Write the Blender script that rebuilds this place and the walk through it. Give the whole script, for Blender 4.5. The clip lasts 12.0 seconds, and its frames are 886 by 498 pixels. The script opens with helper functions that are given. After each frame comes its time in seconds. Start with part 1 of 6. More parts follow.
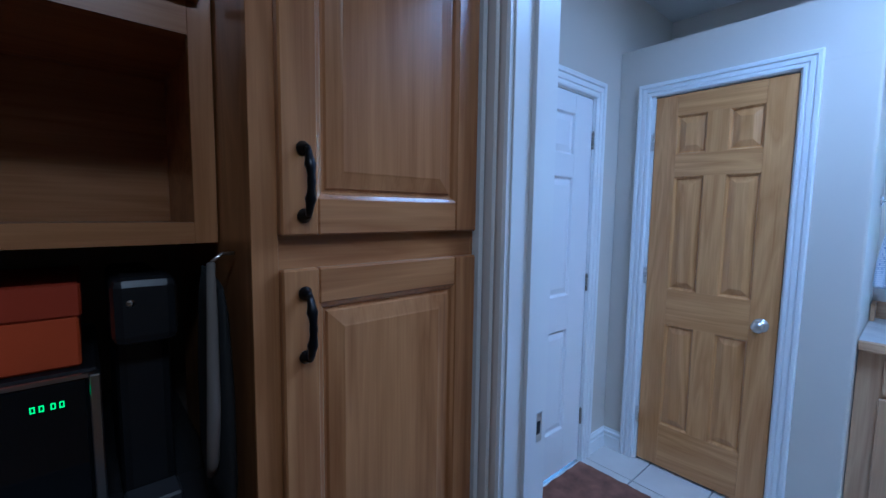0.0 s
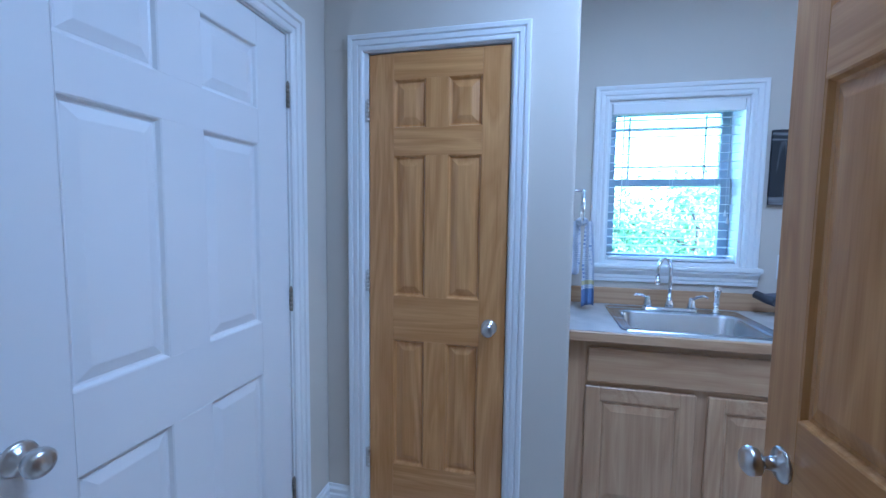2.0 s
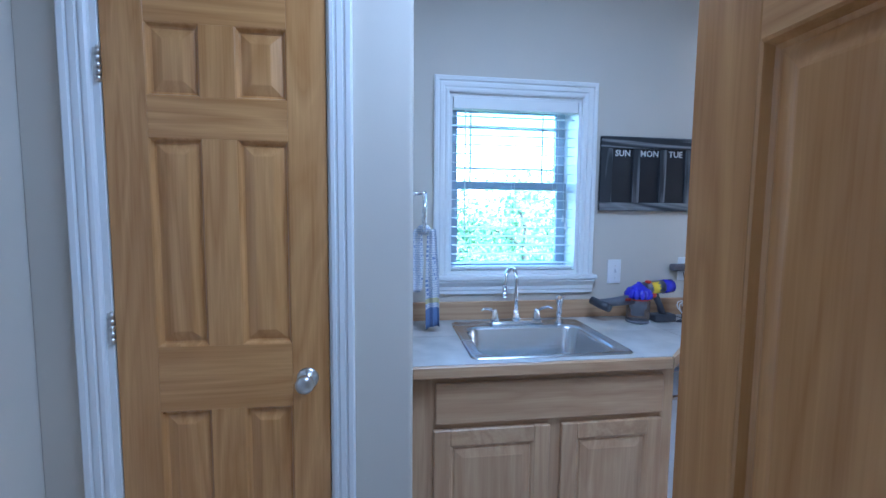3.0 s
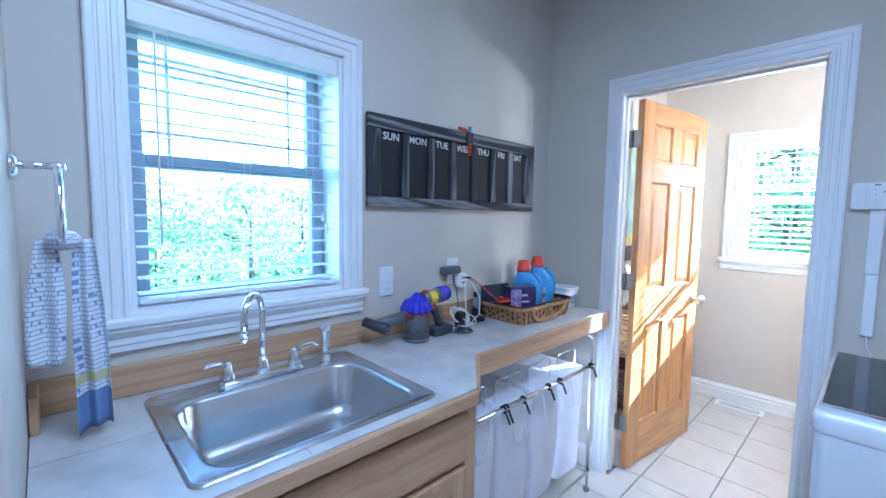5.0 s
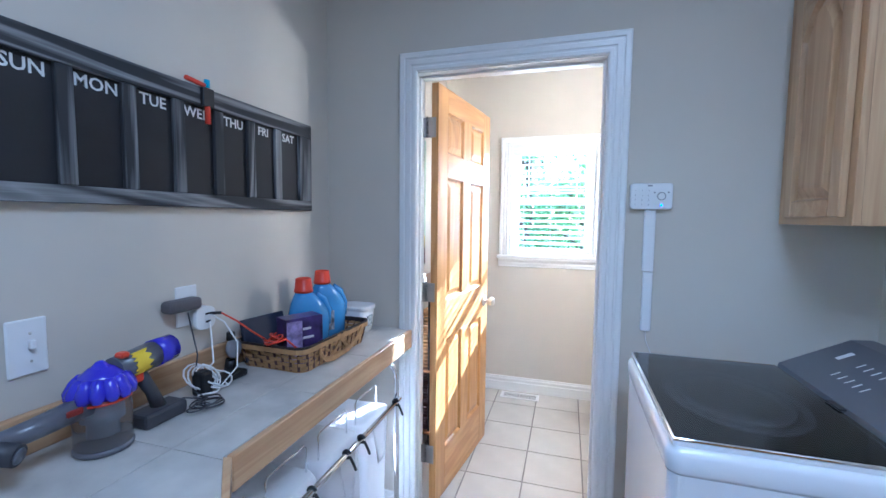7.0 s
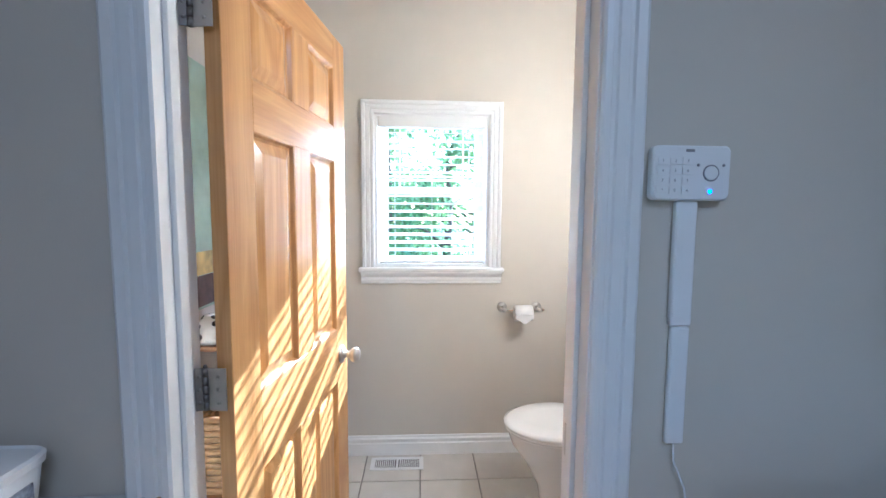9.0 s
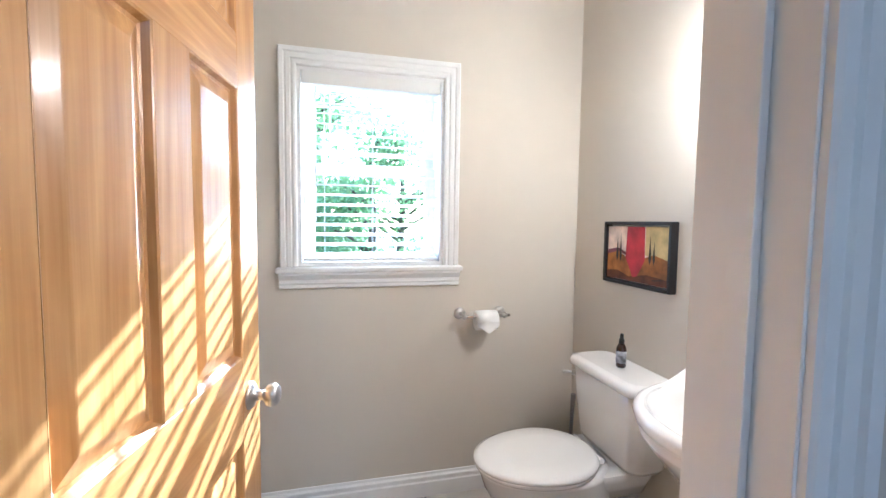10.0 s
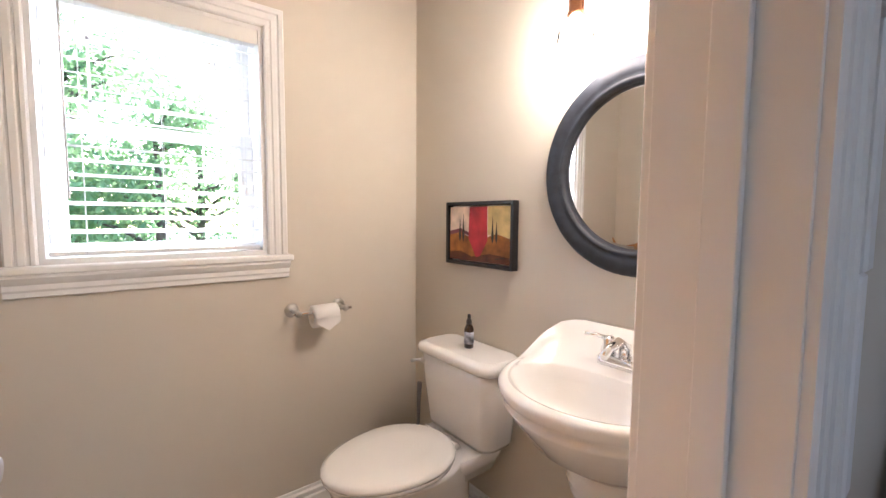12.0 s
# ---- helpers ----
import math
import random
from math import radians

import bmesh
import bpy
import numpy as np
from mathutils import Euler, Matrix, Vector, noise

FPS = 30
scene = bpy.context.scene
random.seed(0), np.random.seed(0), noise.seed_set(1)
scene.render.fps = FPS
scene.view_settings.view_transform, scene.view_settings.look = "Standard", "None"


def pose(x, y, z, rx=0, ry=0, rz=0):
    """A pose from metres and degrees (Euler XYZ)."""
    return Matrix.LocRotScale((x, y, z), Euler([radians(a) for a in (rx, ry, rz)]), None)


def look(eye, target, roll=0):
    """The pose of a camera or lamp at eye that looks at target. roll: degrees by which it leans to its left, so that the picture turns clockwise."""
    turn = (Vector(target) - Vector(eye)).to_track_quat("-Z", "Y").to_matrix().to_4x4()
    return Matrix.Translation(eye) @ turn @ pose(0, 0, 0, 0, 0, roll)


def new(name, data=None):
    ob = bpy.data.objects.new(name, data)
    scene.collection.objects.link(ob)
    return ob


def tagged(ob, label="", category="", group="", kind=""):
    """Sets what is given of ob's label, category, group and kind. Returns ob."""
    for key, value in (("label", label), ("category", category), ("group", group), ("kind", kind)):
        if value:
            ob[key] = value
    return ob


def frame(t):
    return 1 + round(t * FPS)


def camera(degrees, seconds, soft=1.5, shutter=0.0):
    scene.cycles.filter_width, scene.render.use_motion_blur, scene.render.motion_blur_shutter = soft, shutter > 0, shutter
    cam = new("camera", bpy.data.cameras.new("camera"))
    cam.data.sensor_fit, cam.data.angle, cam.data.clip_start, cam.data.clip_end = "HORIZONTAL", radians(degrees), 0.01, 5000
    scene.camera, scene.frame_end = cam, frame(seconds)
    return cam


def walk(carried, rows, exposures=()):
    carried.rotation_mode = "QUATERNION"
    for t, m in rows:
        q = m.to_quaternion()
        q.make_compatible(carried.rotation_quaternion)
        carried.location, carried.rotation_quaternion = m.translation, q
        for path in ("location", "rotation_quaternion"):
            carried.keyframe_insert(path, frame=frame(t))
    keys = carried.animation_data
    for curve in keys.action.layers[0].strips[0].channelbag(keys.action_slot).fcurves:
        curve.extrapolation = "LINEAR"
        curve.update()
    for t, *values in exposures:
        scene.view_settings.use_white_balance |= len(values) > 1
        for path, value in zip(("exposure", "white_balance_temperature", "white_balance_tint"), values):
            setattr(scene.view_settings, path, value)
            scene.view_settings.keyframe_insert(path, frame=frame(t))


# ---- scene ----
cam = camera(93.5, 12.0)
PATH = [
    (0, (1.022, 0.785, 1.423), (2.329, 2.289, 1.242), 0.8),
    (0.5, (1.224, 0.866, 1.404), (2.748, 2.148, 1.223), 0.9),
    (1, (1.417, 0.968, 1.373), (3.114, 2.011, 1.198), 0.9),
    (1.5, (1.572, 1.037, 1.362), (3.402, 1.826, 1.194), 0.8),
    (2, (1.705, 1.057, 1.369), (3.647, 1.508, 1.211), 0.7),
    (2.5, (1.896, 1.041, 1.389), (3.889, 1.116, 1.231), 0.5),
    (3, (2.121, 1.011, 1.409), (4.097, 0.744, 1.25), 0.5),
    (3.2, (2.202, 0.996, 1.405), (4.16, 0.609, 1.25), 0.5),
    (4.8, (2.641, 0.909, 1.406), (4.151, -0.391, 1.24), 1.0),
    (5, (2.689, 0.886, 1.416), (4.126, -0.496, 1.25), 0.9),
    (5.5, (2.775, 0.804, 1.424), (4.026, -0.748, 1.261), 0.8),
    (6, (2.842, 0.697, 1.418), (3.88, -1.005, 1.259), 0.7),
    (6.5, (2.914, 0.584, 1.416), (3.726, -1.237, 1.257), 0.7),
    (7, (2.988, 0.45, 1.419), (3.559, -1.461, 1.268), 0.6),
    (7.2, (3.015, 0.382, 1.422), (3.491, -1.555, 1.271), 0.7),
    (8.8, (3.161, -0.436, 1.433), (3.115, -2.428, 1.265), 0.3),
    (9, (3.177, -0.542, 1.43), (3.076, -2.532, 1.261), 0.4),
    (9.5, (3.208, -0.78, 1.396), (2.955, -2.756, 1.22), 0.7),
    (10, (3.264, -1.019, 1.325), (2.787, -2.957, 1.197), 0.7),
    (10.5, (3.285, -1.155, 1.29), (2.565, -3.017, 1.16), 0.8),
    (11, (3.283, -1.219, 1.28), (2.374, -2.995, 1.132), 0.8),
    (11.5, (3.272, -1.227, 1.274), (2.206, -2.914, 1.126), 0.4),
    (12, (3.266, -1.226, 1.272), (2.029, -2.791, 1.121), 0.4),
]
EXPOSURES = [(0, 3.95, 3750, 8), (1.5, 3.96, 3850, 8), (2.5, 4.06, 4150, 8), (3.2, 3.98, 4150, 8), (4.8, 4.2, 4200, 8), (5.5, 4.2, 4250, 8),
             (6.5, 4.12, 4350, 8), (7.2, 4.02, 4400, 8), (8.8, 3.55, 4550, 8), (9.5, 3.5, 4650, 8), (10.5, 3.24, 4750, 10), (11, 3.15, 4950, 12), (12, 3.15, 5500, 16)]
walk(cam, [(t, look(eye, target, roll)) for t, eye, target, roll in PATH], EXPOSURES)

# ---- world, sun and lamps ----
SUN = Vector((0.39, 1.0, -0.515)).normalized()   # the way the sunlight travels
world = bpy.data.worlds.new("sky")
scene.world = world
world.use_nodes = True
nt = world.node_tree
bg = nt.nodes["Background"]
sky = nt.nodes.new("ShaderNodeTexSky")
sky.sky_type = "NISHITA"
sky.sun_disc = False
sky.sun_elevation = math.asin(-SUN.z)
sky.sun_rotation = math.atan2(-SUN.x, -SUN.y)
nt.links.new(sky.outputs[0], bg.inputs[0])
bg.inputs[1].default_value = 0.14


def lamp(name, kind, m, energy, color, size=None, size_y=None):
    data = bpy.data.lights.new(name, kind)
    data.energy, data.color = energy, color
    if kind == "AREA":
        data.shape, data.size, data.size_y = "RECTANGLE", size, size_y
    if kind == "POINT":
        data.shadow_soft_size = size
    ob = new(name, data)
    ob.matrix_world = m
    return ob


sun = lamp("sun", "SUN", look((0, 0, 5), Vector((0, 0, 5)) + SUN), 5.0, (1, 0.965, 0.92))
sun.data.angle = radians(0.5)
# Added fill for the pantry corner; the kitchen has no known fixture here.
lamp("kitchen_fill_light", "AREA", look((1.0, 0.3, 2.40), (1.0, 0.3, 0)), 0.55, (1.0, 0.83, 0.60), 0.3, 0.3)
for i, yy in enumerate((-1.965, -1.745)):
    lamp("vanity_bulb", "POINT", pose(2.20, yy, 1.80), 1.15, (1.0, 0.80, 0.60), 0.03)
# Unseen fill lamp that lifts the laundry walls; no ceiling fixture is known.
lamp("laundry_fill_light", "AREA", look((2.65, 0.5, 2.62), (2.65, 0.5, 0)), 1.5, (0.92, 0.95, 1.0), 0.75, 0.75)

# ---- materials ----


def material(name, color=(0.8, 0.8, 0.8), rough=0.5, metal=0.0, spec=0.5, bump=0.0, scale=60.0, vary=0.0, vscale=3.0,
             coat=0.0, trans=0.0, alpha=1.0, emit=None, strength=0.0, stretch=(1, 1, 1), ior=1.45, sss=0.0):
    m = bpy.data.materials.new(name)
    m.use_nodes = True
    t = m.node_tree
    b = t.nodes["Principled BSDF"]
    i = b.inputs
    i["Base Color"].default_value = (*color, 1)
    i["Roughness"].default_value = rough
    i["Metallic"].default_value = metal
    i["Specular IOR Level"].default_value = spec
    i["Coat Weight"].default_value = coat
    i["Coat Roughness"].default_value = 0.12
    i["Transmission Weight"].default_value = trans
    i["IOR"].default_value = ior
    i["Alpha"].default_value = alpha
    if emit:
        i["Emission Color"].default_value = (*emit, 1)
        i["Emission Strength"].default_value = strength
    if vary or bump:
        co = t.nodes.new("ShaderNodeTexCoord")
        mp = t.nodes.new("ShaderNodeMapping")
        mp.inputs["Scale"].default_value = stretch
        t.links.new(co.outputs["Object"], mp.inputs[0])
    if vary:
        n = t.nodes.new("ShaderNodeTexNoise")
        n.inputs["Scale"].default_value = vscale
        n.inputs["Detail"].default_value = 6
        r = t.nodes.new("ShaderNodeValToRGB")
        r.color_ramp.elements[0].position, r.color_ramp.elements[1].position = 0.3, 0.7
        r.color_ramp.elements[0].color = (*[c * (1 - vary) for c in color], 1)
        r.color_ramp.elements[1].color = (*[min(1, c * (1 + vary)) for c in color], 1)
        t.links.new(mp.outputs[0], n.inputs[0])
        t.links.new(n.outputs[0], r.inputs[0])
        t.links.new(r.outputs[0], i["Base Color"])
        q = t.nodes.new("ShaderNodeMapRange")
        q.inputs["To Min"].default_value, q.inputs["To Max"].default_value = rough * 0.85, min(1, rough * 1.15)
        t.links.new(n.outputs[0], q.inputs[0])
        t.links.new(q.outputs[0], i["Roughness"])
    if bump:
        n = t.nodes.new("ShaderNodeTexNoise")
        n.inputs["Scale"].default_value = scale
        n.inputs["Detail"].default_value = 4
        bp = t.nodes.new("ShaderNodeBump")
        bp.inputs["Strength"].default_value = bump
        bp.inputs["Distance"].default_value = 0.002
        t.links.new(mp.outputs[0], n.inputs[0])
        t.links.new(n.outputs[0], bp.inputs["Height"])
        t.links.new(bp.outputs[0], i["Normal"])
    return m


def wood(name, light, dark, axis="z", rough=0.35, coat=0.3, grain=1.0):
    """Oak: long cathedral grain, fine pores along the board, each piece its own tone."""
    m = material(name, light, rough, coat=coat)
    t = m.node_tree
    b = t.nodes["Principled BSDF"]
    co = t.nodes.new("ShaderNodeTexCoord")
    info = t.nodes.new("ShaderNodeObjectInfo")
    off = t.nodes.new("ShaderNodeVectorMath")
    off.operation = "SCALE"
    off.inputs[0].default_value = (3.1, 2.3, 7.7)
    t.links.new(info.outputs["Random"], off.inputs["Scale"])
    add = t.nodes.new("ShaderNodeVectorMath")
    t.links.new(co.outputs["Object"], add.inputs[0])
    t.links.new(off.outputs[0], add.inputs[1])
    k = "xyz".index(axis)
    wide, fine = [7.5] * 3, [150.0] * 3
    wide[k], fine[k] = 0.75, 4.0
    outs = []
    for s, detail in ((wide, 3), (fine, 3)):
        mp = t.nodes.new("ShaderNodeMapping")
        mp.inputs["Scale"].default_value = s
        t.links.new(add.outputs[0], mp.inputs[0])
        n = t.nodes.new("ShaderNodeTexNoise")
        n.inputs["Scale"].default_value = 1.0
        n.inputs["Detail"].default_value = detail
        n.inputs["Distortion"].default_value = 0.8
        t.links.new(mp.outputs[0], n.inputs[0])
        outs.append(n.outputs[0])
    ring = t.nodes.new("ShaderNodeMath")
    ring.operation = "MULTIPLY"
    ring.inputs[1].default_value = 11.0
    t.links.new(outs[0], ring.inputs[0])
    wave = t.nodes.new("ShaderNodeMath")
    wave.operation = "PINGPONG"
    wave.inputs[1].default_value = 1.0
    t.links.new(ring.outputs[0], wave.inputs[0])
    mix = t.nodes.new("ShaderNodeMath")
    mix.operation = "MULTIPLY_ADD"
    mix.inputs[1].default_value = 0.43 * grain
    t.links.new(wave.outputs[0], mix.inputs[0])
    pores = t.nodes.new("ShaderNodeMath")
    pores.operation = "MULTIPLY"
    pores.inputs[1].default_value = 0.62
    t.links.new(outs[1], pores.inputs[0])
    t.links.new(pores.outputs[0], mix.inputs[2])
    r = t.nodes.new("ShaderNodeValToRGB")
    r.color_ramp.elements[0].position, r.color_ramp.elements[1].position = 0.15, 0.85
    r.color_ramp.elements[0].color = (*light, 1)
    r.color_ramp.elements[1].color = (*dark, 1)
    t.links.new(mix.outputs[0], r.inputs[0])
    t.links.new(r.outputs[0], b.inputs["Base Color"])
    bp = t.nodes.new("ShaderNodeBump")
    bp.inputs["Strength"].default_value = 0.12
    bp.inputs["Distance"].default_value = 0.001
    t.links.new(outs[1], bp.inputs["Height"])
    t.links.new(bp.outputs[0], b.inputs["Normal"])
    return m


WALL = material("wall_paint", (0.61, 0.565, 0.49), 0.75, bump=0.12, scale=260, vary=0.015, vscale=1.5, spec=0.3)
CEIL = material("ceiling_paint", (0.78, 0.77, 0.75), 0.85, bump=0.2, scale=160)
TRIM = material("white_trim_paint", (0.80, 0.80, 0.79), 0.3, bump=0.04, scale=30, vary=0.015, vscale=4)
DOORW = material("white_door_paint", (0.78, 0.78, 0.78), 0.38, bump=0.06, scale=90, stretch=(1, 1, 0.12))
OAKV = wood("oak_upright", (0.62, 0.345, 0.118), (0.41, 0.195, 0.050))
OAKX = wood("oak_crosswise_x", (0.62, 0.345, 0.118), (0.41, 0.195, 0.050), "x")
OAKY = wood("oak_crosswise_y", (0.62, 0.345, 0.118), (0.41, 0.195, 0.050), "y")
CABV = wood("cabinet_oak_upright", (0.58, 0.395, 0.22), (0.41, 0.25, 0.125), rough=0.42, coat=0.15)
CABY = wood("cabinet_oak_crosswise", (0.58, 0.395, 0.22), (0.41, 0.25, 0.125), "y", rough=0.42, coat=0.15)
KITV = wood("kitchen_oak_upright", (0.48, 0.24, 0.082), (0.27, 0.112, 0.032), rough=0.32, coat=0.3)
KITX = wood("kitchen_oak_crosswise", (0.48, 0.24, 0.082), (0.27, 0.112, 0.032), "x", rough=0.32, coat=0.3)
NICKEL = material("brushed_nickel", (0.62, 0.60, 0.57), 0.28, metal=1, bump=0.05, scale=200)
CHROME = material("polished_chrome", (0.82, 0.83, 0.85), 0.07, metal=1)
STEEL = material("stainless_steel", (0.60, 0.61, 0.63), 0.26, metal=1, bump=0.12, scale=120, stretch=(1, 0.05, 1), vary=0.03, vscale=12)
DARKNICKEL = material("dull_nickel", (0.30, 0.29, 0.28), 0.35, metal=1)
BRASS = material("aged_hinge_metal", (0.30, 0.27, 0.22), 0.38, metal=1)
BLACKM = material("black_iron", (0.012, 0.012, 0.013), 0.3, metal=0.6)
BLACK = material("black_plastic", (0.015, 0.015, 0.017), 0.35)
DGREY = material("dark_grey_plastic", (0.055, 0.055, 0.064), 0.42)
GREY = material("grey_plastic", (0.25, 0.25, 0.27), 0.38)
WHITEP = material("white_plastic", (0.80, 0.80, 0.80), 0.35)
ENAMEL = material("white_enamel", (0.80, 0.81, 0.82), 0.16, coat=0.5)
CERAMIC = material("glazed_ceramic", (0.83, 0.82, 0.80), 0.08, coat=0.6)
GLASSD = material("smoked_glass", (0.008, 0.009, 0.011), 0.06, coat=0.2)
TILE = material("cream_ceramic_tile", (0.66, 0.63, 0.58), 0.24, vary=0.05, vscale=7, bump=0.05, scale=40)
GROUT = material("grey_grout", (0.28, 0.27, 0.25), 0.9, bump=0.4, scale=300)
CTOP = material("pale_worktop", (0.52, 0.50, 0.47), 0.30, vary=0.15, vscale=11, bump=0.03, scale=120)
CGROUT = material("worktop_joint", (0.60, 0.585, 0.56), 0.7)
BLIND = material("white_blind_slat", (0.80, 0.80, 0.78), 0.42)
CORD = material("blind_cord", (0.75, 0.75, 0.73), 0.8)
# White sash vinyl, its backlit shade put into the base colour as grey.
VINYL = material("shaded_window_vinyl", (0.42, 0.45, 0.50), 0.4)
BLUE = material("blue_detergent_bottle", (0.10, 0.30, 0.64), 0.2, coat=0.4, vary=0.08, vscale=9)
RED = material("orange_red_cap", (0.62, 0.055, 0.025), 0.32)
PURPLE = material("purple_carton", (0.045, 0.028, 0.12), 0.32, vary=0.8, vscale=22)
VIOLET = material("violet_plastic", (0.05, 0.035, 0.55), 0.2, coat=0.5)
VACGREY = material("vacuum_grey_plastic", (0.13, 0.13, 0.15), 0.28, coat=0.2)
YELLOW = material("yellow_sticker", (0.75, 0.55, 0.02), 0.45)
CLEAR = material("smoky_clear_plastic", (0.72, 0.72, 0.76), 0.05, trans=0.92, ior=1.15)
WICKER = material("wicker_splint", (0.40, 0.24, 0.10), 0.6, vary=0.25, vscale=30, bump=0.3, scale=90)
WICKERD = material("dark_wicker_splint", (0.075, 0.035, 0.035), 0.6, vary=0.25, vscale=30)
SLATE = material("chalkboard", (0.018, 0.018, 0.020), 0.6, vary=0.3, vscale=5)
BARN = wood("weathered_grey_wood", (0.30, 0.30, 0.30), (0.035, 0.036, 0.039), "y", rough=0.75, coat=0.0, grain=1.8)
BARNV = wood("weathered_grey_wood_upright", (0.30, 0.30, 0.30), (0.035, 0.036, 0.039), "z", rough=0.75, coat=0.0, grain=1.8)
CLOTHW = material("white_bag_cloth", (0.93, 0.93, 0.95), 0.9, bump=0.5, scale=500)
t = CLOTHW.node_tree
tr = t.nodes.new("ShaderNodeBsdfTranslucent")
tr.inputs[0].default_value = (0.9, 0.9, 0.93, 1)
mx = t.nodes.new("ShaderNodeMixShader")
mx.inputs[0].default_value = 0.35
t.links.new(t.nodes["Principled BSDF"].outputs[0], mx.inputs[1])
t.links.new(tr.outputs[0], mx.inputs[2])
t.links.new(mx.outputs[0], t.nodes["Material Output"].inputs[0])
TERRY = material("towel_cloth", (0.70, 0.71, 0.74), 0.95, bump=0.9, scale=420)
TERRYB = material("towel_blue_print", (0.20, 0.26, 0.46), 0.95, bump=0.9, scale=420)
TERRYY = material("towel_yellow_band", (0.60, 0.55, 0.30), 0.95)
MIRROR = material("mirror_silver", (0.92, 0.92, 0.92), 0.01, metal=1)
NAVY = material("dark_mirror_frame", (0.022, 0.026, 0.036), 0.55, vary=0.3, vscale=25)
COPPER = material("copper_lamp_metal", (0.52, 0.25, 0.13), 0.25, metal=1)
BULB = material("lit_bulb_glass", (1, 0.9, 0.75), 0.3, emit=(1, 0.80, 0.55), strength=7)
LED = material("blue_light", (0.05, 0.1, 0.8), 0.4, emit=(0.02, 0.10, 1), strength=1.1)
GREENLED = material("green_digits", (0.02, 0.12, 0.02), 0.4, emit=(0.10, 1, 0.12), strength=0.06)
PAPER = material("toilet_tissue", (0.82, 0.81, 0.80), 0.95, bump=0.3, scale=300)
ORANGE = material("orange_carton", (0.60, 0.085, 0.008), 0.6, vary=0.1, vscale=8)
AMBER = material("dark_amber_glass", (0.03, 0.012, 0.008), 0.1, coat=0.5)
LABELP = material("printed_label", (0.28, 0.30, 0.36), 0.5, vary=0.7, vscale=60)
RUG = material("brown_mat", (0.20, 0.095, 0.06), 0.95, vary=0.35, vscale=14, bump=0.8, scale=260)
def leafy(m):
    """Leaves also let light through."""
    t = m.node_tree
    tr = t.nodes.new("ShaderNodeBsdfTranslucent")
    tr.inputs[0].default_value = (0.30, 0.44, 0.20, 1)
    mx = t.nodes.new("ShaderNodeMixShader")
    mx.inputs[0].default_value = 0.42
    t.links.new(t.nodes["Principled BSDF"].outputs[0], mx.inputs[1])
    t.links.new(tr.outputs[0], mx.inputs[2])
    t.links.new(mx.outputs[0], t.nodes["Material Output"].inputs[0])
    return m


LEAF = material("leaf_green", (0.105, 0.19, 0.085), 0.5, vary=0.3, vscale=1.4)
LEAF2 = material("leaf_green_yellow", (0.15, 0.20, 0.07), 0.5, vary=0.3, vscale=1.4)
BARK = material("bark", (0.10, 0.075, 0.055), 0.9, bump=1.0, scale=30, vary=0.3, vscale=9)
GRASS = material("lawn", (0.06, 0.10, 0.03), 0.95, vary=0.4, vscale=2)
SIDING = material("outside_siding", (0.55, 0.53, 0.50), 0.8, bump=0.2, scale=20)
leafy(LEAF)
leafy(LEAF2)
PANE = material("window_glass", (1, 1, 1), 0.0, trans=1.0, ior=1.02, spec=0.3)
KWALL = material("kitchen_wall_paint", (0.42, 0.36, 0.28), 0.8, bump=0.12, scale=260)
KFLOOR = wood("kitchen_floor_boards", (0.30, 0.16, 0.07), (0.16, 0.08, 0.03), "x")

# ---- mesh helpers ----


def box(bm, x0, x1, y0, y1, z0, z1, bevel=0.0, mi=0, seg=1):
    x0, x1 = min(x0, x1), max(x0, x1)
    y0, y1 = min(y0, y1), max(y0, y1)
    z0, z1 = min(z0, z1), max(z0, z1)
    b = bmesh.new()
    bmesh.ops.create_cube(b, size=1)
    bmesh.ops.transform(b, matrix=Matrix.Translation(((x0 + x1) / 2, (y0 + y1) / 2, (z0 + z1) / 2)) @ Matrix.Diagonal((x1 - x0, y1 - y0, z1 - z0, 1)), verts=b.verts)
    if bevel:
        bmesh.ops.bevel(b, geom=b.edges[:] , offset=bevel, segments=seg, affect="EDGES", profile=0.5)
    merge(bm, b, mi)
    return bm


def merge(bm, b, mi=0, m=None, smooth=False):
    if m is not None:
        bmesh.ops.transform(b, matrix=m, verts=b.verts)
    idx = {}
    for v in b.verts:
        idx[v] = bm.verts.new(v.co)
    for f in b.faces:
        try:
            g = bm.faces.new([idx[v] for v in f.verts])
        except ValueError:
            continue
        g.material_index = mi
        g.smooth = smooth or f.smooth
    b.free()


def tube(bm, pts, r, n=10, mi=0, caps=True):
    """A round bar along points; r is one radius or one a point."""
    pts = [Vector(p) for p in pts]
    rs = [r] * len(pts) if isinstance(r, (int, float)) else r
    rings, up = [], None
    for i, p in enumerate(pts):
        d = (pts[min(i + 1, len(pts) - 1)] - pts[max(i - 1, 0)]).normalized()
        if up is None:
            up = d.orthogonal().normalized()
        else:
            up = (up - d * up.dot(d)).normalized()
        side = d.cross(up)
        rings.append([bm.verts.new(p + (up * math.cos(a) + side * math.sin(a)) * rs[i]) for a in [2 * math.pi * j / n for j in range(n)]])
    for a, b in zip(rings, rings[1:]):
        for j in range(n):
            f = bm.faces.new((a[j], a[(j + 1) % n], b[(j + 1) % n], b[j]))
            f.smooth, f.material_index = True, mi
    if caps:
        for ring in (rings[0][::-1], rings[-1]):
            f = bm.faces.new(ring)
            f.material_index = mi
    return bm


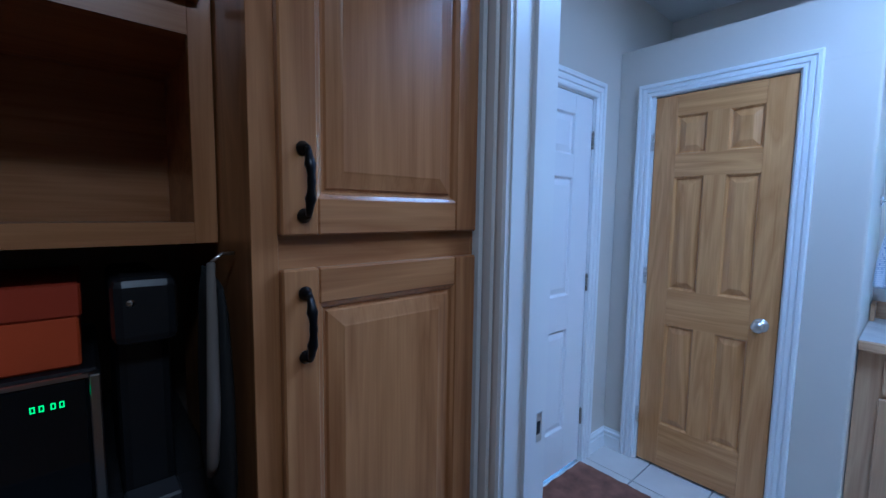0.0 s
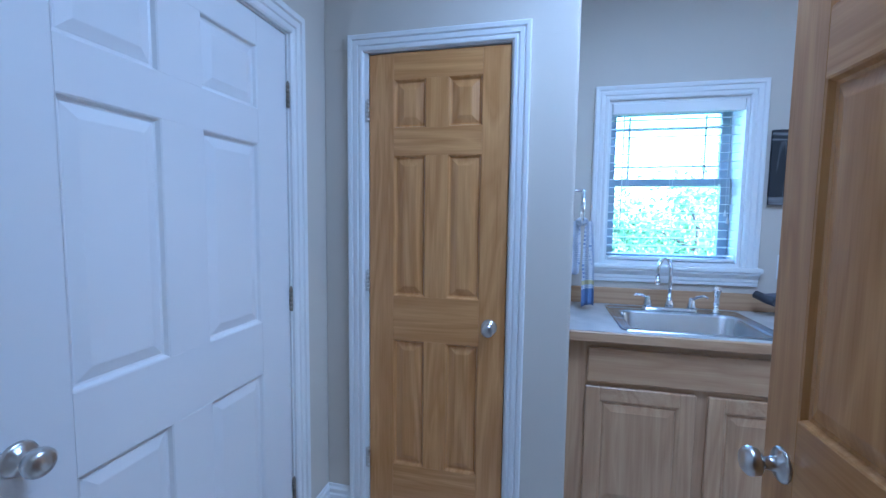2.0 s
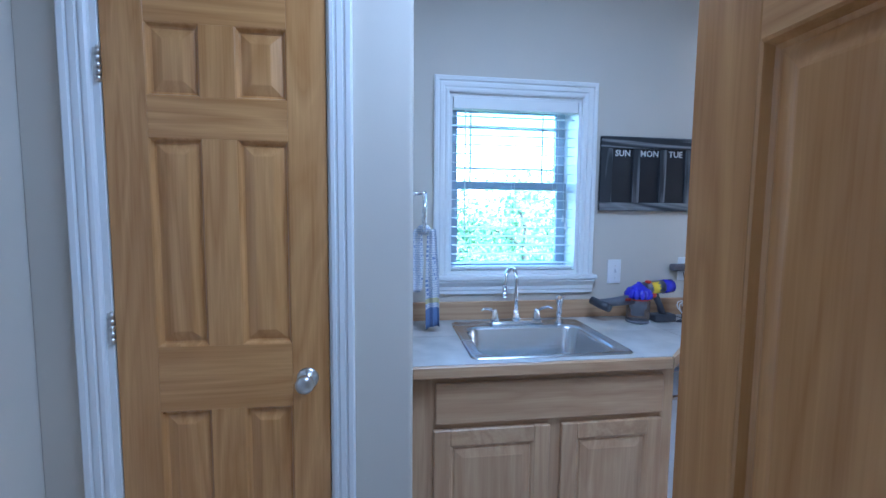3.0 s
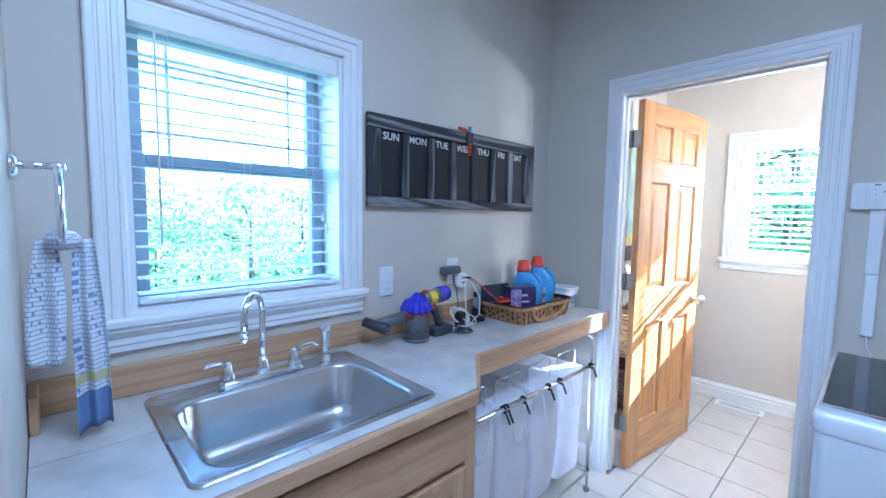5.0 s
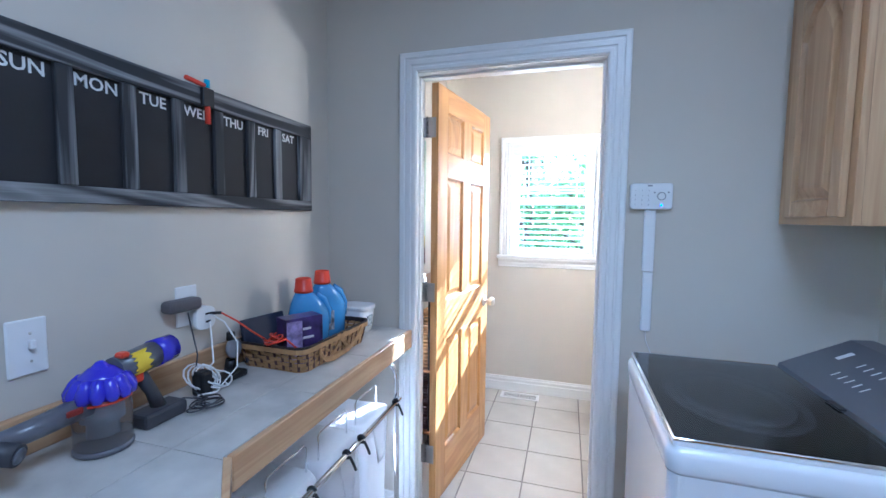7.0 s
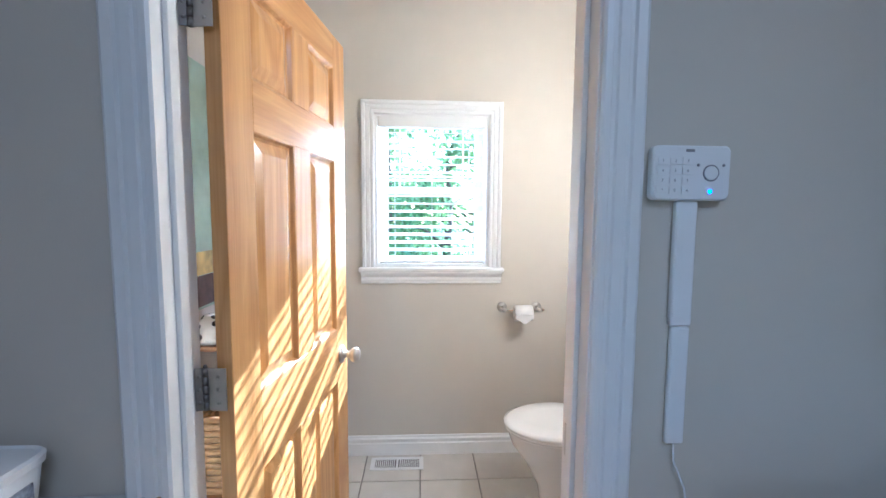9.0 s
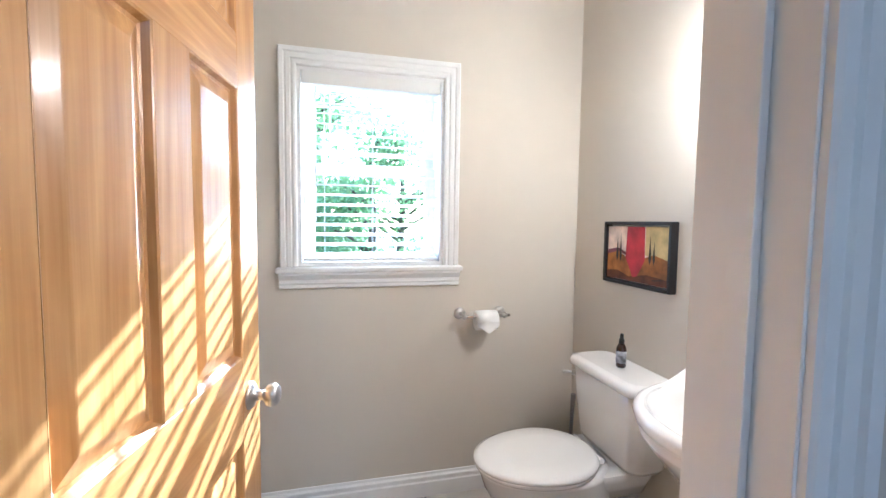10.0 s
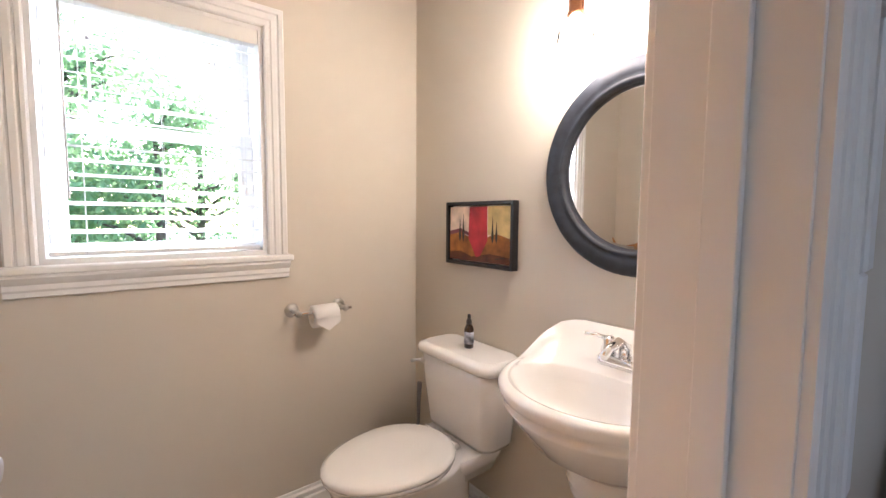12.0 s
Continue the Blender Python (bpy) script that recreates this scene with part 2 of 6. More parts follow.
def arc(c, r, a0, a1, u, v, n=8):
    c, u, v = Vector(c), Vector(u), Vector(v)
    return [c + u * r * math.cos(radians(a0 + (a1 - a0) * i / n)) + v * r * math.sin(radians(a0 + (a1 - a0) * i / n)) for i in range(n + 1)]


def lathe(bm, profile, m=None, n=28, mi=0, sx=1.0, sy=1.0):
    """Profile of (radius, height) turned about z; closed at the axis by caps."""
    b = bmesh.new()
    rings = []
    for r, z in profile:
        rings.append([b.verts.new((r * sx * math.cos(2 * math.pi * j / n), r * sy * math.sin(2 * math.pi * j / n), z)) for j in range(n)])
    for p, q in zip(rings, rings[1:]):
        for j in range(n):
            b.faces.new((p[j], p[(j + 1) % n], q[(j + 1) % n], q[j])).smooth = True
    ring = profile[0] == profile[-1]
    if profile[0][0] > 1e-5 and not ring:
        b.faces.new(rings[0][::-1])
    if profile[-1][0] > 1e-5 and not ring:
        b.faces.new(rings[-1])
    bmesh.ops.remove_doubles(b, verts=b.verts, dist=1e-6)
    merge(bm, b, mi, m)
    return bm


def loft(bm, loops, mi=0, cap0=True, cap1=True, smooth=True):
    rings = [[bm.verts.new(p) for p in loop] for loop in loops]
    n = len(rings[0])
    for a, b in zip(rings, rings[1:]):
        for j in range(n):
            f = bm.faces.new((a[j], a[(j + 1) % n], b[(j + 1) % n], b[j]))
            f.smooth, f.material_index = smooth, mi
    if cap0:
        f = bm.faces.new(rings[0][::-1])
        f.material_index, f.smooth = mi, False
    if cap1:
        f = bm.faces.new(rings[-1])
        f.material_index, f.smooth = mi, False
    return bm


def mold(bm, path, profile, out, closed=False, mi=0):
    """Sweeps a flat profile (offset sideways, height along out) round a path in a plane, with mitred corners."""
    path, out = [Vector(p) for p in path], Vector(out).normalized()
    n = len(path)
    rings = []
    for i, p in enumerate(path):
        a = path[(i - 1) % n] if (closed or i > 0) else None
        c = path[(i + 1) % n] if (closed or i < n - 1) else None
        sides = []
        if a is not None:
            sides.append((p - a).normalized().cross(out))
        if c is not None:
            sides.append((c - p).normalized().cross(out))
        s = sum(sides, Vector())
        s = s / s.dot(sides[0]) if len(sides) > 1 else sides[0]
        rings.append([bm.verts.new(p + s * u + out * h) for u, h in profile])
    k = len(profile)
    pairs = list(zip(rings, rings[1:])) + ([(rings[-1], rings[0])] if closed else [])
    for a, b in pairs:
        for j in range(k):
            f = bm.faces.new((a[j], b[j], b[(j + 1) % k], a[(j + 1) % k]))
            f.material_index = mi
    if not closed:
        bm.faces.new(rings[0])
        bm.faces.new(rings[-1][::-1])
    bmesh.ops.recalc_face_normals(bm, faces=bm.faces)
    return bm


def part(name, bm, mats, parent=None, label="", m=None, kind=""):
    bmesh.ops.recalc_face_normals(bm, faces=bm.faces)
    me = bpy.data.meshes.new(name)
    bm.to_mesh(me)
    bm.free()
    for mat in (mats if isinstance(mats, (list, tuple)) else [mats]):
        me.materials.append(mat)
    ob = new(name, me)
    if parent is not None:
        ob.parent = parent
    if m is not None:
        ob.matrix_basis = m
    return tagged(ob, label=label, kind=kind)


def thing(name, label, category, group="", m=None, kind=""):
    ob = new(name)
    ob.empty_display_size = 0.05
    if m is not None:
        ob.matrix_basis = m
    return tagged(ob, label=label, category=category, group=group, kind=kind)


def B(*a, **k):
    return box(bmesh.new(), *a, **k)


def rings_panel(bm, w, h, rings, mi=0, m=None):
    """A panel in the plane y=0, looking to -y, from (0,0) to (w,h): rings of (inset, forward)."""
    b = bmesh.new()
    loops = []
    for ins, f in rings:
        loops.append([b.verts.new(c) for c in ((ins, -f, ins), (w - ins, -f, ins), (w - ins, -f, h - ins), (ins, -f, h - ins))])
    for p, q in zip(loops, loops[1:]):
        for j in range(4):
            b.faces.new((p[j], p[(j + 1) % 4], q[(j + 1) % 4], q[j]))
    b.faces.new(loops[-1])
    merge(bm, b, mi, m)
    return bm

# ---- setting ----
CEILING, YN, YS, XE, XOAK = 2.70, 1.99, -1.30, 4.08, 3.405
BY0, BY1, BX0, BX1 = -2.93, -1.42, 2.09, 3.98


def wall(name, x0, x1, y0, y1, z0=0.0, z1=CEILING, holes=(), mat=None, label=""):
    """A wall box; holes (a0, a1, z0, z1) run along its longer side."""
    bm = bmesh.new()
    along_x = (x1 - x0) > (y1 - y0)
    a, b = (x0, x1) if along_x else (y0, y1)
    cuts = sorted(holes)
    edges = [a] + [v for h in cuts for v in h[:2]] + [b]

    def put(p, q, lo, hi):
        if q - p > 1e-4 and hi - lo > 1e-4:
            if along_x:
                box(bm, p, q, y0, y1, lo, hi)
            else:
                box(bm, x0, x1, p, q, lo, hi)
    for i in range(0, len(edges), 2):
        put(edges[i], edges[i + 1], z0, z1)
    for h0, h1, lo, hi in cuts:
        put(h0, h1, z0, lo)
        put(h0, h1, hi, z1)
    return part(name, bm, mat or WALL, kind="structure", label=label)


WIN = (0.072, 0.722, 1.125, 1.978)       # opening of the laundry window along y
BWIN = (2.796, 3.444, 1.12, 1.982)      # opening of the washroom window along x
wall("wall_east", XE, XE + 0.20, YS, YN, holes=[WIN], label="pale greige painted wall with a window above the worktop")
wall("wall_north", 1.82, XE + 0.20, YN, YN + 0.14, holes=[(2.165, 3.145, 0, 2.045)])
wall("wall_washroom_door", 1.82, XE + 0.20, BY1, YS, holes=[(2.845, 3.66, 0, 2.057)])
wall("wall_south", BX0 - 0.12, BX1 + 0.12, BY0 - 0.20, BY0, holes=[BWIN])
wall("wall_washroom_west", BX0 - 0.12, BX0, BY0, BY1)
wall("wall_washroom_east", BX1, BX1 + 0.12, BY0, BY1)
wall("wall_kitchen", 1.68, 1.82, -2.0, 2.3, holes=[(0.525, 1.335, 0, 2.045)])
wall("wall_west", 1.825, 1.97, YS, 0.42)
def flat_slab(bm, pts, z0, z1):
    loft(bm, [[(x, y, z0) for x, y in pts], [(x, y, z1) for x, y in pts]], smooth=False)


bm = bmesh.new()
nose = [(XOAK + 0.014 - 0.014 * math.cos(radians(a)), 0.944 - 0.014 * math.sin(radians(a))) for a in range(0, 91, 15)]
flat_slab(bm, [(XOAK, 1.165)] + nose + [(XE - 0.002, 0.93), (XE - 0.002, 1.03), (XOAK + 0.11, 1.03), (XOAK + 0.11, 1.165)], 0, 2.07)
flat_slab(bm, [(XOAK, YN - 0.002)] + nose + [(XE - 0.002, 0.93), (XE - 0.002, YN - 0.002)], 2.0705, 2.33)
flat_slab(bm, [(XOAK, 1.805), (XOAK + 0.11, 1.805), (XOAK + 0.11, YN - 0.002), (XOAK, YN - 0.002)], 0, 2.07)
part("wall_closet", bm, WALL, kind="structure", label="low boxed-in closet walls that stop below the ceiling")
part("ceiling", B(1.82, XE + 0.2, BY0 - 0.2, YN + 0.14, CEILING, CEILING + 0.1), CEIL, kind="structure")
part("ceiling_kitchen", B(-2.2, 1.82, -2.2, 2.44, 2.45, 2.55), CEIL, kind="structure")
part("floor", B(1.70, XE + 0.2, BY0 - 0.2, YN + 0.14, -0.12, -0.008), GROUT, kind="structure", label="cream ceramic tiled floor with grey joints")
part("floor_kitchen", B(-2.2, 1.70, -2.2, 2.44, -0.12, -0.001), KFLOOR, kind="structure")
wall("wall_kitchen_north", -2.2, 1.68, 2.3, 2.44, z1=2.45, mat=KWALL)
wall("wall_kitchen_south", -2.2, 1.68, -2.2, -2.0, z1=2.45, mat=KWALL)
wall("wall_kitchen_west", -2.2, -2.0, -2.0, 2.3, z1=2.45, mat=KWALL)
part("ground", B(-60, 160, -160, 60, -3.2, -3.0), GRASS, kind="structure")

CASING = [(0, 0), (0, 0.011), (0.006, 0.016), (0.018, 0.017), (0.021, 0.012), (0.028, 0.012), (0.032, 0.018), (0.050, 0.019), (0.053, 0.014), (0.059, 0.014), (0.063, 0.022), (0.080, 0.024), (0.086, 0.020), (0.086, 0)]


WCASING = [(a * 0.84, b) for a, b in CASING]
NARROW = [(a * 0.80, b) for a, b in CASING]
SLIM = [(a * 0.93, b * 0.75) for a, b in CASING]


def casing(name, parent, pts, out, mat=TRIM, profile=None):
    bm = bmesh.new()
    v = [Vector(p) for p in pts]
    if (v[1] - v[0]).cross(Vector(out)).dot(v[0] - (v[0] + v[3]) / 2) < 0:
        pts = pts[::-1]
    mold(bm, pts, profile or CASING, out)
    return part(name, bm, mat, parent)


def u_path(axis, fixed, a0, a1, z0, z1, flip):
    pts = [(a0, z0), (a0, z1), (a1, z1), (a1, z0)]
    if flip:
        pts = pts[::-1]
    return [((fixed, a, z) if axis == "x" else (a, fixed, z)) for a, z in pts]


def baseboard(pts, flip=False):
    """Along floor points; the room lies to the left of the way."""
    bm = bmesh.new()
    prof = [(0, 0), (0.016, 0), (0.016, 0.070), (0.010, 0.075), (0.010, 0.084), (0.014, 0.088), (0.014, 0.097), (0.007, 0.104), (0.005, 0.115), (0, 0.117)]
    mold(bm, pts[::-1] if flip else pts, [(-u, h) for u, h in prof], (0, 0, 1))
    return part("baseboard", bm, TRIM, kind="structure", label="white moulded baseboard with a stepped top")


ROWS_Z = [(0.24, 0.81), (1.005, 1.607), (1.722, 1.922)]


def door_leaf(name, parent, w, h, mats, m, label="", thick=0.035, knob_side=1, knob_mat=None, knob=True, hinges=(0.27, 1.06, 1.81), st=0.11, rows=None, kz=0.895):
    """A six-panel leaf from x=0 (hinge) to w, faces to -y and +y, centred on y=0."""
    k = h / 2.03
    mid = 0.095 if w < 0.7 else 0.105
    pw = (w - 2 * st - mid) / 2
    xs = [(st, st + pw), (st + pw + mid, w - st)]
    zs = [(a * k, b * k) for a, b in (rows or ROWS_Z)]
    if st > 0.12:
        mid = 0.135
        pw = (w - 2 * st - mid) / 2
        xs = [(st, st + pw), (st + pw + mid, w - st)]
    t = thick / 2
    bm = bmesh.new()
    box(bm, 0, st, -t, t, 0, h, 0.0015)
    box(bm, w - st, w, -t, t, 0, h, 0.0015)
    z = 0
    for a, b in zs + [(h, h)]:
        box(bm, st, w - st, -t, t, z, a, 0.0008, mi=1)
        z = b
    for a, b in zs:
        box(bm, st + pw, st + pw + mid, -t, t, a, b, 0.0008)
    leaf = part(name, bm, mats, parent, label, m)
    ring = [(0.0, -0.0005), (0.003, -0.002), (0.008, -0.012), (0.014, -0.0140), (0.017, -0.0125), (0.042, -0.0045), (0.045, -0.004)]
    for a, b in zs:
        for x0, x1 in xs:
            bm = bmesh.new()
            rings_panel(bm, x1 - x0, b - a, [(i, t + f) for i, f in ring])
            rings_panel(bm, x1 - x0, b - a, [(i, t + f) for i, f in ring], m=Matrix.Translation((x1 - x0, 0, 0)) @ pose(0, 0, 0, 0, 0, 180))
            part("panel", bm, mats[0], leaf, m=Matrix.Translation((x0, 0, a)))
    if knob:
        bm = bmesh.new()
        kp = [(0.033, 0), (0.033, 0.003), (0.028, 0.008), (0.014, 0.011), (0.011, 0.030), (0.014, 0.034), (0.024, 0.040), (0.0275, 0.050), (0.027, 0.058), (0.020, 0.066), (0.008, 0.069), (0.0, 0.069)]
        lathe(bm, kp, pose(w - 0.065, -t, kz, 90, 0, 0))
        lathe(bm, kp, pose(w - 0.065, t, kz, -90, 0, 0))
        box(bm, w - 0.003, w + 0.0012, -0.013, 0.013, kz - 0.03, kz + 0.03)
        part("door_knob", bm, knob_mat or NICKEL, leaf, "round satin nickel door knob")
    return leaf


def hinge(parent, x, y, z, m=None, mat=None, leafdir=(0, 1), flat=0.032):
    bm = bmesh.new()
    for i in range(5):
        lathe(bm, [(0.0, 0), (0.0065, 0.0005), (0.0065, 0.0168), (0.0, 0.0175)], Matrix.Translation((x, y, z - 0.045 + 0.018 * i)), n=12)
    lathe(bm, [(0, 0), (0.005, 0.001), (0.003, 0.006), (0, 0.007)], Matrix.Translation((x, y, z + 0.045)), n=12)
    if leafdir:
        dx, dy = leafdir
        for (ux, uy) in ((dx, dy),):
            q = Vector((ux, uy)).normalized()
            s = Vector((-q.y, q.x)) * 0.0012
            a, b = Vector((x, y)), Vector((x, y)) + q * flat
            lo, hi = z - 0.045, z + 0.045
            vs = [(a - s), (b - s), (b + s), (a + s)]
            loft(bm, [[(v.x, v.y, lo) for v in vs], [(v.x, v.y, hi) for v in vs]], smooth=False)
            c = a + q * flat * 0.62
            nrm = Vector((-q.y, q.x, 0))
            for k in (-0.028, 0.0, 0.028):
                mm = Matrix.Translation((c.x, c.y, z + k)) @ nrm.to_track_quat("Z", "Y").to_matrix().to_4x4()
                lathe(bm, [(0.0, -0.0022), (0.004, -0.0018), (0.004, 0.0018), (0.0, 0.0022)], mm, n=10)
    return part("hinge", bm, mat or NICKEL, parent, m=m)


def jambs(parent, axis, a0, a1, d0, d1, top, stop=None, t=0.019):
    """The lining of a doorway: opening a0..a1 across, d0..d1 through the wall."""
    bm = bmesh.new()

    def b(p0, p1, q0, q1, z0, z1):
        if axis == "x":
            box(bm, q0, q1, p0, p1, z0, z1, 0.001)
        else:
            box(bm, p0, p1, q0, q1, z0, z1, 0.001)
    b(a0 - t, a0, d0, d1, 0, top + t)
    b(a1, a1 + t, d0, d1, 0, top + t)
    b(a0, a1, d0, d1, top, top + t)
    if stop:
        s0, s1 = stop
        b(a0, a0 + 0.011, s0, s1, 0, top)
        b(a1 - 0.011, a1, s0, s1, 0, top)
        b(a0 + 0.011, a1 - 0.011, s0, s1, top - 0.011, top)
    return part("jamb", bm, TRIM, parent)


# white door in the north wall
d = thing("door_1", "white painted six-panel door, closed, in white trim", "door", kind="structure")
jambs(d, "y", 2.184, 3.126, YN - 0.001, YN + 0.12, 2.03, (YN + 0.045, YN + 0.10))
casing("casing", d, u_path("y", YN - 0.001, 2.18, 3.132, 0, 2.035, False), (0, -1, 0))
leaf = door_leaf("leaf", d, 0.936, 2.015, [DOORW, DOORW], pose(3.123, YN + 0.022, 0.012) @ pose(0, 0, 0, 0, 0, 180), st=0.163, rows=[(0.24, 0.80), (0.985, 1.605), (1.72, 1.93)])
for z in (0.27, 1.04, 1.81):
    hinge(d, 3.1235, YN - 0.003, z, mat=BRASS, leafdir=None)
# oak closet door
d = thing("door_2", "narrow golden oak six-panel closet door, closed, in white trim", "door", kind="structure")
jambs(d, "x", 1.184, 1.786, XOAK - 0.001, XOAK + 0.109, 2.05, (XOAK + 0.045, XOAK + 0.09))
casing("casing", d, u_path("x", XOAK - 0.001, 1.178, 1.804, 0, 2.053, False), (-1, 0, 0), profile=NARROW)
leaf = door_leaf("leaf", d, 0.596, 2.03, [OAKV, OAKX], pose(XOAK + 0.021, 1.783, 0.014) @ pose(0, 0, 0, 0, 0, -90))
for z in (0.27, 1.08, 1.81):
    hinge(d, XOAK - 0.004, 1.7865, z, mat=NICKEL, leafdir=(0.3, 1), flat=0.018)
# kitchen doorway, its oak leaf standing open into the laundry
d = thing("door_3", "golden oak six-panel door standing open into the laundry", "door", kind="structure")
jambs(d, "x", 0.545, 1.333, 1.679, 1.821, 2.03, (1.735, 1.775))
casing("casing", d, u_path("x", 1.679, 0.54, 1.338, 0, 2.035, False), (-1, 0, 0))
casing("casing", d, u_path("x", 1.821, 0.54, 1.338, 0, 2.035, True), (1, 0, 0))
leaf = door_leaf("leaf", d, 0.790, 2.015, [OAKV, OAKX], pose(1.862, 0.580, 0.012), st=0.10)
for z in (0.27, 1.04, 1.81):
    hinge(d, 1.855, 0.605, z, leafdir=(-1, -0.8), flat=0.024)
bm = bmesh.new()
box(bm, 1.752 + 0.03, 1.808, 1.3305, 1.333, 0.895, 0.965, 0.0008)
box(bm, 1.788, 1.800, 1.3295, 1.331, 0.915, 0.945, mi=1)
part("strike_plate", bm, [NICKEL, BLACK], d, "satin metal strike plate with a dark slot")
# washroom doorway and its oak leaf, open
d = thing("door_4", "golden oak six-panel washroom door standing open in sunlight", "door", kind="structure")
jambs(d, "y", 2.862, 3.642, BY1 - 0.001, YS + 0.001, 2.042, (YS - 0.070, YS - 0.042))
casing("casing", d, u_path("y", YS + 0.001, 2.858, 3.632, 0, 2.046, True), (0, 1, 0), profile=SLIM)
casing("casing", d, u_path("y", BY1 - 0.001, 2.858, 3.646, 0, 2.046, False), (0, -1, 0), profile=SLIM)
ang = math.degrees(math.atan2(-0.725, -0.105))
leaf = door_leaf("leaf", d, 0.735, 2.02, [OAKV, OAKX], pose(3.588, -1.410, 0.012, 0, 0, ang))
q = Vector((math.cos(radians(ang)), math.sin(radians(ang)), 0))
for z in (0.27, 1.065, 1.83):
    hinge(d, 3.622, -1.400, z, mat=DARKNICKEL, leafdir=(-1, 0.12), flat=0.044)
    hinge(d, 3.622, -1.400, z, mat=DARKNICKEL, leafdir=(1, 0.25), flat=0.02)
bm = bmesh.new()
box(bm, 2.862, 2.8635, -1.405, -1.375, 0.905, 0.975)
part("strike_plate", bm, NICKEL, d)

baseboard([(3.404, 1.876, 0), (3.404, YN, 0), (3.22, YN, 0)])
baseboard([(XOAK, 1.09, 0), (XOAK, 0.932, 0)], flip=True)
baseboard([(2.09, YN, 0), (1.82, YN, 0)])
baseboard([(1.97, 0.40, 0), (1.97, YS, 0), (2.77, YS, 0)])
baseboard([(3.715, YS, 0), (XE, YS, 0), (XE, 0.9, 0)])
baseboard([(2.77, BY1, 0), (BX0, BY1, 0), (BX0, BY0, 0), (BX1, BY0, 0), (BX1, BY1, 0)])


def window(name, m, w, z0, z1, label, sash=VINYL):
    """A double-hung window: local x runs along the wall, +y goes outside, y=0 is the wall's room face."""
    o = thing(name, label, "window", m=m, kind="structure")
    D = 0.20
    bm = bmesh.new()
    for a, b in ((0, 0.015), (w - 0.015, w)):
        box(bm, a, b, 0.001, D, z0, z1)
    box(bm, 0.015, w - 0.015, 0.001, D, z1 - 0.015, z1)
    box(bm, 0.015, w - 0.015, 0.001, D, z0, z0 + 0.02)
    part("window_lining", bm, TRIM, o)
    casing("casing", o, [(0, -0.001, z0 + 0.003), (0, -0.001, z1), (w, -0.001, z1), (w, -0.001, z0 + 0.003)], (0, -1, 0), profile=WCASING)
    bm = bmesh.new()
    box(bm, -0.090, w + 0.090, -0.044, 0.03, z0 - 0.022, z0 + 0.002, 0.006, seg=2)
    part("window_sill", bm, TRIM, o)
    bm = bmesh.new()
    mold(bm, [(-0.078, -0.001, z0 - 0.023), (w + 0.078, -0.001, z0 - 0.023)], [(0, 0), (0, 0.036), (0.008, 0.036), (0.024, 0.024), (0.030, 0.018), (0.045, 0.018), (0.052, 0.014), (0.066, 0.014), (0.070, 0)], (0, -1, 0))
    part("window_apron", bm, TRIM, o)
    zm = z0 + (z1 - z0) * 0.5
    for nm, a, b, yy in (("upper_sash", zm - 0.005, z1 - 0.016, 0.155), ("lower_sash", z0 + 0.021, zm + 0.03, 0.12)):
        f = 0.048
        bm = bmesh.new()
        box(bm, 0.016, 0.016 + f, yy, yy + 0.032, a, b, 0.002)
        box(bm, w - 0.016 - f, w - 0.016, yy, yy + 0.032, a, b, 0.002)
        box(bm, 0.016 + f, w - 0.016 - f, yy, yy + 0.032, b - 0.028, b, 0.002)
        box(bm, 0.016 + f, w - 0.016 - f, yy, yy + 0.032, a, a + 0.030, 0.002)
        s = part(nm, bm, sash, o)
        g = part("pane", B(0.016 + f, w - 0.016 - f, yy + 0.013, yy + 0.019, a + 0.030, b - 0.028), PANE, s, "clear glass pane")
        g.visible_shadow = False
        if nm == "upper_sash":
            bm = bmesh.new()
            for x in (0.016 + f + 0.07, w - 0.016 - f - 0.07):
                box(bm, x - 0.004, x + 0.004, yy + 0.006, yy + 0.010, a + 0.036, b - 0.036)
            for z in (a + 0.036 + 0.07, b - 0.036 - 0.07):
                box(bm, 0.016 + f, w - 0.016 - f, yy + 0.006, yy + 0.0115, z - 0.005, z + 0.005)
            part("grille", bm, TRIM, s, "thin white border grille")
    bm = bmesh.new()
    box(bm, w / 2 - 0.03, w / 2 + 0.03, 0.108, 0.12, zm + 0.012, zm + 0.026, 0.003)
    part("sash_lock", bm, sash, o)
    return o


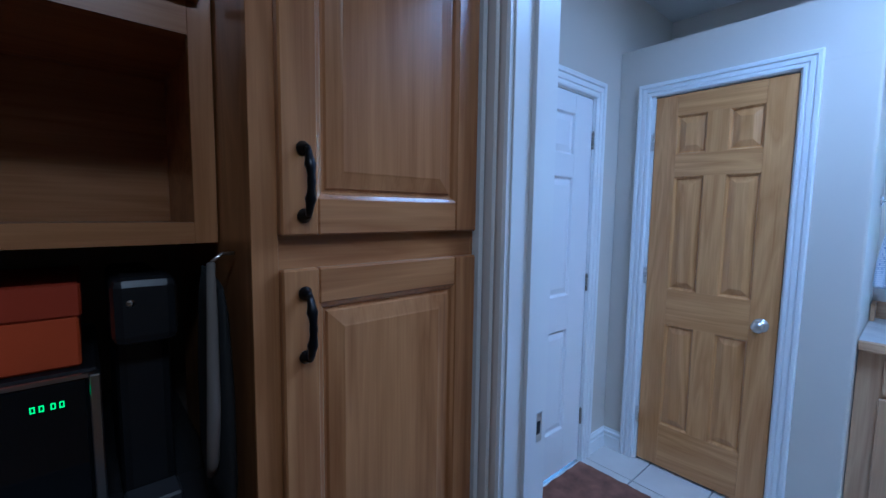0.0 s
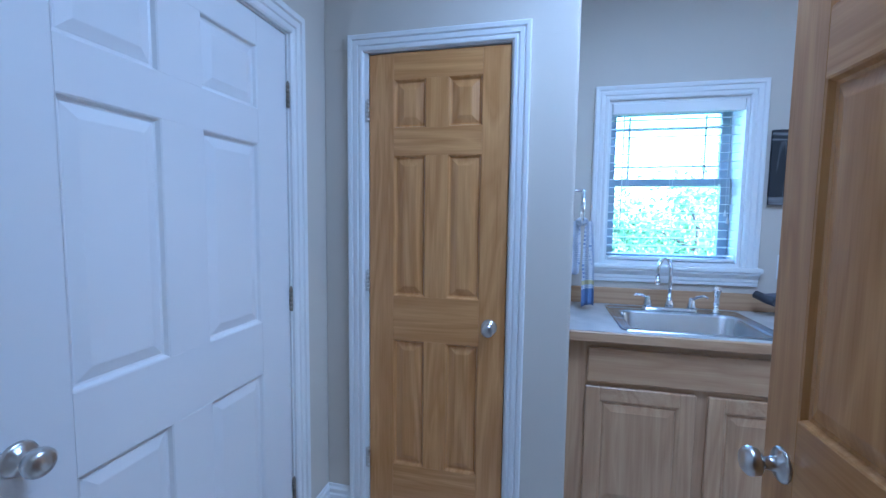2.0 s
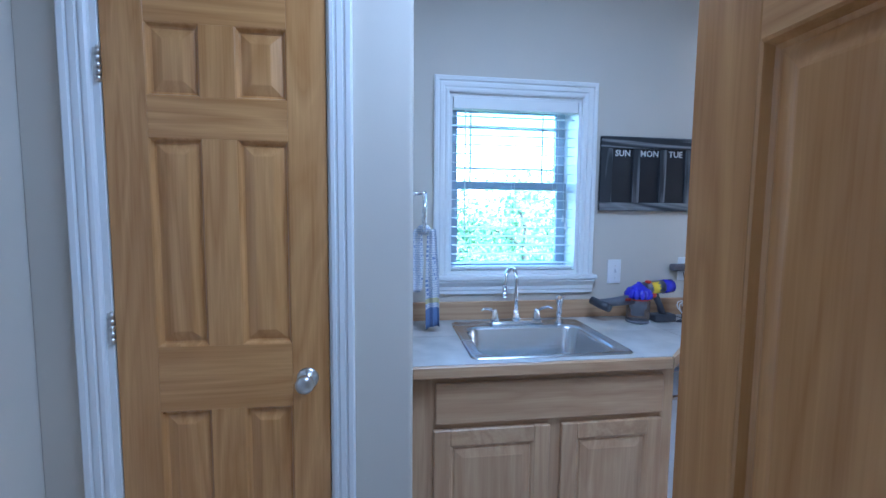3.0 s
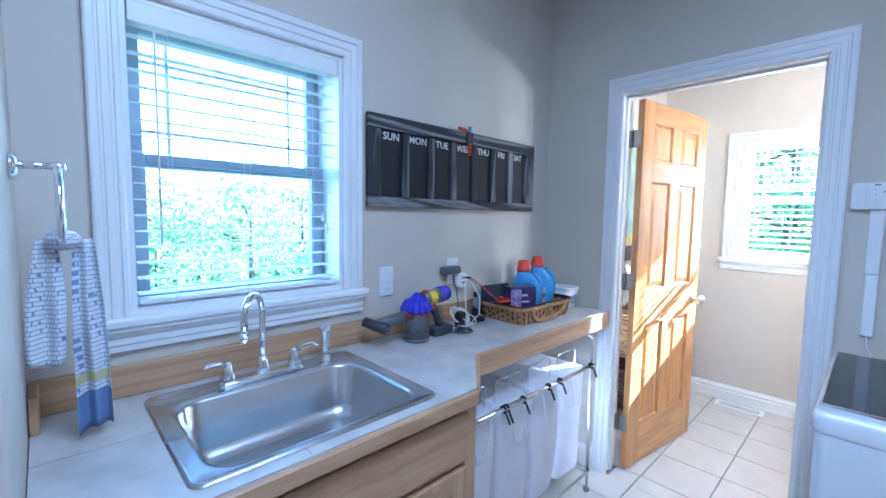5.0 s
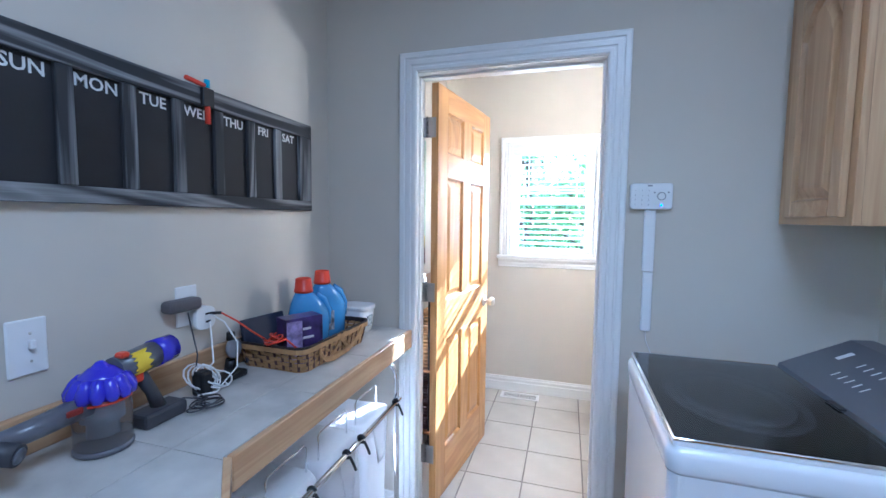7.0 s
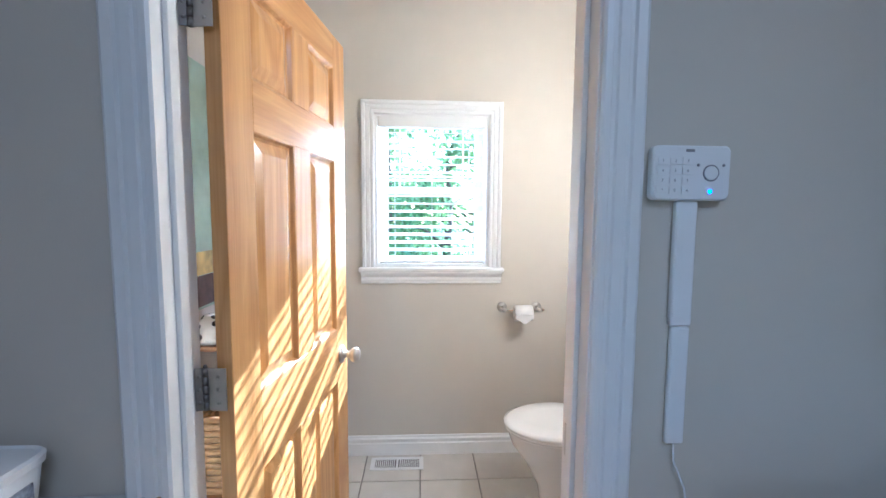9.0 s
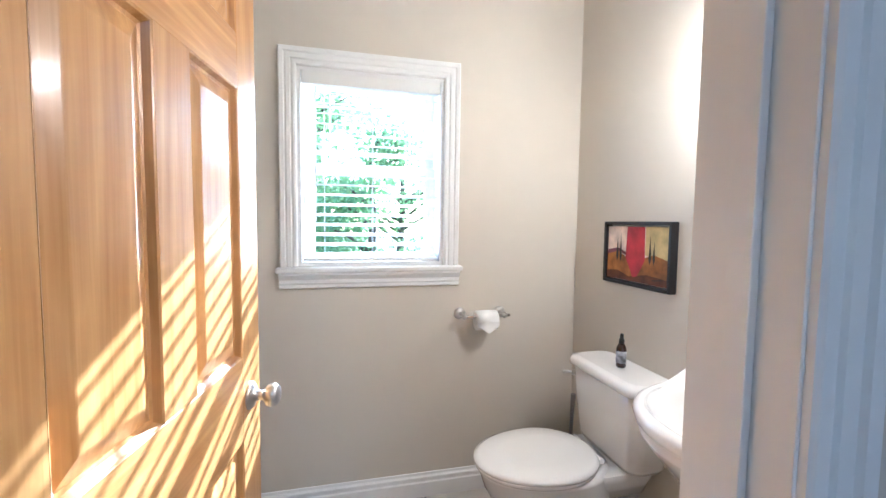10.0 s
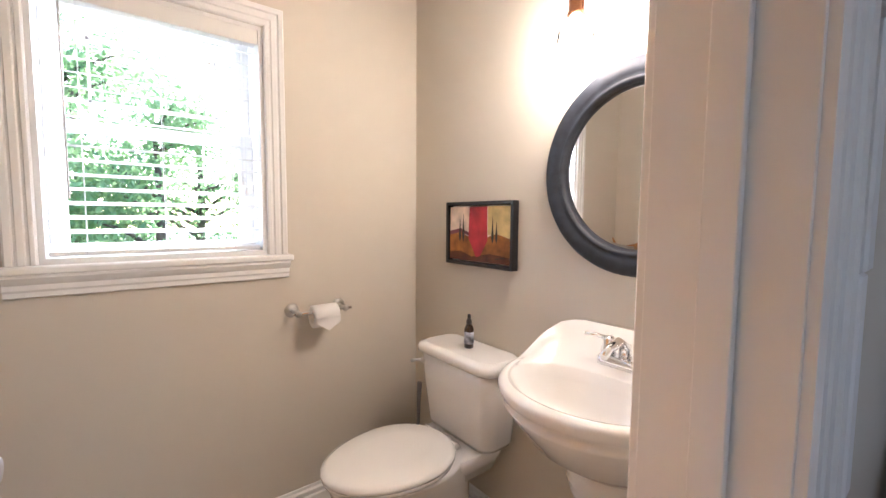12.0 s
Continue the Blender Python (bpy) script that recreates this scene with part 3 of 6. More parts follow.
def blind(m, w, z0, z1, label, pitch=0.044, tilt=4, gap=0.006, group="window blinds"):
    o = thing("window_blind", label, "window blind", group, m)
    x0, x1, yc = gap + 0.015, w - gap - 0.015, 0.040
    bm = bmesh.new()
    box(bm, x0 - 0.002, x1 + 0.002, yc - 0.038, yc + 0.022, z1 - 0.064, z1 - 0.017, 0.003)
    box(bm, x0 - 0.002, x1 + 0.002, yc - 0.041, yc - 0.036, z1 - 0.070, z1 - 0.016, 0.002)
    part("headrail", bm, BLIND, o)
    bm = B(x0, x1, yc - 0.026, yc + 0.026, z0 + 0.024, z0 + 0.040, 0.004)
    part("bottom_rail", bm, BLIND, o)
    n = int((z1 - 0.085 - z0 - 0.05) / pitch)
    bm = bmesh.new()
    prof = [(-0.025, 0.0), (-0.012, 0.0022), (0, 0.003), (0.012, 0.0022), (0.025, 0.0), (0.012, -0.0002), (0, 0.0006), (-0.012, -0.0002)]
    loft(bm, [[(x, a, b) for a, b in prof] for x in (x0, x1)], smooth=False)
    me = None
    for i in range(n + 1):
        z = z0 + 0.055 + (z1 - 0.095 - z0 - 0.055) * i / n
        if me is None:
            s = part("slat", bm, BLIND, o, m=pose(0, yc, z, tilt, 0, 0))
            me = s.data
        else:
            s = new("slat", me)
            s.parent = o
            s.matrix_basis = pose(0, yc, z, tilt, 0, 0)
    for x in (x0 + 0.09, (x0 + x1) / 2, x1 - 0.09):
        for yy in (yc - 0.027, yc + 0.027):
            bm = bmesh.new()
            tube(bm, [(x, yy, z0 + 0.03), (x, yy, z1 - 0.05)], 0.0009, 5)
            part("ladder_cord", bm, CORD, o)
    bm = bmesh.new()
    tube(bm, [(x0 + 0.055, yc - 0.045, z1 - 0.08), (x0 + 0.055, yc - 0.046, z1 - 0.66)], 0.0032, 8)
    part("tilt_wand", bm, BLIND, o)
    for dx in (0, 0.012):
        bm = bmesh.new()
        tube(bm, [(x1 - 0.05 - dx, yc - 0.044, z1 - 0.08), (x1 - 0.05 - dx, yc - 0.046, z1 - 0.60 + dx * 3)], 0.0011, 5)
        lathe(bm, [(0, 0.03), (0.003, 0.028), (0.007, 0.004), (0.006, 0), (0, 0)], Matrix.Translation((x1 - 0.05 - dx, yc - 0.046, z1 - 0.63 + dx * 3)), n=10)
        part("lift_cord", bm, CORD, o)
    return o


mwin = pose(XE, 0.722, 0, 0, 0, -90)
window("window_1", mwin, 0.650, 1.125, 1.978, "double-hung window in white trim above the sink")
blind(mwin, 0.650, 1.125, 1.978, "white slatted blind, lowered with its slats open, above the sink")
mbw = pose(3.444, BY0, 0, 0, 0, 180)
window("window_2", mbw, 0.648, 1.12, 1.982, "double-hung window in white trim in the washroom", TRIM)
blind(mbw, 0.648, 1.12, 1.982, "white slatted blind, lowered with its slats open, in the washroom", tilt=14)

# ---- the outdoors ----


def tree(x, y, height, spread, seed, mats=None, z0=-3.0, leaves=2600):
    rnd = random.Random(seed)
    o = thing("tree", "leafy green broadleaf tree in full sun outside the window", "tree", "trees outside", pose(x, y, z0))
    bm = bmesh.new()
    tube(bm, [(0, 0, 0), (0.06, 0.03, height * 0.3), (-0.05, 0.05, height * 0.6), (0.05, 0, height * 0.92)], [height * 0.028, height * 0.02, height * 0.013, height * 0.004], 8)
    tips = []
    for i in range(11):
        a, h = rnd.uniform(0, 6.28), height * rnd.uniform(0.25, 0.85)
        L = spread * rnd.uniform(0.55, 1.0) * (1.15 - 0.6 * h / height)
        p = Vector((0, 0, h))
        q = p + Vector((math.cos(a) * L * 0.5, math.sin(a) * L * 0.5, L * 0.28))
        e = p + Vector((math.cos(a) * L, math.sin(a) * L, L * 0.42))
        tube(bm, [p, q, e], [height * 0.009, height * 0.006, 0.008], 6)
        tips += [q, e, (q + e) / 2]
    tips.append(Vector((0, 0, height)))
    tips.append(Vector((0, 0, height * 0.8)))
    part("trunk", bm, BARK, o)
    rng = np.random.default_rng(seed)
    c = np.array([t[:] for t in tips])[rng.integers(0, len(tips), leaves)]
    pos = c + rng.normal(0, spread * 0.19, (leaves, 3)) * (1, 1, 0.75)
    u = rng.normal(size=(leaves, 3))
    u /= np.linalg.norm(u, axis=1)[:, None]
    v = np.cross(u, rng.normal(size=(leaves, 3)))
    v /= np.linalg.norm(v, axis=1)[:, None]
    s = rng.uniform(0.04, 0.095, (leaves, 1))
    verts = np.stack([pos - u * s, pos + v * s * 0.55, pos + u * s, pos - v * s * 0.55], 1).reshape(-1, 3)
    me = bpy.data.meshes.new("crown")
    me.from_pydata(verts.tolist(), [], np.arange(leaves * 4).reshape(-1, 4).tolist())
    for mt in (mats or (LEAF, LEAF2)):
        me.materials.append(mt)
    me.polygons.foreach_set("material_index", (rng.random(leaves) < 0.35).astype(int))
    ob = new("crown", me)
    ob.parent = o
    return o


for i, (x, y, h, s) in enumerate(((11.5, -2.2, 5.0, 2.1), (12.5, 0.6, 4.7, 2.0), (11.8, 3.4, 5.2, 2.2), (15.5, -5.2, 5.9, 2.6), (16.5, 2.0, 5.6, 2.4), (14.0, -1.0, 4.9, 2.2), (10.5, -5.2, 5.2, 2.1))):
    tree(x, y, h, s, 10 + i, leaves=6500)
for i, (x, y, h, s) in enumerate(((2.4, -13.2, 7.4, 2.4), (5.1, -12.0, 7.8, 2.4), (7.6, -14.0, 6.9, 2.6), (-0.9, -13.5, 6.6, 2.5), (4.0, -16.5, 9.0, 3.0), (4.1, -11.6, 8.4, 2.3), (-4.0, -14.5, 6.4, 2.5), (1.0, -17.0, 8.6, 3.0))):
    tree(x, y, h, s, 40 + i, leaves=6500)


# ---- kitchen corner ----


def cab_door(name, parent, w, h, m, mats, handle=None, arch=0.0, hmat=None, fr=0.058):
    """A frame-and-panel cupboard door, face to -y, lower corner at the origin."""
    t = 0.019
    bm = bmesh.new()
    pw, ph = w - 2 * fr, h - 2 * fr
    if not arch:
        rings_panel(bm, pw, ph, [(-0.001, -0.002), (0.005, -0.005), (0.009, -0.010), (0.013, -0.010), (0.016, -0.006), (0.040, -0.001), (0.043, 0.0)])
    else:
        loops = []
        for ins, f in [(-0.001, -0.001), (0.003, -0.008), (0.006, -0.015), (0.012, -0.015), (0.034, -0.003), (0.036, -0.001), (0.039, 0.0)]:
            top = ph - ins
            pts = [(ins, -f, ins), (pw - ins, -f, ins)]
            for k in range(13):
                a = k / 12
                x = pw - ins - (pw - 2 * ins) * a
                pts.append((x, -f, top - arch * (2 * a - 1) ** 2))
            loops.append(pts)
        loft(bm, loops, smooth=False, cap0=False)
        for k in range(12):
            x0, x1 = pw * k / 12, pw * (k + 1) / 12
            za, zb = ph - arch * (2 * k / 12 - 1) ** 2, ph - arch * (2 * (k + 1) / 12 - 1) ** 2
            bm.faces.new([bm.verts.new(p) for p in ((x0, 0.0005, za), (x1, 0.0005, zb), (x1, 0.0005, ph), (x0, 0.0005, ph))])
    d = part(name, bm, mats[0], parent, m=m @ Matrix.Translation((fr, 0, fr)))
    for x0, x1 in ((0, fr), (w - fr, w)):
        part("stile", B(x0 - fr, x1 - fr, 0, t, -fr, h - fr, 0.003), mats[0], d)
    for z0, z1 in ((0, fr), (h - fr, h)):
        part("rail", B(-0.0005, w - 2 * fr + 0.0005, 0.0003, t, z0 - fr, z1 - fr, 0.003), mats[1], d)
    if handle:
        hx, hz = handle[0] - fr, handle[1] - fr
        bm = bmesh.new()
        for s in (-1, 1):
            lathe(bm, [(0.0, 0.0), (0.010, 0.001), (0.011, 0.004), (0.006, 0.009), (0.0045, 0.020), (0.0, 0.022)], Matrix.Translation((hx, 0, hz + s * 0.05)) @ pose(0, 0, 0, 90, 0, 0), n=14)
        pts = [(hx, -0.020 - 0.012 * math.sin(math.pi * k / 12), hz - 0.05 + 0.1 * k / 12) for k in range(13)]
        tube(bm, pts, [0.0045 + 0.0022 * abs(math.sin(2 * math.pi * k / 12)) + (0.002 if k in (3, 6, 9) else 0) for k in range(13)], 10)
        part("handle", bm, hmat or BLACKM, d, "twisted black iron handle")
    return d


o = thing("pantry_cabinet", "tall honey oak pantry cupboard with two raised-panel doors beside the doorway", "cabinet")
bm = bmesh.new()
box(bm, 1.206, 1.245, 1.42, 1.44, 0, 2.40, 0.001)
box(bm, 1.648, 1.659, 1.42, 1.44, 0, 2.40, 0.001)
box(bm, 1.245, 1.648, 1.4203, 1.44, 1.325, 1.392, mi=1)
box(bm, 1.245, 1.648, 1.4203, 1.44, 0, 0.11, mi=1)
box(bm, 1.245, 1.648, 1.4203, 1.44, 2.34, 2.40, mi=1)
part("face_frame", bm, [KITV, KITX], o)
for nm, c in (("side_panel", (1.207, 1.224, 1.44, 2.00, 0, 2.40)), ("side_panel", (1.642, 1.658, 1.44, 2.00, 0, 2.40)), ("back_panel", (1.224, 1.642, 1.98, 2.00, 0, 2.40)), ("shelf", (1.224, 1.642, 1.45, 1.98, 1.34, 1.36))):
    part(nm, B(*c), KITV, o)
cab_door("door", o, 0.405, 0.975, pose(1.243, 1.400, 1.383), [KITV, KITX], (0.033, 0.080))
cab_door("door", o, 0.405, 1.235, pose(1.243, 1.400, 0.097), [KITV, KITX], (0.033, 1.148))

o = thing("wall_cabinet", "open-fronted honey oak wall cupboard above the worktop", "cabinet")
bm = bmesh.new()
box(bm, 1.168, 1.204, 1.60, 1.62, 1.362, 2.30, 0.001)
box(bm, 0.42, 0.456, 1.60, 1.62, 1.362, 2.30, 0.001)
box(bm, 0.456, 1.168, 1.6003, 1.62, 1.362, 1.398, mi=1)
box(bm, 0.456, 1.168, 1.6003, 1.62, 1.705, 1.76, mi=1)
part("face_frame", bm, [KITV, KITX], o)
for nm, c in (("side_panel", (1.186, 1.204, 1.62, 2.0, 1.362, 2.30)), ("side_panel", (0.42, 0.438, 1.62, 2.0, 1.362, 2.30)), ("back_panel", (0.438, 1.186, 1.98, 2.0, 1.362, 2.30)),
              ("shelf", (0.438, 1.186, 1.62, 1.98, 1.370, 1.390)), ("shelf", (0.438, 1.186, 1.62, 1.98, 1.715, 1.735))):
    part(nm, B(*c), KITX, o)
cab_door("door", o, 0.385, 0.53, pose(0.80, 1.581, 1.757), [KITV, KITX], (0.03, 0.07))
cab_door("door", o, 0.375, 0.53, pose(0.42, 1.581, 1.757), [KITV, KITX], (0.34, 0.07))

o = thing("base_cabinet", "honey oak base cupboard under the dark kitchen worktop", "cabinet")
part("carcass", B(-0.4, 1.205, 1.44, 2.28, 0.0, 0.86), KITV, o)
cab_door("door", o, 0.42, 0.60, pose(0.75, 1.42, 0.12), [KITV, KITX], (0.03, 0.5))
cab_door("door", o, 0.42, 0.60, pose(0.30, 1.42, 0.12), [KITV, KITX], (0.39, 0.5))
part("kitchen_worktop", B(-0.4, 1.205, 1.40, 2.28, 0.861, 0.90, 0.004), material("dark_worktop", (0.03, 0.03, 0.032), 0.2), label="dark polished kitchen worktop on oak base cupboards")
tagged(bpy.data.objects["kitchen_worktop"], category="worktop")

o = thing("microwave_oven", "black countertop microwave with a steel edge and green clock digits", "microwave oven")
part("body", B(0.53, 1.035, 1.66, 2.02, 0.903, 1.158, 0.006), BLACK, o)
bm = B(0.53, 0.90, 1.638, 1.66, 0.908, 1.152, 0.004)
box(bm, 0.56, 0.87, 1.6355, 1.638, 0.94, 1.12, mi=1)
part("door", bm, [BLACK, GLASSD], o)
part("control_panel", B(0.902, 1.018, 1.638, 1.66, 0.908, 1.152, 0.004), GLASSD, o)
part("trim", box(B(1.019, 1.034, 1.636, 1.66, 0.905, 1.155, 0.002), 0.53, 1.019, 1.636, 1.642, 1.1525, 1.159), NICKEL, o, "brushed steel edge trim")
bm = bmesh.new()
for i, x in enumerate((0.950, 0.960, 0.973, 0.983)):
    for a, b, c, e in ((0, 0.006, 0.0, 0.002), (0, 0.006, 0.008, 0.010), (0.0, 0.0016, 0, 0.010), (0.0044, 0.006, 0, 0.010)):
        box(bm, x + a, x + b, 1.6370, 1.6378, 1.112 + c, 1.112 + e)
part("clock_digits", bm, GREENLED, o, "lit green clock digits", kind="stuff")

o = thing("orange_box", "two-tone orange storage box standing on the microwave", "box")
part("body", B(0.60, 1.012, 1.68, 1.93, 1.160, 1.245, 0.004), ORANGE, o)
part("lid", B(0.596, 1.016, 1.676, 1.934, 1.243, 1.300, 0.004), material("dark_orange_carton", (0.40, 0.045, 0.006), 0.6), o, "darker orange lid")

o = thing("coffee_machine", "black upright coffee machine with a small chrome button", "coffee machine")
bm = bmesh.new()
box(bm, 1.055, 1.135, 1.66, 1.95, 0.903, 1.30, 0.015, seg=2)
part("body", bm, BLACK, o)
part("head", B(1.050, 1.140, 1.60, 1.70, 1.20, 1.31, 0.015, seg=2), BLACK, o)
bm = bmesh.new()
lathe(bm, [(0, 0.004), (0.006, 0.003), (0.007, 0)], pose(1.075, 1.60, 1.27, 90, 0, 0), n=12)
part("button", bm, CHROME, o)
part("drip_tray", B(1.055, 1.135, 1.60, 1.66, 0.903, 0.93, 0.004), DGREY, o)

o = thing("shoulder_bag", "black canvas bag with pale strap hanging on the pantry", "bag")
bm = bmesh.new()
loops = []
for z, hx, hy in ((0.93, 0.014, 0.075), (1.0, 0.020, 0.09), (1.15, 0.020, 0.088), (1.27, 0.014, 0.08), (1.31, 0.006, 0.07)):
    loops.append([(1.180 + hx * math.cos(a), 1.545 + hy * math.sin(a), z + 0.012 * math.sin(a)) for a in [2 * math.pi * k / 20 for k in range(20)]])
loft(bm, loops)
part("body", bm, material("black_canvas", (0.012, 0.012, 0.012), 0.85, bump=0.4, scale=300), o)
bm = bmesh.new()
tube(bm, [(1.168, 1.49, 1.34), (1.163, 1.47, 1.25), (1.160, 1.465, 1.12), (1.158, 1.475, 1.03), (1.160, 1.50, 1.0)], [0.006, 0.008, 0.010, 0.009, 0.007], 8)
part("strap", bm, material("pale_webbing", (0.16, 0.14, 0.12), 0.9), o, "pale webbing strap")
bm = bmesh.new()
tube(bm, [(1.168, 1.49, 1.34), (1.185, 1.50, 1.352), (1.2035, 1.50, 1.352)], 0.003, 8)
part("hook", bm, NICKEL, o)

# ---- laundry: sink run ----
ZC = 0.91


def clip(poly, a, b, c):
    """The part of a polygon where a*x + b*y <= c."""
    res = []
    for i, p in enumerate(poly):
        q = poly[(i + 1) % len(poly)]
        dp, dq = a * p[0] + b * p[1] - c, a * q[0] + b * q[1] - c
        if dp <= 0:
            res.append(p)
        if dp * dq < 0:
            k = dp / (dp - dq)
            res.append((p[0] + (q[0] - p[0]) * k, p[1] + (q[1] - p[1]) * k))
    return res


def slab(bm, poly, z0, z1, mi=0):
    lo, hi = [bm.verts.new((x, y, z0)) for x, y in poly], [bm.verts.new((x, y, z1)) for x, y in poly]
    bm.faces.new(hi).material_index = mi
    bm.faces.new(lo[::-1]).material_index = mi
    for i in range(len(poly)):
        j = (i + 1) % len(poly)
        bm.faces.new((lo[i], lo[j], hi[j], hi[i])).material_index = mi


wt = thing("worktop", "pale stone-look tiled worktop with light wood edge, around the sink", "worktop")
SX0, SX1, SY0, SY1 = 3.515, 3.99, 0.125, 0.70
bm = bmesh.new()
regions = [[(3.47, SY1), (XE - 0.003, SY1), (XE - 0.003, 0.928), (3.47, 0.928)],
           [(3.47, SY0), (SX0, SY0), (SX0, SY1), (3.47, SY1)],
           [(SX1, SY0), (XE - 0.003, SY0), (XE - 0.003, SY1), (SX1, SY1)],
           [(3.47, -0.012), (3.67, -0.226), (XE - 0.003, -0.226), (XE - 0.003, SY0), (3.47, SY0)],
           [(3.67, -1.297), (XE - 0.003, -1.297), (XE - 0.003, -0.226), (3.67, -0.226)]]
for r in regions:
    slab(bm, r, ZC - 0.04, ZC - 0.0022)
part("body", bm, CGROUT, wt)
GX = (3.46, 3.80, 4.09)
GY = (0.93, 0.50, 0.10, -0.218, -0.56, -0.90, -1.30)
g = 0.0011
for i in range(2):
    for j in range(6):
        for r in regions:
            p = clip(clip(clip(clip(r, 1, 0, GX[i + 1] - g), -1, 0, -GX[i] - g), 0, 1, GY[j] - g), 0, -1, -GY[j + 1] - g)
            if len(p) > 2:
                bm = bmesh.new()
                slab(bm, p, ZC - 0.0020, ZC)
                part("top_tile", bm, CTOP, wt)
bm = bmesh.new()
box(bm, 3.452, 3.4698, -0.008, 0.928, 0.868, 0.9095, 0.004, mi=0)
part("nosing", bm, CABY, wt, "light wood front edge")
bm = bmesh.new()
slab(bm, [(3.452, -0.0085), (3.4695, -0.0125), (3.6695, -0.2265), (3.653, -0.233)], 0.868, 0.9093)
part("nosing", bm, CABY, wt, "light wood front edge")
part("nosing", B(3.652, 3.6698, -1.297, -0.2335, 0.828, 0.9095, 0.003), CABY, wt, "light wood front edge")
part("backsplash", B(XE - 0.021, XE - 0.002, -1.297, 0.928, ZC + 0.0005, ZC + 0.088, 0.003), CABY, wt, "low wooden splash strip")
part("side_splash", B(3.95, XE - 0.022, 0.911, 0.928, ZC + 0.0005, ZC + 0.088, 0.002), CABV, wt)
part("bracket", B(3.68, XE - 0.022, -1.297, -1.277, 0.79, 0.868, 0.002), TRIM, wt)

o = thing("sink_cabinet", "light oak sink cupboard with a false drawer and two raised-panel doors", "cabinet")
bm = bmesh.new()
box(bm, 3.52, XE - 0.003, -0.045, -0.027, 0.0, 0.866)
box(bm, 3.52, XE - 0.003, 0.908, 0.927, 0.0, 0.866)
box(bm, XE - 0.02, XE - 0.003, -0.027, 0.908, 0.1, 0.70)
box(bm, 3.52, XE - 0.02, -0.027, 0.908, 0.10, 0.118)
box(bm, 3.56, 3.575, -0.027, 0.908, 0.0, 0.10)
part("carcass", bm, CABV, o)
bm = bmesh.new()
box(bm, 3.50, 3.52, 0.84, 0.927, 0.10, 0.866, 0.001)
box(bm, 3.50, 3.52, -0.046, 0.012, 0.10, 0.866, 0.001)
box(bm, 3.50, 3.52, 0.39, 0.44, 0.12, 0.69, 0.001)
box(bm, 3.5003, 3.52, 0.012, 0.84, 0.835, 0.866, mi=1)
box(bm, 3.5003, 3.52, 0.012, 0.84, 0.67, 0.70, mi=1)
box(bm, 3.5003, 3.52, 0.012, 0.84, 0.10, 0.13, mi=1)
part("face_frame", bm, [CABV, CABY], o)
part("drawer_front", B(3.482, 3.4995, 0.004, 0.848, 0.694, 0.838, 0.004), CABY, o)
cab_door("door", o, 0.416, 0.555, pose(3.481, 0.853, 0.118, 0, 0, -90), [CABV, CABY])
cab_door("door", o, 0.388, 0.555, pose(3.481, 0.393, 0.118, 0, 0, -90), [CABV, CABY])


def rr(x0, x1, y0, y1, r, z, n=7):
    pts = []
    for cx, cy, a in ((x1 - r, y1 - r, 0), (x0 + r, y1 - r, 90), (x0 + r, y0 + r, 180), (x1 - r, y0 + r, 270)):
        for k in range(n + 1):
            t = radians(a + 90 * k / n)
            pts.append((cx + r * math.cos(t), cy + r * math.sin(t), z))
    return pts


o = thing("kitchen_sink", "single-bowl stainless steel drop-in sink set in the worktop", "sink")
bm = bmesh.new()
loft(bm, [rr(3.504, 4.008, 0.105, 0.718, 0.03, ZC + 0.0006), rr(3.506, 4.006, 0.107, 0.716, 0.03, ZC + 0.004), rr(3.510, 4.002, 0.111, 0.712, 0.028, ZC + 0.0075),
          rr(3.514, 3.997, 0.116, 0.707, 0.026, ZC + 0.007), rr(3.520, 3.990, 0.123, 0.700, 0.024, ZC + 0.003), rr(3.530, 3.930, 0.140, 0.680, 0.065, ZC + 0.0035),
          rr(3.538, 3.914, 0.148, 0.672, 0.068, ZC + 0.001), rr(3.543, 3.908, 0.153, 0.667, 0.068, ZC - 0.008), rr(3.553, 3.898, 0.163, 0.657, 0.062, ZC - 0.13), rr(3.565, 3.886, 0.175, 0.645, 0.06, ZC - 0.155),
          rr(3.60, 3.85, 0.21, 0.61, 0.05, ZC - 0.166), rr(3.68, 3.77, 0.365, 0.455, 0.044, ZC - 0.170)], cap0=False)
part("bowl", bm, STEEL, o)
bm = bmesh.new()
lathe(bm, [(0.045, 0.001), (0.043, 0.004), (0.035, 0.003), (0.030, -0.004), (0.0, -0.004)], Matrix.Translation((3.725, 0.41, ZC - 0.169)), n=24)
part("drain", bm, CHROME, o)
bm = bmesh.new()
lathe(bm, [(0.026, 0), (0.026, 0.003), (0.022, 0.004), (0, 0.004)], Matrix.Translation((3.725, 0.41, ZC - 0.171)), n=18)
part("strainer", bm, BLACK, o)

o = thing("faucet", "polished chrome gooseneck faucet with two lever handles", "faucet")
FX, FZ = 3.958, ZC + 0.004
bm = bmesh.new()
loft(bm, [rr(FX - 0.026, FX + 0.026, 0.29, 0.55, 0.024, FZ), rr(FX - 0.026, FX + 0.026, 0.29, 0.55, 0.024, FZ + 0.008), rr(FX - 0.018, FX + 0.018, 0.30, 0.54, 0.017, FZ + 0.016)])
part("base_plate", bm, CHROME, o)
bm = bmesh.new()
lathe(bm, [(0.021, 0), (0.021, 0.02), (0.014, 0.035), (0.012, 0.05), (0, 0.05)], Matrix.Translation((FX, 0.42, FZ + 0.014)), n=18)
u = Vector((-0.7, 0.7, 0)).normalized()
c = Vector((FX, 0.42, FZ + 0.205)) + u * 0.055
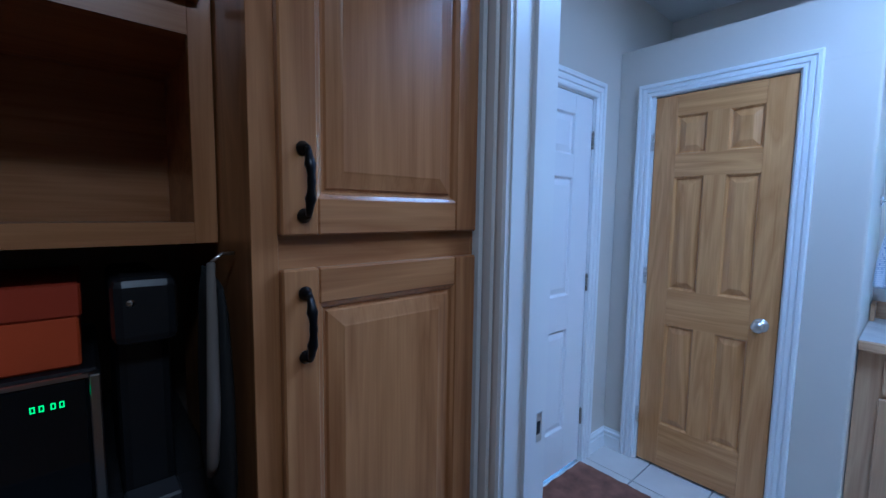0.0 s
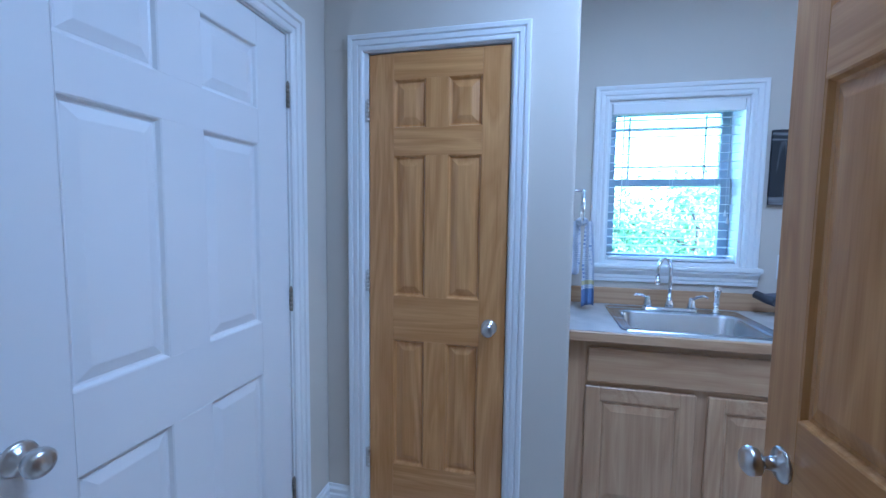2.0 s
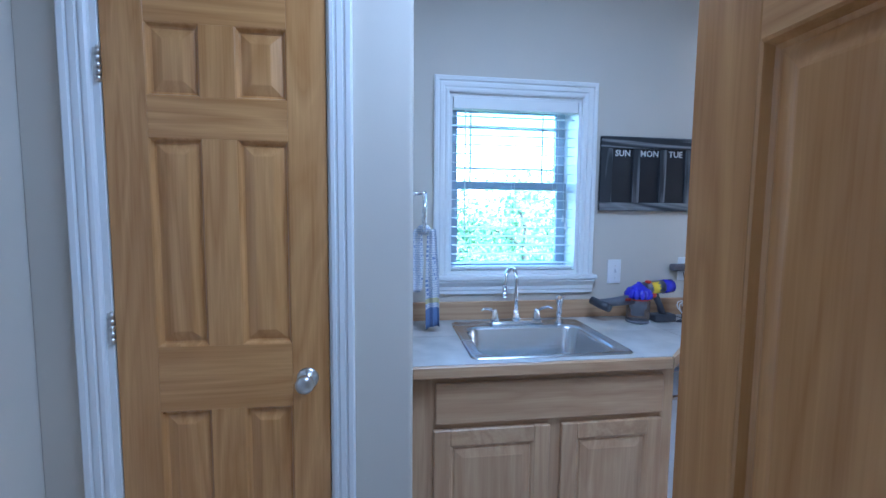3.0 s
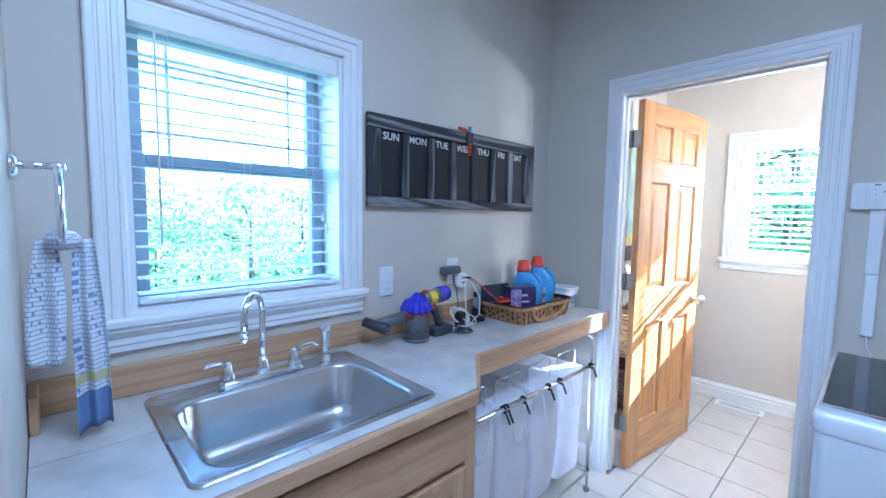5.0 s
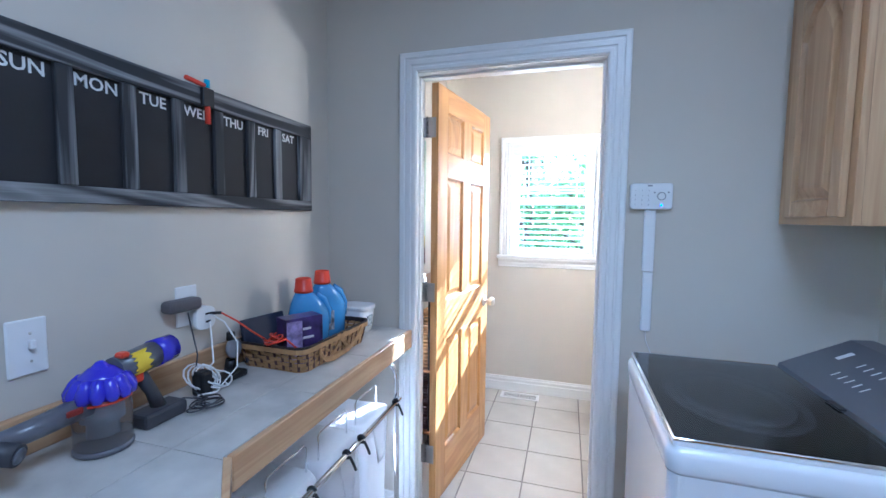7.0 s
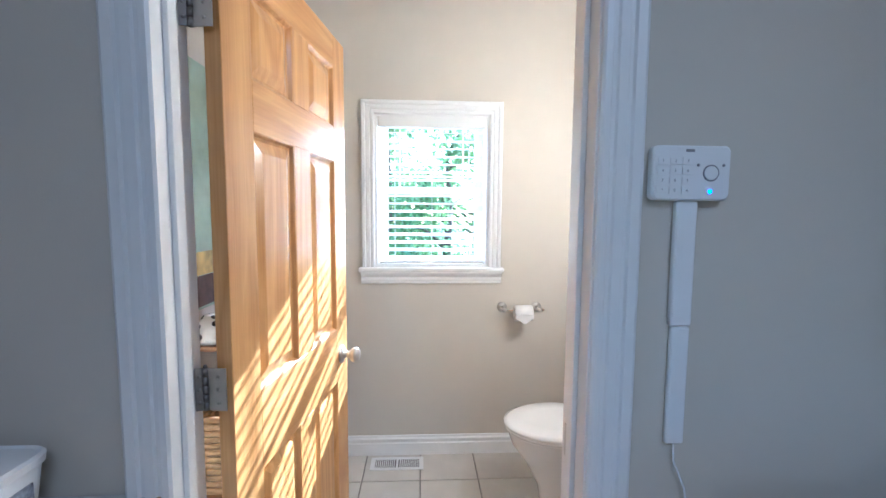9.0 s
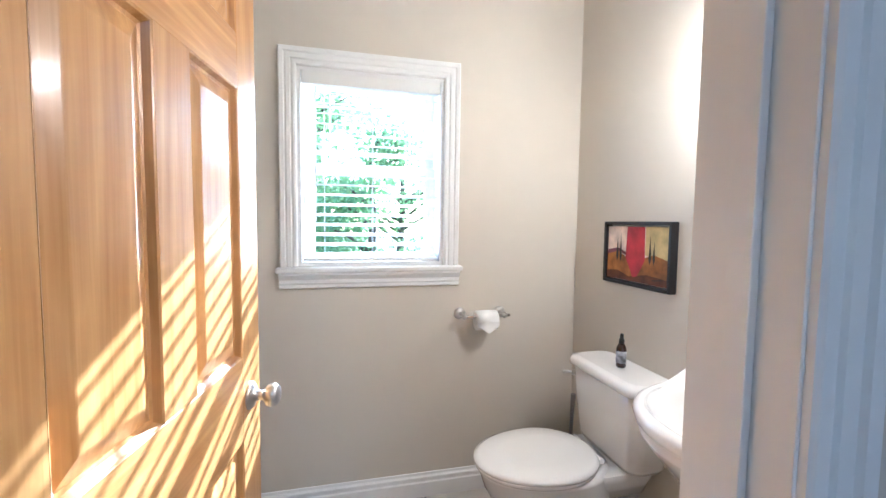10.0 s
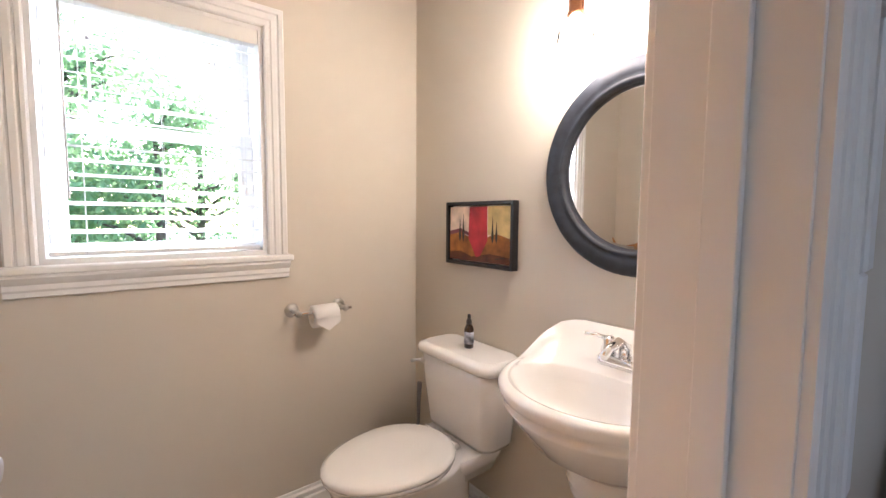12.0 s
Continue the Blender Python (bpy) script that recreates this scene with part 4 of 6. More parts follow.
tube(bm, [(FX, 0.42, FZ + 0.03), (FX, 0.42, FZ + 0.12)] + arc(c, 0.055, 180, 0, u, (0, 0, 1), 14) + [c + u * 0.055 + Vector((0, 0, -0.045))], 0.0095, 14)
e = c + u * 0.055 + Vector((0, 0, -0.045))
tube(bm, [e + Vector((0, 0, 0.004)), e + Vector((0, 0, -0.02))], 0.012, 14)
part("spout", bm, CHROME, o)
for yy, s in ((0.52, 1), (0.32, 1)):
    bm = bmesh.new()
    lathe(bm, [(0.021, 0), (0.022, 0.012), (0.016, 0.035), (0.012, 0.05), (0.008, 0.056), (0, 0.057)], Matrix.Translation((FX, yy, FZ + 0.012)), n=18)
    sg = 1 if yy > 0.4 else -1
    if sg > 0:
        pts = [(FX, yy, FZ + 0.058), (FX - 0.02, yy + 0.03, FZ + 0.075), (FX - 0.035, yy + 0.06, FZ + 0.080), (FX - 0.04, yy + 0.072, FZ + 0.073)]
    else:
        pts = [(FX, yy, FZ + 0.058), (FX - 0.03, yy - 0.018, FZ + 0.078), (FX - 0.055, yy - 0.035, FZ + 0.088), (FX - 0.075, yy - 0.045, FZ + 0.083)]
    tube(bm, pts, [0.008, 0.007, 0.0055, 0.004], 10)
    part("handle", bm, CHROME, o)
o = thing("side_sprayer", "chrome side sprayer standing on the sink deck", "faucet sprayer")
bm = bmesh.new()
lathe(bm, [(0.020, 0), (0.021, 0.006), (0.014, 0.014), (0.011, 0.03), (0.013, 0.034), (0, 0.034)], Matrix.Translation((FX, 0.211, FZ)), n=18)
part("base", bm, CHROME, o)
bm = bmesh.new()
lathe(bm, [(0.012, 0.034), (0.014, 0.05), (0.0125, 0.070), (0.015, 0.092), (0.020, 0.108), (0.018, 0.122), (0.010, 0.129), (0, 0.130)], Matrix.Translation((FX, 0.211, FZ)), n=18)
tube(bm, [(FX, 0.211, FZ + 0.112), (FX - 0.032, 0.222, FZ + 0.124)], [0.014, 0.011], 12)
part("spray_head", bm, CHROME, o)

# towel on its arm
o = thing("towel_holder", "chrome swing-arm towel holder fixed to the closet side wall", "towel holder")
bm = bmesh.new()
lathe(bm, [(0.0, 0.014), (0.020, 0.012), (0.026, 0.004), (0.026, 0.0)], pose(3.862, 0.929, 1.497, 90, 0, 0), n=22)
part("wall_plate", bm, CHROME, o)
bm = bmesh.new()
tube(bm, [(3.862, 0.925, 1.500), (3.862, 0.858, 1.500)], 0.0085, 12)
lathe(bm, [(0, -0.012), (0.011, -0.008), (0.013, 0), (0.011, 0.008), (0, 0.012)], Matrix.Translation((3.862, 0.857, 1.500)), n=16)
part("arm", bm, CHROME, o)
bm = bmesh.new()
tube(bm, arc((3.862, 0.857, 1.418), 0.080, 0, 352, (0.999, -0.04, 0), (0, 0, 1), 32), 0.0065, 10)
part("ring", bm, CHROME, o)


def cloth_fall(cx, cy, ztop, zbot, w0, w1, yaw, amp, folds, seed, lean=0.0):
    """A hanging fold of cloth with soft pleats; returns a mesh closed by thickness."""
    rnd = random.Random(seed)
    ph = [rnd.uniform(0, 6.28) for _ in range(4)]
    bm = bmesh.new()
    nu, nv = 28, 20
    ca, sa = math.cos(yaw), math.sin(yaw)
    sides = []
    for th in (-0.004, 0.004):
        grid = []
        for j in range(nv + 1):
            v = j / nv
            w = w0 + (w1 - w0) * min(1, v * 1.9) ** 0.7
            row = []
            for i in range(nu + 1):
                q = i / nu - 0.5
                d = amp * (0.4 + 0.6 * v) * math.sin(q * 6.28 * folds + ph[0] + v * 0.8) + th
                d += 0.003 * math.sin(9 * v + ph[1] + 5 * q)
                z = ztop + (zbot - ztop) * v + 0.006 * math.sin(5 * q + ph[2]) * v
                x, y = q * w + lean * v, d
                row.append(bm.verts.new((cx + x * ca - y * sa, cy + x * sa + y * ca, z)))
            grid.append(row)
        sides.append(grid)
    for k, grid in enumerate(sides):
        for j in range(nv):
            for i in range(nu):
                f = bm.faces.new((grid[j][i], grid[j][i + 1], grid[j + 1][i + 1], grid[j + 1][i]))
                f.smooth = True
                f.material_index = 1 if (j >= nv - 4) else (2 if j == nv - 6 else 0)
    a, b = sides
    rim = [(j, 0) for j in range(nv)] + [(nv, i) for i in range(nu)] + [(j, nu) for j in range(nv, 0, -1)] + [(0, i) for i in range(nu, 0, -1)]
    for k in range(len(rim)):
        p, q = rim[k], rim[(k + 1) % len(rim)]
        bm.faces.new((a[p[0]][p[1]], a[q[0]][q[1]], b[q[0]][q[1]], b[p[0]][p[1]]))
    return bm


def checked(name, a, b):
    m = material(name, a, 0.95, bump=0.9, scale=420)
    t = m.node_tree
    co = t.nodes.new("ShaderNodeTexCoord")
    mp = t.nodes.new("ShaderNodeMapping")
    mp.inputs["Rotation"].default_value = (0, 0, 0.78)
    br = t.nodes.new("ShaderNodeTexBrick")
    br.inputs["Color1"].default_value = br.inputs["Color2"].default_value = (*a, 1)
    br.inputs["Mortar"].default_value = (*b, 1)
    br.inputs["Scale"].default_value = 74
    br.inputs["Mortar Size"].default_value = 0.075
    br.inputs["Mortar Smooth"].default_value = 0.4
    br.inputs["Brick Width"].default_value = 0.85
    br.inputs["Row Height"].default_value = 0.72
    com = t.nodes.new("ShaderNodeCombineXYZ")
    sep = t.nodes.new("ShaderNodeSeparateXYZ")
    ad = t.nodes.new("ShaderNodeMath")
    t.links.new(co.outputs["Object"], sep.inputs[0])
    t.links.new(sep.outputs[0], ad.inputs[0])
    t.links.new(sep.outputs[1], ad.inputs[1])
    t.links.new(ad.outputs[0], com.inputs[0])
    t.links.new(sep.outputs[2], com.inputs[1])
    t.links.new(com.outputs[0], br.inputs["Vector"])
    t.links.new(br.outputs["Color"], t.nodes["Principled BSDF"].inputs["Base Color"])
    return m


TOWEL = checked("towel_lattice_weave", (0.74, 0.74, 0.76), (0.26, 0.32, 0.50))
o = thing("hand_towel", "white and blue lattice-patterned kitchen towel hanging on the towel ring", "towel")
part("front_fall", cloth_fall(3.858, 0.824, 1.352, 0.935, 0.034, 0.058, 1.42, 0.013, 1.7, 3, -0.006), [TOWEL, TERRYB, TERRYY], o)
part("back_fall", cloth_fall(3.864, 0.882, 1.352, 1.090, 0.030, 0.062, 1.50, 0.010, 1.5, 5, 0.012), [TOWEL, TOWEL, TOWEL], o)
bm = bmesh.new()
loft(bm, [[(3.826 + 0.075 * k / 6, 0.857 + r * math.cos(a), 1.350 + r * 0.75 * math.sin(a)) for a in [6.2832 * q / 14 for q in range(14)]] for k, r in enumerate((0.012, 0.024, 0.028, 0.030, 0.028, 0.024, 0.010))])
part("bunched_top", bm, TOWEL, o)


def text_part(name, body, size, mat, parent, m, label="", thick=0.0006):
    cu = bpy.data.curves.new(name, "FONT")
    cu.body, cu.size, cu.extrude, cu.align_x, cu.align_y = body, size, thick, "CENTER", "CENTER"
    cu.resolution_u = 2
    cu.offset = 0.0007 if size > 0.04 else 0
    tmp = bpy.data.objects.new(name, cu)
    me = bpy.data.meshes.new_from_object(tmp)
    bpy.data.objects.remove(tmp)
    me.materials.clear()
    me.materials.append(mat)
    ob = new(name, me)
    ob.parent = parent
    ob.matrix_basis = m
    return tagged(ob, label=label)


CHALK = material("white_lettering", (0.72, 0.72, 0.70), 0.7)
o = thing("weekly_board", "weathered grey wood weekly chalkboard with seven lettered columns", "wall board")
by0, by1, bz0, bz1 = -0.022, -1.128, 1.442, 1.802
part("backing", B(XE - 0.010, XE - 0.001, by1 + 0.01, by0 - 0.01, bz0 + 0.01, bz1 - 0.01), SLATE, o)
part("top_rail", B(XE - 0.026, XE - 0.0102, by1, by0, bz1 - 0.056, bz1, 0.002), BARN, o)
part("bottom_rail", B(XE - 0.026, XE - 0.0102, by1, by0, bz0, bz0 + 0.040, 0.002), BARN, o)
for a, b in ((by0, by0 - 0.060), (by1 + 0.080, by1)):
    part("stile", B(XE - 0.0262, XE - 0.0102, b, a, bz0 + 0.0405, bz1 - 0.0565, 0.002), BARNV, o)
step = 0.1415
for i in range(7):
    yc = by0 - 0.048 - step * (i + 0.5)
    if i:
        yb = by0 - 0.048 - step * i
        part("divider", B(XE - 0.0245, XE - 0.0102, yb - 0.0175, yb + 0.0175, bz0 + 0.0405, bz1 - 0.0565, 0.002), BARNV, o)
    text_part("lettering", ("SUN", "MON", "TUE", "WED", "THU", "FRI", "SAT")[i], 0.042, CHALK, o, pose(XE - 0.0098, yc - 0.003, bz1 - 0.079, 90, 0, -90), "white painted capital letters")
o = thing("marker_clip", "orange and blue chalk marker clipped on the weekly board", "marker")
yc = by0 - 0.062 - step * 3.62
bm = bmesh.new()
tube(bm, [(XE - 0.034, yc + 0.014, 1.695), (XE - 0.034, yc + 0.014, 1.80)], 0.008, 12)
part("barrel", bm, RED, o)
bm = bmesh.new()
tube(bm, [(XE - 0.034, yc + 0.014, 1.80), (XE - 0.034, yc + 0.014, 1.825)], 0.0085, 12)
part("cap", bm, material("light_blue_cap", (0.05, 0.35, 0.55), 0.4), o)
bm = bmesh.new()
tube(bm, [(XE - 0.031, yc + 0.085, 1.812), (XE - 0.031, yc + 0.005, 1.806)], 0.007, 10)
part("second_marker", bm, RED, o)
part("clip", B(XE - 0.042, XE - 0.027, yc - 0.006, yc + 0.034, 1.745, 1.800, 0.002), BLACK, o)

o = thing("light_switch", "white toggle light switch plate on the greige wall", "light switch")
part("plate", B(XE - 0.007, XE - 0.001, -0.161, -0.089, 1.076, 1.197, 0.003), WHITEP, o)
part("toggle", B(XE - 0.020, XE - 0.007, -0.135, -0.125, 1.132, 1.152, 0.002), WHITEP, o)
bm = bmesh.new()
for z in (1.105, 1.165):
    lathe(bm, [(0.0, 0.001), (0.003, 0.0007), (0.003, 0)], pose(XE - 0.007, -0.130, z, 0, -90, 0), n=10)
part("screw", bm, NICKEL, o, kind="stuff")
o = thing("wall_outlet", "white wall socket with plugged-in grey and white chargers", "outlet")
part("plate", B(XE - 0.007, XE - 0.001, -0.548, -0.474, 1.087, 1.207, 0.003), WHITEP, o)
part("grey_adapter", B(XE - 0.052, XE - 0.0072, -0.528, -0.420, 1.140, 1.176, 0.012, seg=3), material("warm_grey_plastic", (0.12, 0.11, 0.115), 0.45), o)
bm = bmesh.new()
loft(bm, [[(x, y, z) for y, z, _ in rr(-0.585, -0.515, 1.070, 1.138, 0.022, 0)] for x in (XE - 0.0072, XE - 0.036)])
part("white_adapter", bm, WHITEP, o)
bm = bmesh.new()
for z in (1.092, 1.116):
    box(bm, XE - 0.0372, XE - 0.036, -0.566, -0.548, z - 0.003, z + 0.003)
part("socket_slots", bm, BLACK, o, kind="stuff")

# cordless vacuum
o = thing("cordless_vacuum", "violet and grey handheld cordless vacuum lying on its dock", "vacuum cleaner")
VX, VY = 3.943, -0.178
bm = bmesh.new()
lathe(bm, [(0.0, 0.001), (0.048, 0.001), (0.052, 0.006), (0.053, 0.09), (0.050, 0.115), (0, 0.115)], Matrix.Translation((VX, VY, ZC + 0.001)), n=28)
part("dust_bin", bm, CLEAR, o, "smoky clear plastic dust bin")
bm = bmesh.new()
lathe(bm, [(0.0, 0.030), (0.026, 0.032), (0.024, 0.060), (0.034, 0.064), (0.036, 0.11), (0, 0.112)], Matrix.Translation((VX, VY, ZC + 0.003)), n=20)
part("bin_core", bm, GREY, o)
bm = bmesh.new()
lathe(bm, [(0.0505, 0.0), (0.0545, 0.004), (0.0545, 0.011), (0.0505, 0.014)], Matrix.Translation((VX, VY, ZC + 0.001)), n=28)
part("bin_foot", bm, VACGREY, o)
bm = bmesh.new()
lathe(bm, [(0.0515, 0.109), (0.0535, 0.110), (0.0535, 0.113), (0.0515, 0.114)], Matrix.Translation((VX, VY, ZC + 0.001)), n=28)
part("seal_ring", bm, RED, o, "thin red seal ring")
bm = bmesh.new()
lathe(bm, [(0.048, 0.114), (0.050, 0.120), (0.048, 0.140), (0.038, 0.162), (0.022, 0.176), (0.0, 0.179)], Matrix.Translation((VX, VY, ZC + 0.004)), n=28)
part("cyclone_housing", bm, VIOLET, o)
for k in range(20):
    n_row = 13 if k < 13 else 7
    a = 2 * math.pi * (k if k < 13 else k - 12.5) / n_row
    rad, zz, lean = (0.057, 0.116, -24) if k < 13 else (0.026, 0.150, -40)
    bm = bmesh.new()
    lathe(bm, [(0.0, 0.0), (0.008, 0.002), (0.0155, 0.016), (0.0135, 0.040), (0.010, 0.050), (0.006, 0.052), (0.004, 0.046), (0, 0.045)], Matrix.Translation((VX + rad * math.cos(a), VY + rad * math.sin(a), ZC + zz)) @ pose(0, 0, 0, 0, 0, math.degrees(a)) @ pose(0, 0, 0, 0, lean, 0), n=12)
    part("cyclone", bm, VIOLET, o)
bm = bmesh.new()
c0 = Vector((VX + 0.005, VY - 0.03, ZC + 0.160))
tube(bm, [c0, c0 + Vector((0.01, -0.10, 0.006))], [0.030, 0.032], 20)
part("motor_body", bm, VACGREY, o)
bm = bmesh.new()
tube(bm, [c0 + Vector((0.011, -0.1005, 0.0061)), c0 + Vector((0.015, -0.152, 0.009))], [0.034, 0.0325], 20)
part("filter_cap", bm, VIOLET, o)
bm = bmesh.new()
sax = Vector((0.01, -0.10, 0.006)).normalized()
su = Vector((-1, 0, 0)) - sax * Vector((-1, 0, 0)).dot(sax)
su.normalize()
sv = sax.cross(su)
rows = []
for k in range(13):
    ang_k = radians(-62 + 9 * k)
    a0, a1 = 0.030 + 0.006 * math.sin(2.7 * k), 0.066 + 0.007 * math.sin(1.9 * k + 1)
    n_k = su * math.cos(ang_k) + sv * math.sin(ang_k)
    rows.append([c0 + sax * q + n_k * (0.0308 + 0.018 * q + h) for q, h in ((a0, 0), (a1, 0), (a1, 0.001), (a0, 0.001))])
loft(bm, rows, smooth=False)
part("sticker", bm, YELLOW, o)
bm = bmesh.new()
tube(bm, [c0 + Vector((0.004, -0.05, -0.01)), c0 + Vector((0.0, -0.085, -0.08)), c0 + Vector((0.0, -0.105, -0.135))], [0.017, 0.014, 0.018], 12)
part("grip", bm, DGREY, o)
bm = bmesh.new()
box(bm, VX - 0.028, VX + 0.035, VY - 0.185, VY - 0.075, ZC + 0.001, ZC + 0.038, 0.008, seg=2)
part("battery", bm, DGREY, o)
bm = bmesh.new()
tube(bm, [(VX - 0.005, VY + 0.03, ZC + 0.112), (VX + 0.008, VY + 0.12, ZC + 0.098), (VX + 0.020, VY + 0.185, ZC + 0.090)], [0.024, 0.021, 0.019], 14)
part("inlet_tube", bm, VACGREY, o)
bm = bmesh.new()
tube(bm, [(VX - 0.028, VY + 0.160, ZC + 0.076), (VX + 0.012, VY + 0.180, ZC + 0.085), (VX + 0.060, VY + 0.205, ZC + 0.098)], [0.020, 0.021, 0.019], 14)
part("brush_tool", bm, DGREY, o, "dark grey motor brush head")
bm = bmesh.new()
lathe(bm, [(0.0, 0.003), (0.013, 0.003), (0.015, 0.0)], pose(VX - 0.0285, VY + 0.1598, ZC + 0.0759) @ Vector((-0.87, -0.44, -0.20)).to_track_quat("Z", "Y").to_matrix().to_4x4(), n=16)
part("end_disc", bm, VACGREY, o)

bm = bmesh.new()
box(bm, VX - 0.012, VX + 0.012, VY - 0.088, VY - 0.064, ZC + 0.118, ZC + 0.142, 0.004)
part("trigger", bm, RED, o, "red trigger")
bm = bmesh.new()
box(bm, VX - 0.020, VX + 0.004, VY - 0.052, VY - 0.030, ZC + 0.188, ZC + 0.201, 0.004)
part("release_catch", bm, RED, o, "red release catch")
bm = bmesh.new()
box(bm, VX - 0.034, VX - 0.026, VY + 0.055, VY + 0.085, ZC + 0.108, ZC + 0.122, 0.003)
part("tube_catch", bm, material("dark_red_plastic", (0.20, 0.02, 0.015), 0.4), o, "dark red tube catch")

def loops_cable(c, rad, turns, seed, z0, rise, flat):
    """A loose coil: each turn of its own size, place and tilt."""
    rnd = random.Random(seed)
    pts = []
    for k in range(turns):
        rr_, ox, oy = rad * rnd.uniform(0.6, 1.15), rnd.uniform(-0.016, 0.016), rnd.uniform(-0.03, 0.03)
        up, ph = rise * rnd.uniform(0.4, 1.0), rnd.uniform(0, 6.28)
        for q in range(14):
            a = 6.2832 * q / 14
            pts.append((c[0] + ox + flat * rr_ * math.cos(a), c[1] + oy + rr_ * math.sin(a), z0 + 0.002 * k + up * (0.5 + 0.5 * math.sin(a + ph))))
    return pts


bm = bmesh.new()
tube(bm, loops_cable((3.965, -0.485), 0.052, 6, 4, ZC + 0.005, 0.085, 0.45) + [(3.99, -0.52, 0.98), (4.02, -0.545, 1.04), (4.035, -0.556, 1.092)], 0.0026, 6)
tube(bm, [(4.036, -0.557, 1.116), (4.0, -0.575, 1.09), (3.975, -0.60, 1.02), (3.96, -0.58, 0.95), (3.955, -0.52, 0.922), (3.93, -0.47, 0.918), (3.945, -0.42, 0.925)], 0.0026, 6)
tagged(part("white_cable", bm, WHITEP), "tangle of white charging cable in front of the wall socket", "cable")
bm = bmesh.new()
tube(bm, loops_cable((3.895, -0.385), 0.046, 4, 9, ZC + 0.004, 0.008, 0.8) + [(3.97, -0.43, ZC + 0.02), (3.995, -0.47, 1.02), (4.03, -0.474, 1.138)], 0.0021, 6)
tube(bm, [(3.93, -0.27, 0.925), (3.95, -0.33, 0.945), (3.96, -0.39, 0.93), (3.93, -0.43, 0.915), (3.90, -0.40, 0.915)], 0.0021, 6)
tagged(part("black_cable", bm, DGREY), "coiled dark grey charger lead lying on the worktop", "cable")
bm = bmesh.new()
tube(bm, [(4.036, -0.559, 1.117), (4.01, -0.575, 1.117)], 0.005, 8, mi=1)
tube(bm, [(4.01, -0.575, 1.117), (3.985, -0.61, 1.085), (3.96, -0.645, 1.045), (3.935, -0.665, 1.02)] + loops_cable((3.905, -0.695), 0.034, 4, 12, 1.000, 0.028, 0.9) + [(3.86, -0.68, 1.02), (3.80, -0.665, 0.995)], 0.0028, 6)
tagged(part("orange_cable", bm, [RED, BLACK]), "thin orange cable looped over the basket edge", "cable")
tagged(part("charging_cradle", B(3.945, 3.985, -0.475, -0.435, ZC + 0.001, ZC + 0.070, 0.008, seg=2), BLACK), "small black charging cradle on the worktop", "charger")
tagged(part("power_adapter", B(3.955, 4.01, -0.62, -0.515, ZC + 0.001, ZC + 0.022, 0.006, seg=2), BLACK), "flat black power adapter lying by the splash strip", "charger")
o = thing("smart_watch", "dark round-faced watch on its upright charging stand", "watch")
bm = bmesh.new()
lathe(bm, [(0, 0), (0.029, 0), (0.032, 0.004), (0.032, 0.012), (0.028, 0.016), (0, 0.016)], pose(4.02, -0.622, 0.988, 0, -82, 8), n=28)
part("case", bm, GREY, o)
bm = bmesh.new()
tube(bm, [(4.028, -0.622, 0.912), (4.026, -0.622, 0.955)], [0.020, 0.014], 12)
tube(bm, [(4.022, -0.622, 1.018), (4.022, -0.622, 1.043)], [0.014, 0.012], 12)
part("band", bm, BLACK, o)

# basket with what it holds
o = thing("wicker_basket", "brown woven splint basket with a dark rim and handle straps", "basket")
BX, BY = 3.908, -0.878
bw, bl, bh = 0.255, 0.395, 0.085
brot = Matrix.Translation((BX, BY, ZC + 0.001)) @ pose(0, 0, 0, 0, 0, -2)


def basket_point(s, z):
    """Round the basket by s in 0..1 at height z, flaring outwards."""
    f = 1 + 0.10 * z / bh
    pts = rr(-bw / 2 * f, bw / 2 * f, -bl / 2 * f, bl / 2 * f, 0.035, z, 6)
    k = s * len(pts)
    i = int(k) % len(pts)
    a, b = Vector(pts[i]), Vector(pts[(i + 1) % len(pts)])
    return a.lerp(b, k - int(k))


per = [basket_point(i / 400, 0) for i in range(401)]
cum = [0]
for a, b in zip(per, per[1:]):
    cum.append(cum[-1] + (b - a).length)
NS = 44


def s_at(d):
    for i in range(400):
        if cum[i + 1] >= d:
            return (i + (d - cum[i]) / max(1e-9, cum[i + 1] - cum[i])) / 400
    return 0.9999


stakes = [s_at(cum[-1] * k / NS) for k in range(NS)]
bm = bmesh.new()
loft(bm, [rr(-bw / 2, bw / 2, -bl / 2, bl / 2, 0.035, 0.0), rr(-bw / 2, bw / 2, -bl / 2, bl / 2, 0.035, 0.006)], smooth=False)
part("base", bm, WICKER, o, m=brot)
bands = 5
for r in range(bands):
    bm = bmesh.new()
    z0, z1 = 0.008 + r * 0.0135, 0.008 + r * 0.0135 + 0.0115
    outer, inner = [], []
    for k in range(NS * 2):
        s = s_at(cum[-1] * k / (NS * 2))
        p0, p1 = basket_point(s, z0), basket_point(s, z1)
        nrm = Vector((p0.x, p0.y, 0)).normalized()
        off = (0.0022 if (k // 2 + r) % 2 == 0 else -0.0012) * (1 if k % 2 == 0 else 0.6)
        outer.append((p0 + nrm * off, p1 + nrm * off))
        inner.append((p0 + nrm * (off - 0.0014), p1 + nrm * (off - 0.0014)))
    n = len(outer)
    vo = [[bm.verts.new(q) for q in (outer[k][0], outer[k][1], inner[k][1], inner[k][0])] for k in range(n)]
    for k in range(n):
        a, b = vo[k], vo[(k + 1) % n]
        for j in range(4):
            bm.faces.new((a[j], b[j], b[(j + 1) % 4], a[(j + 1) % 4]))
    part("weaver", bm, WICKER, o, m=brot)
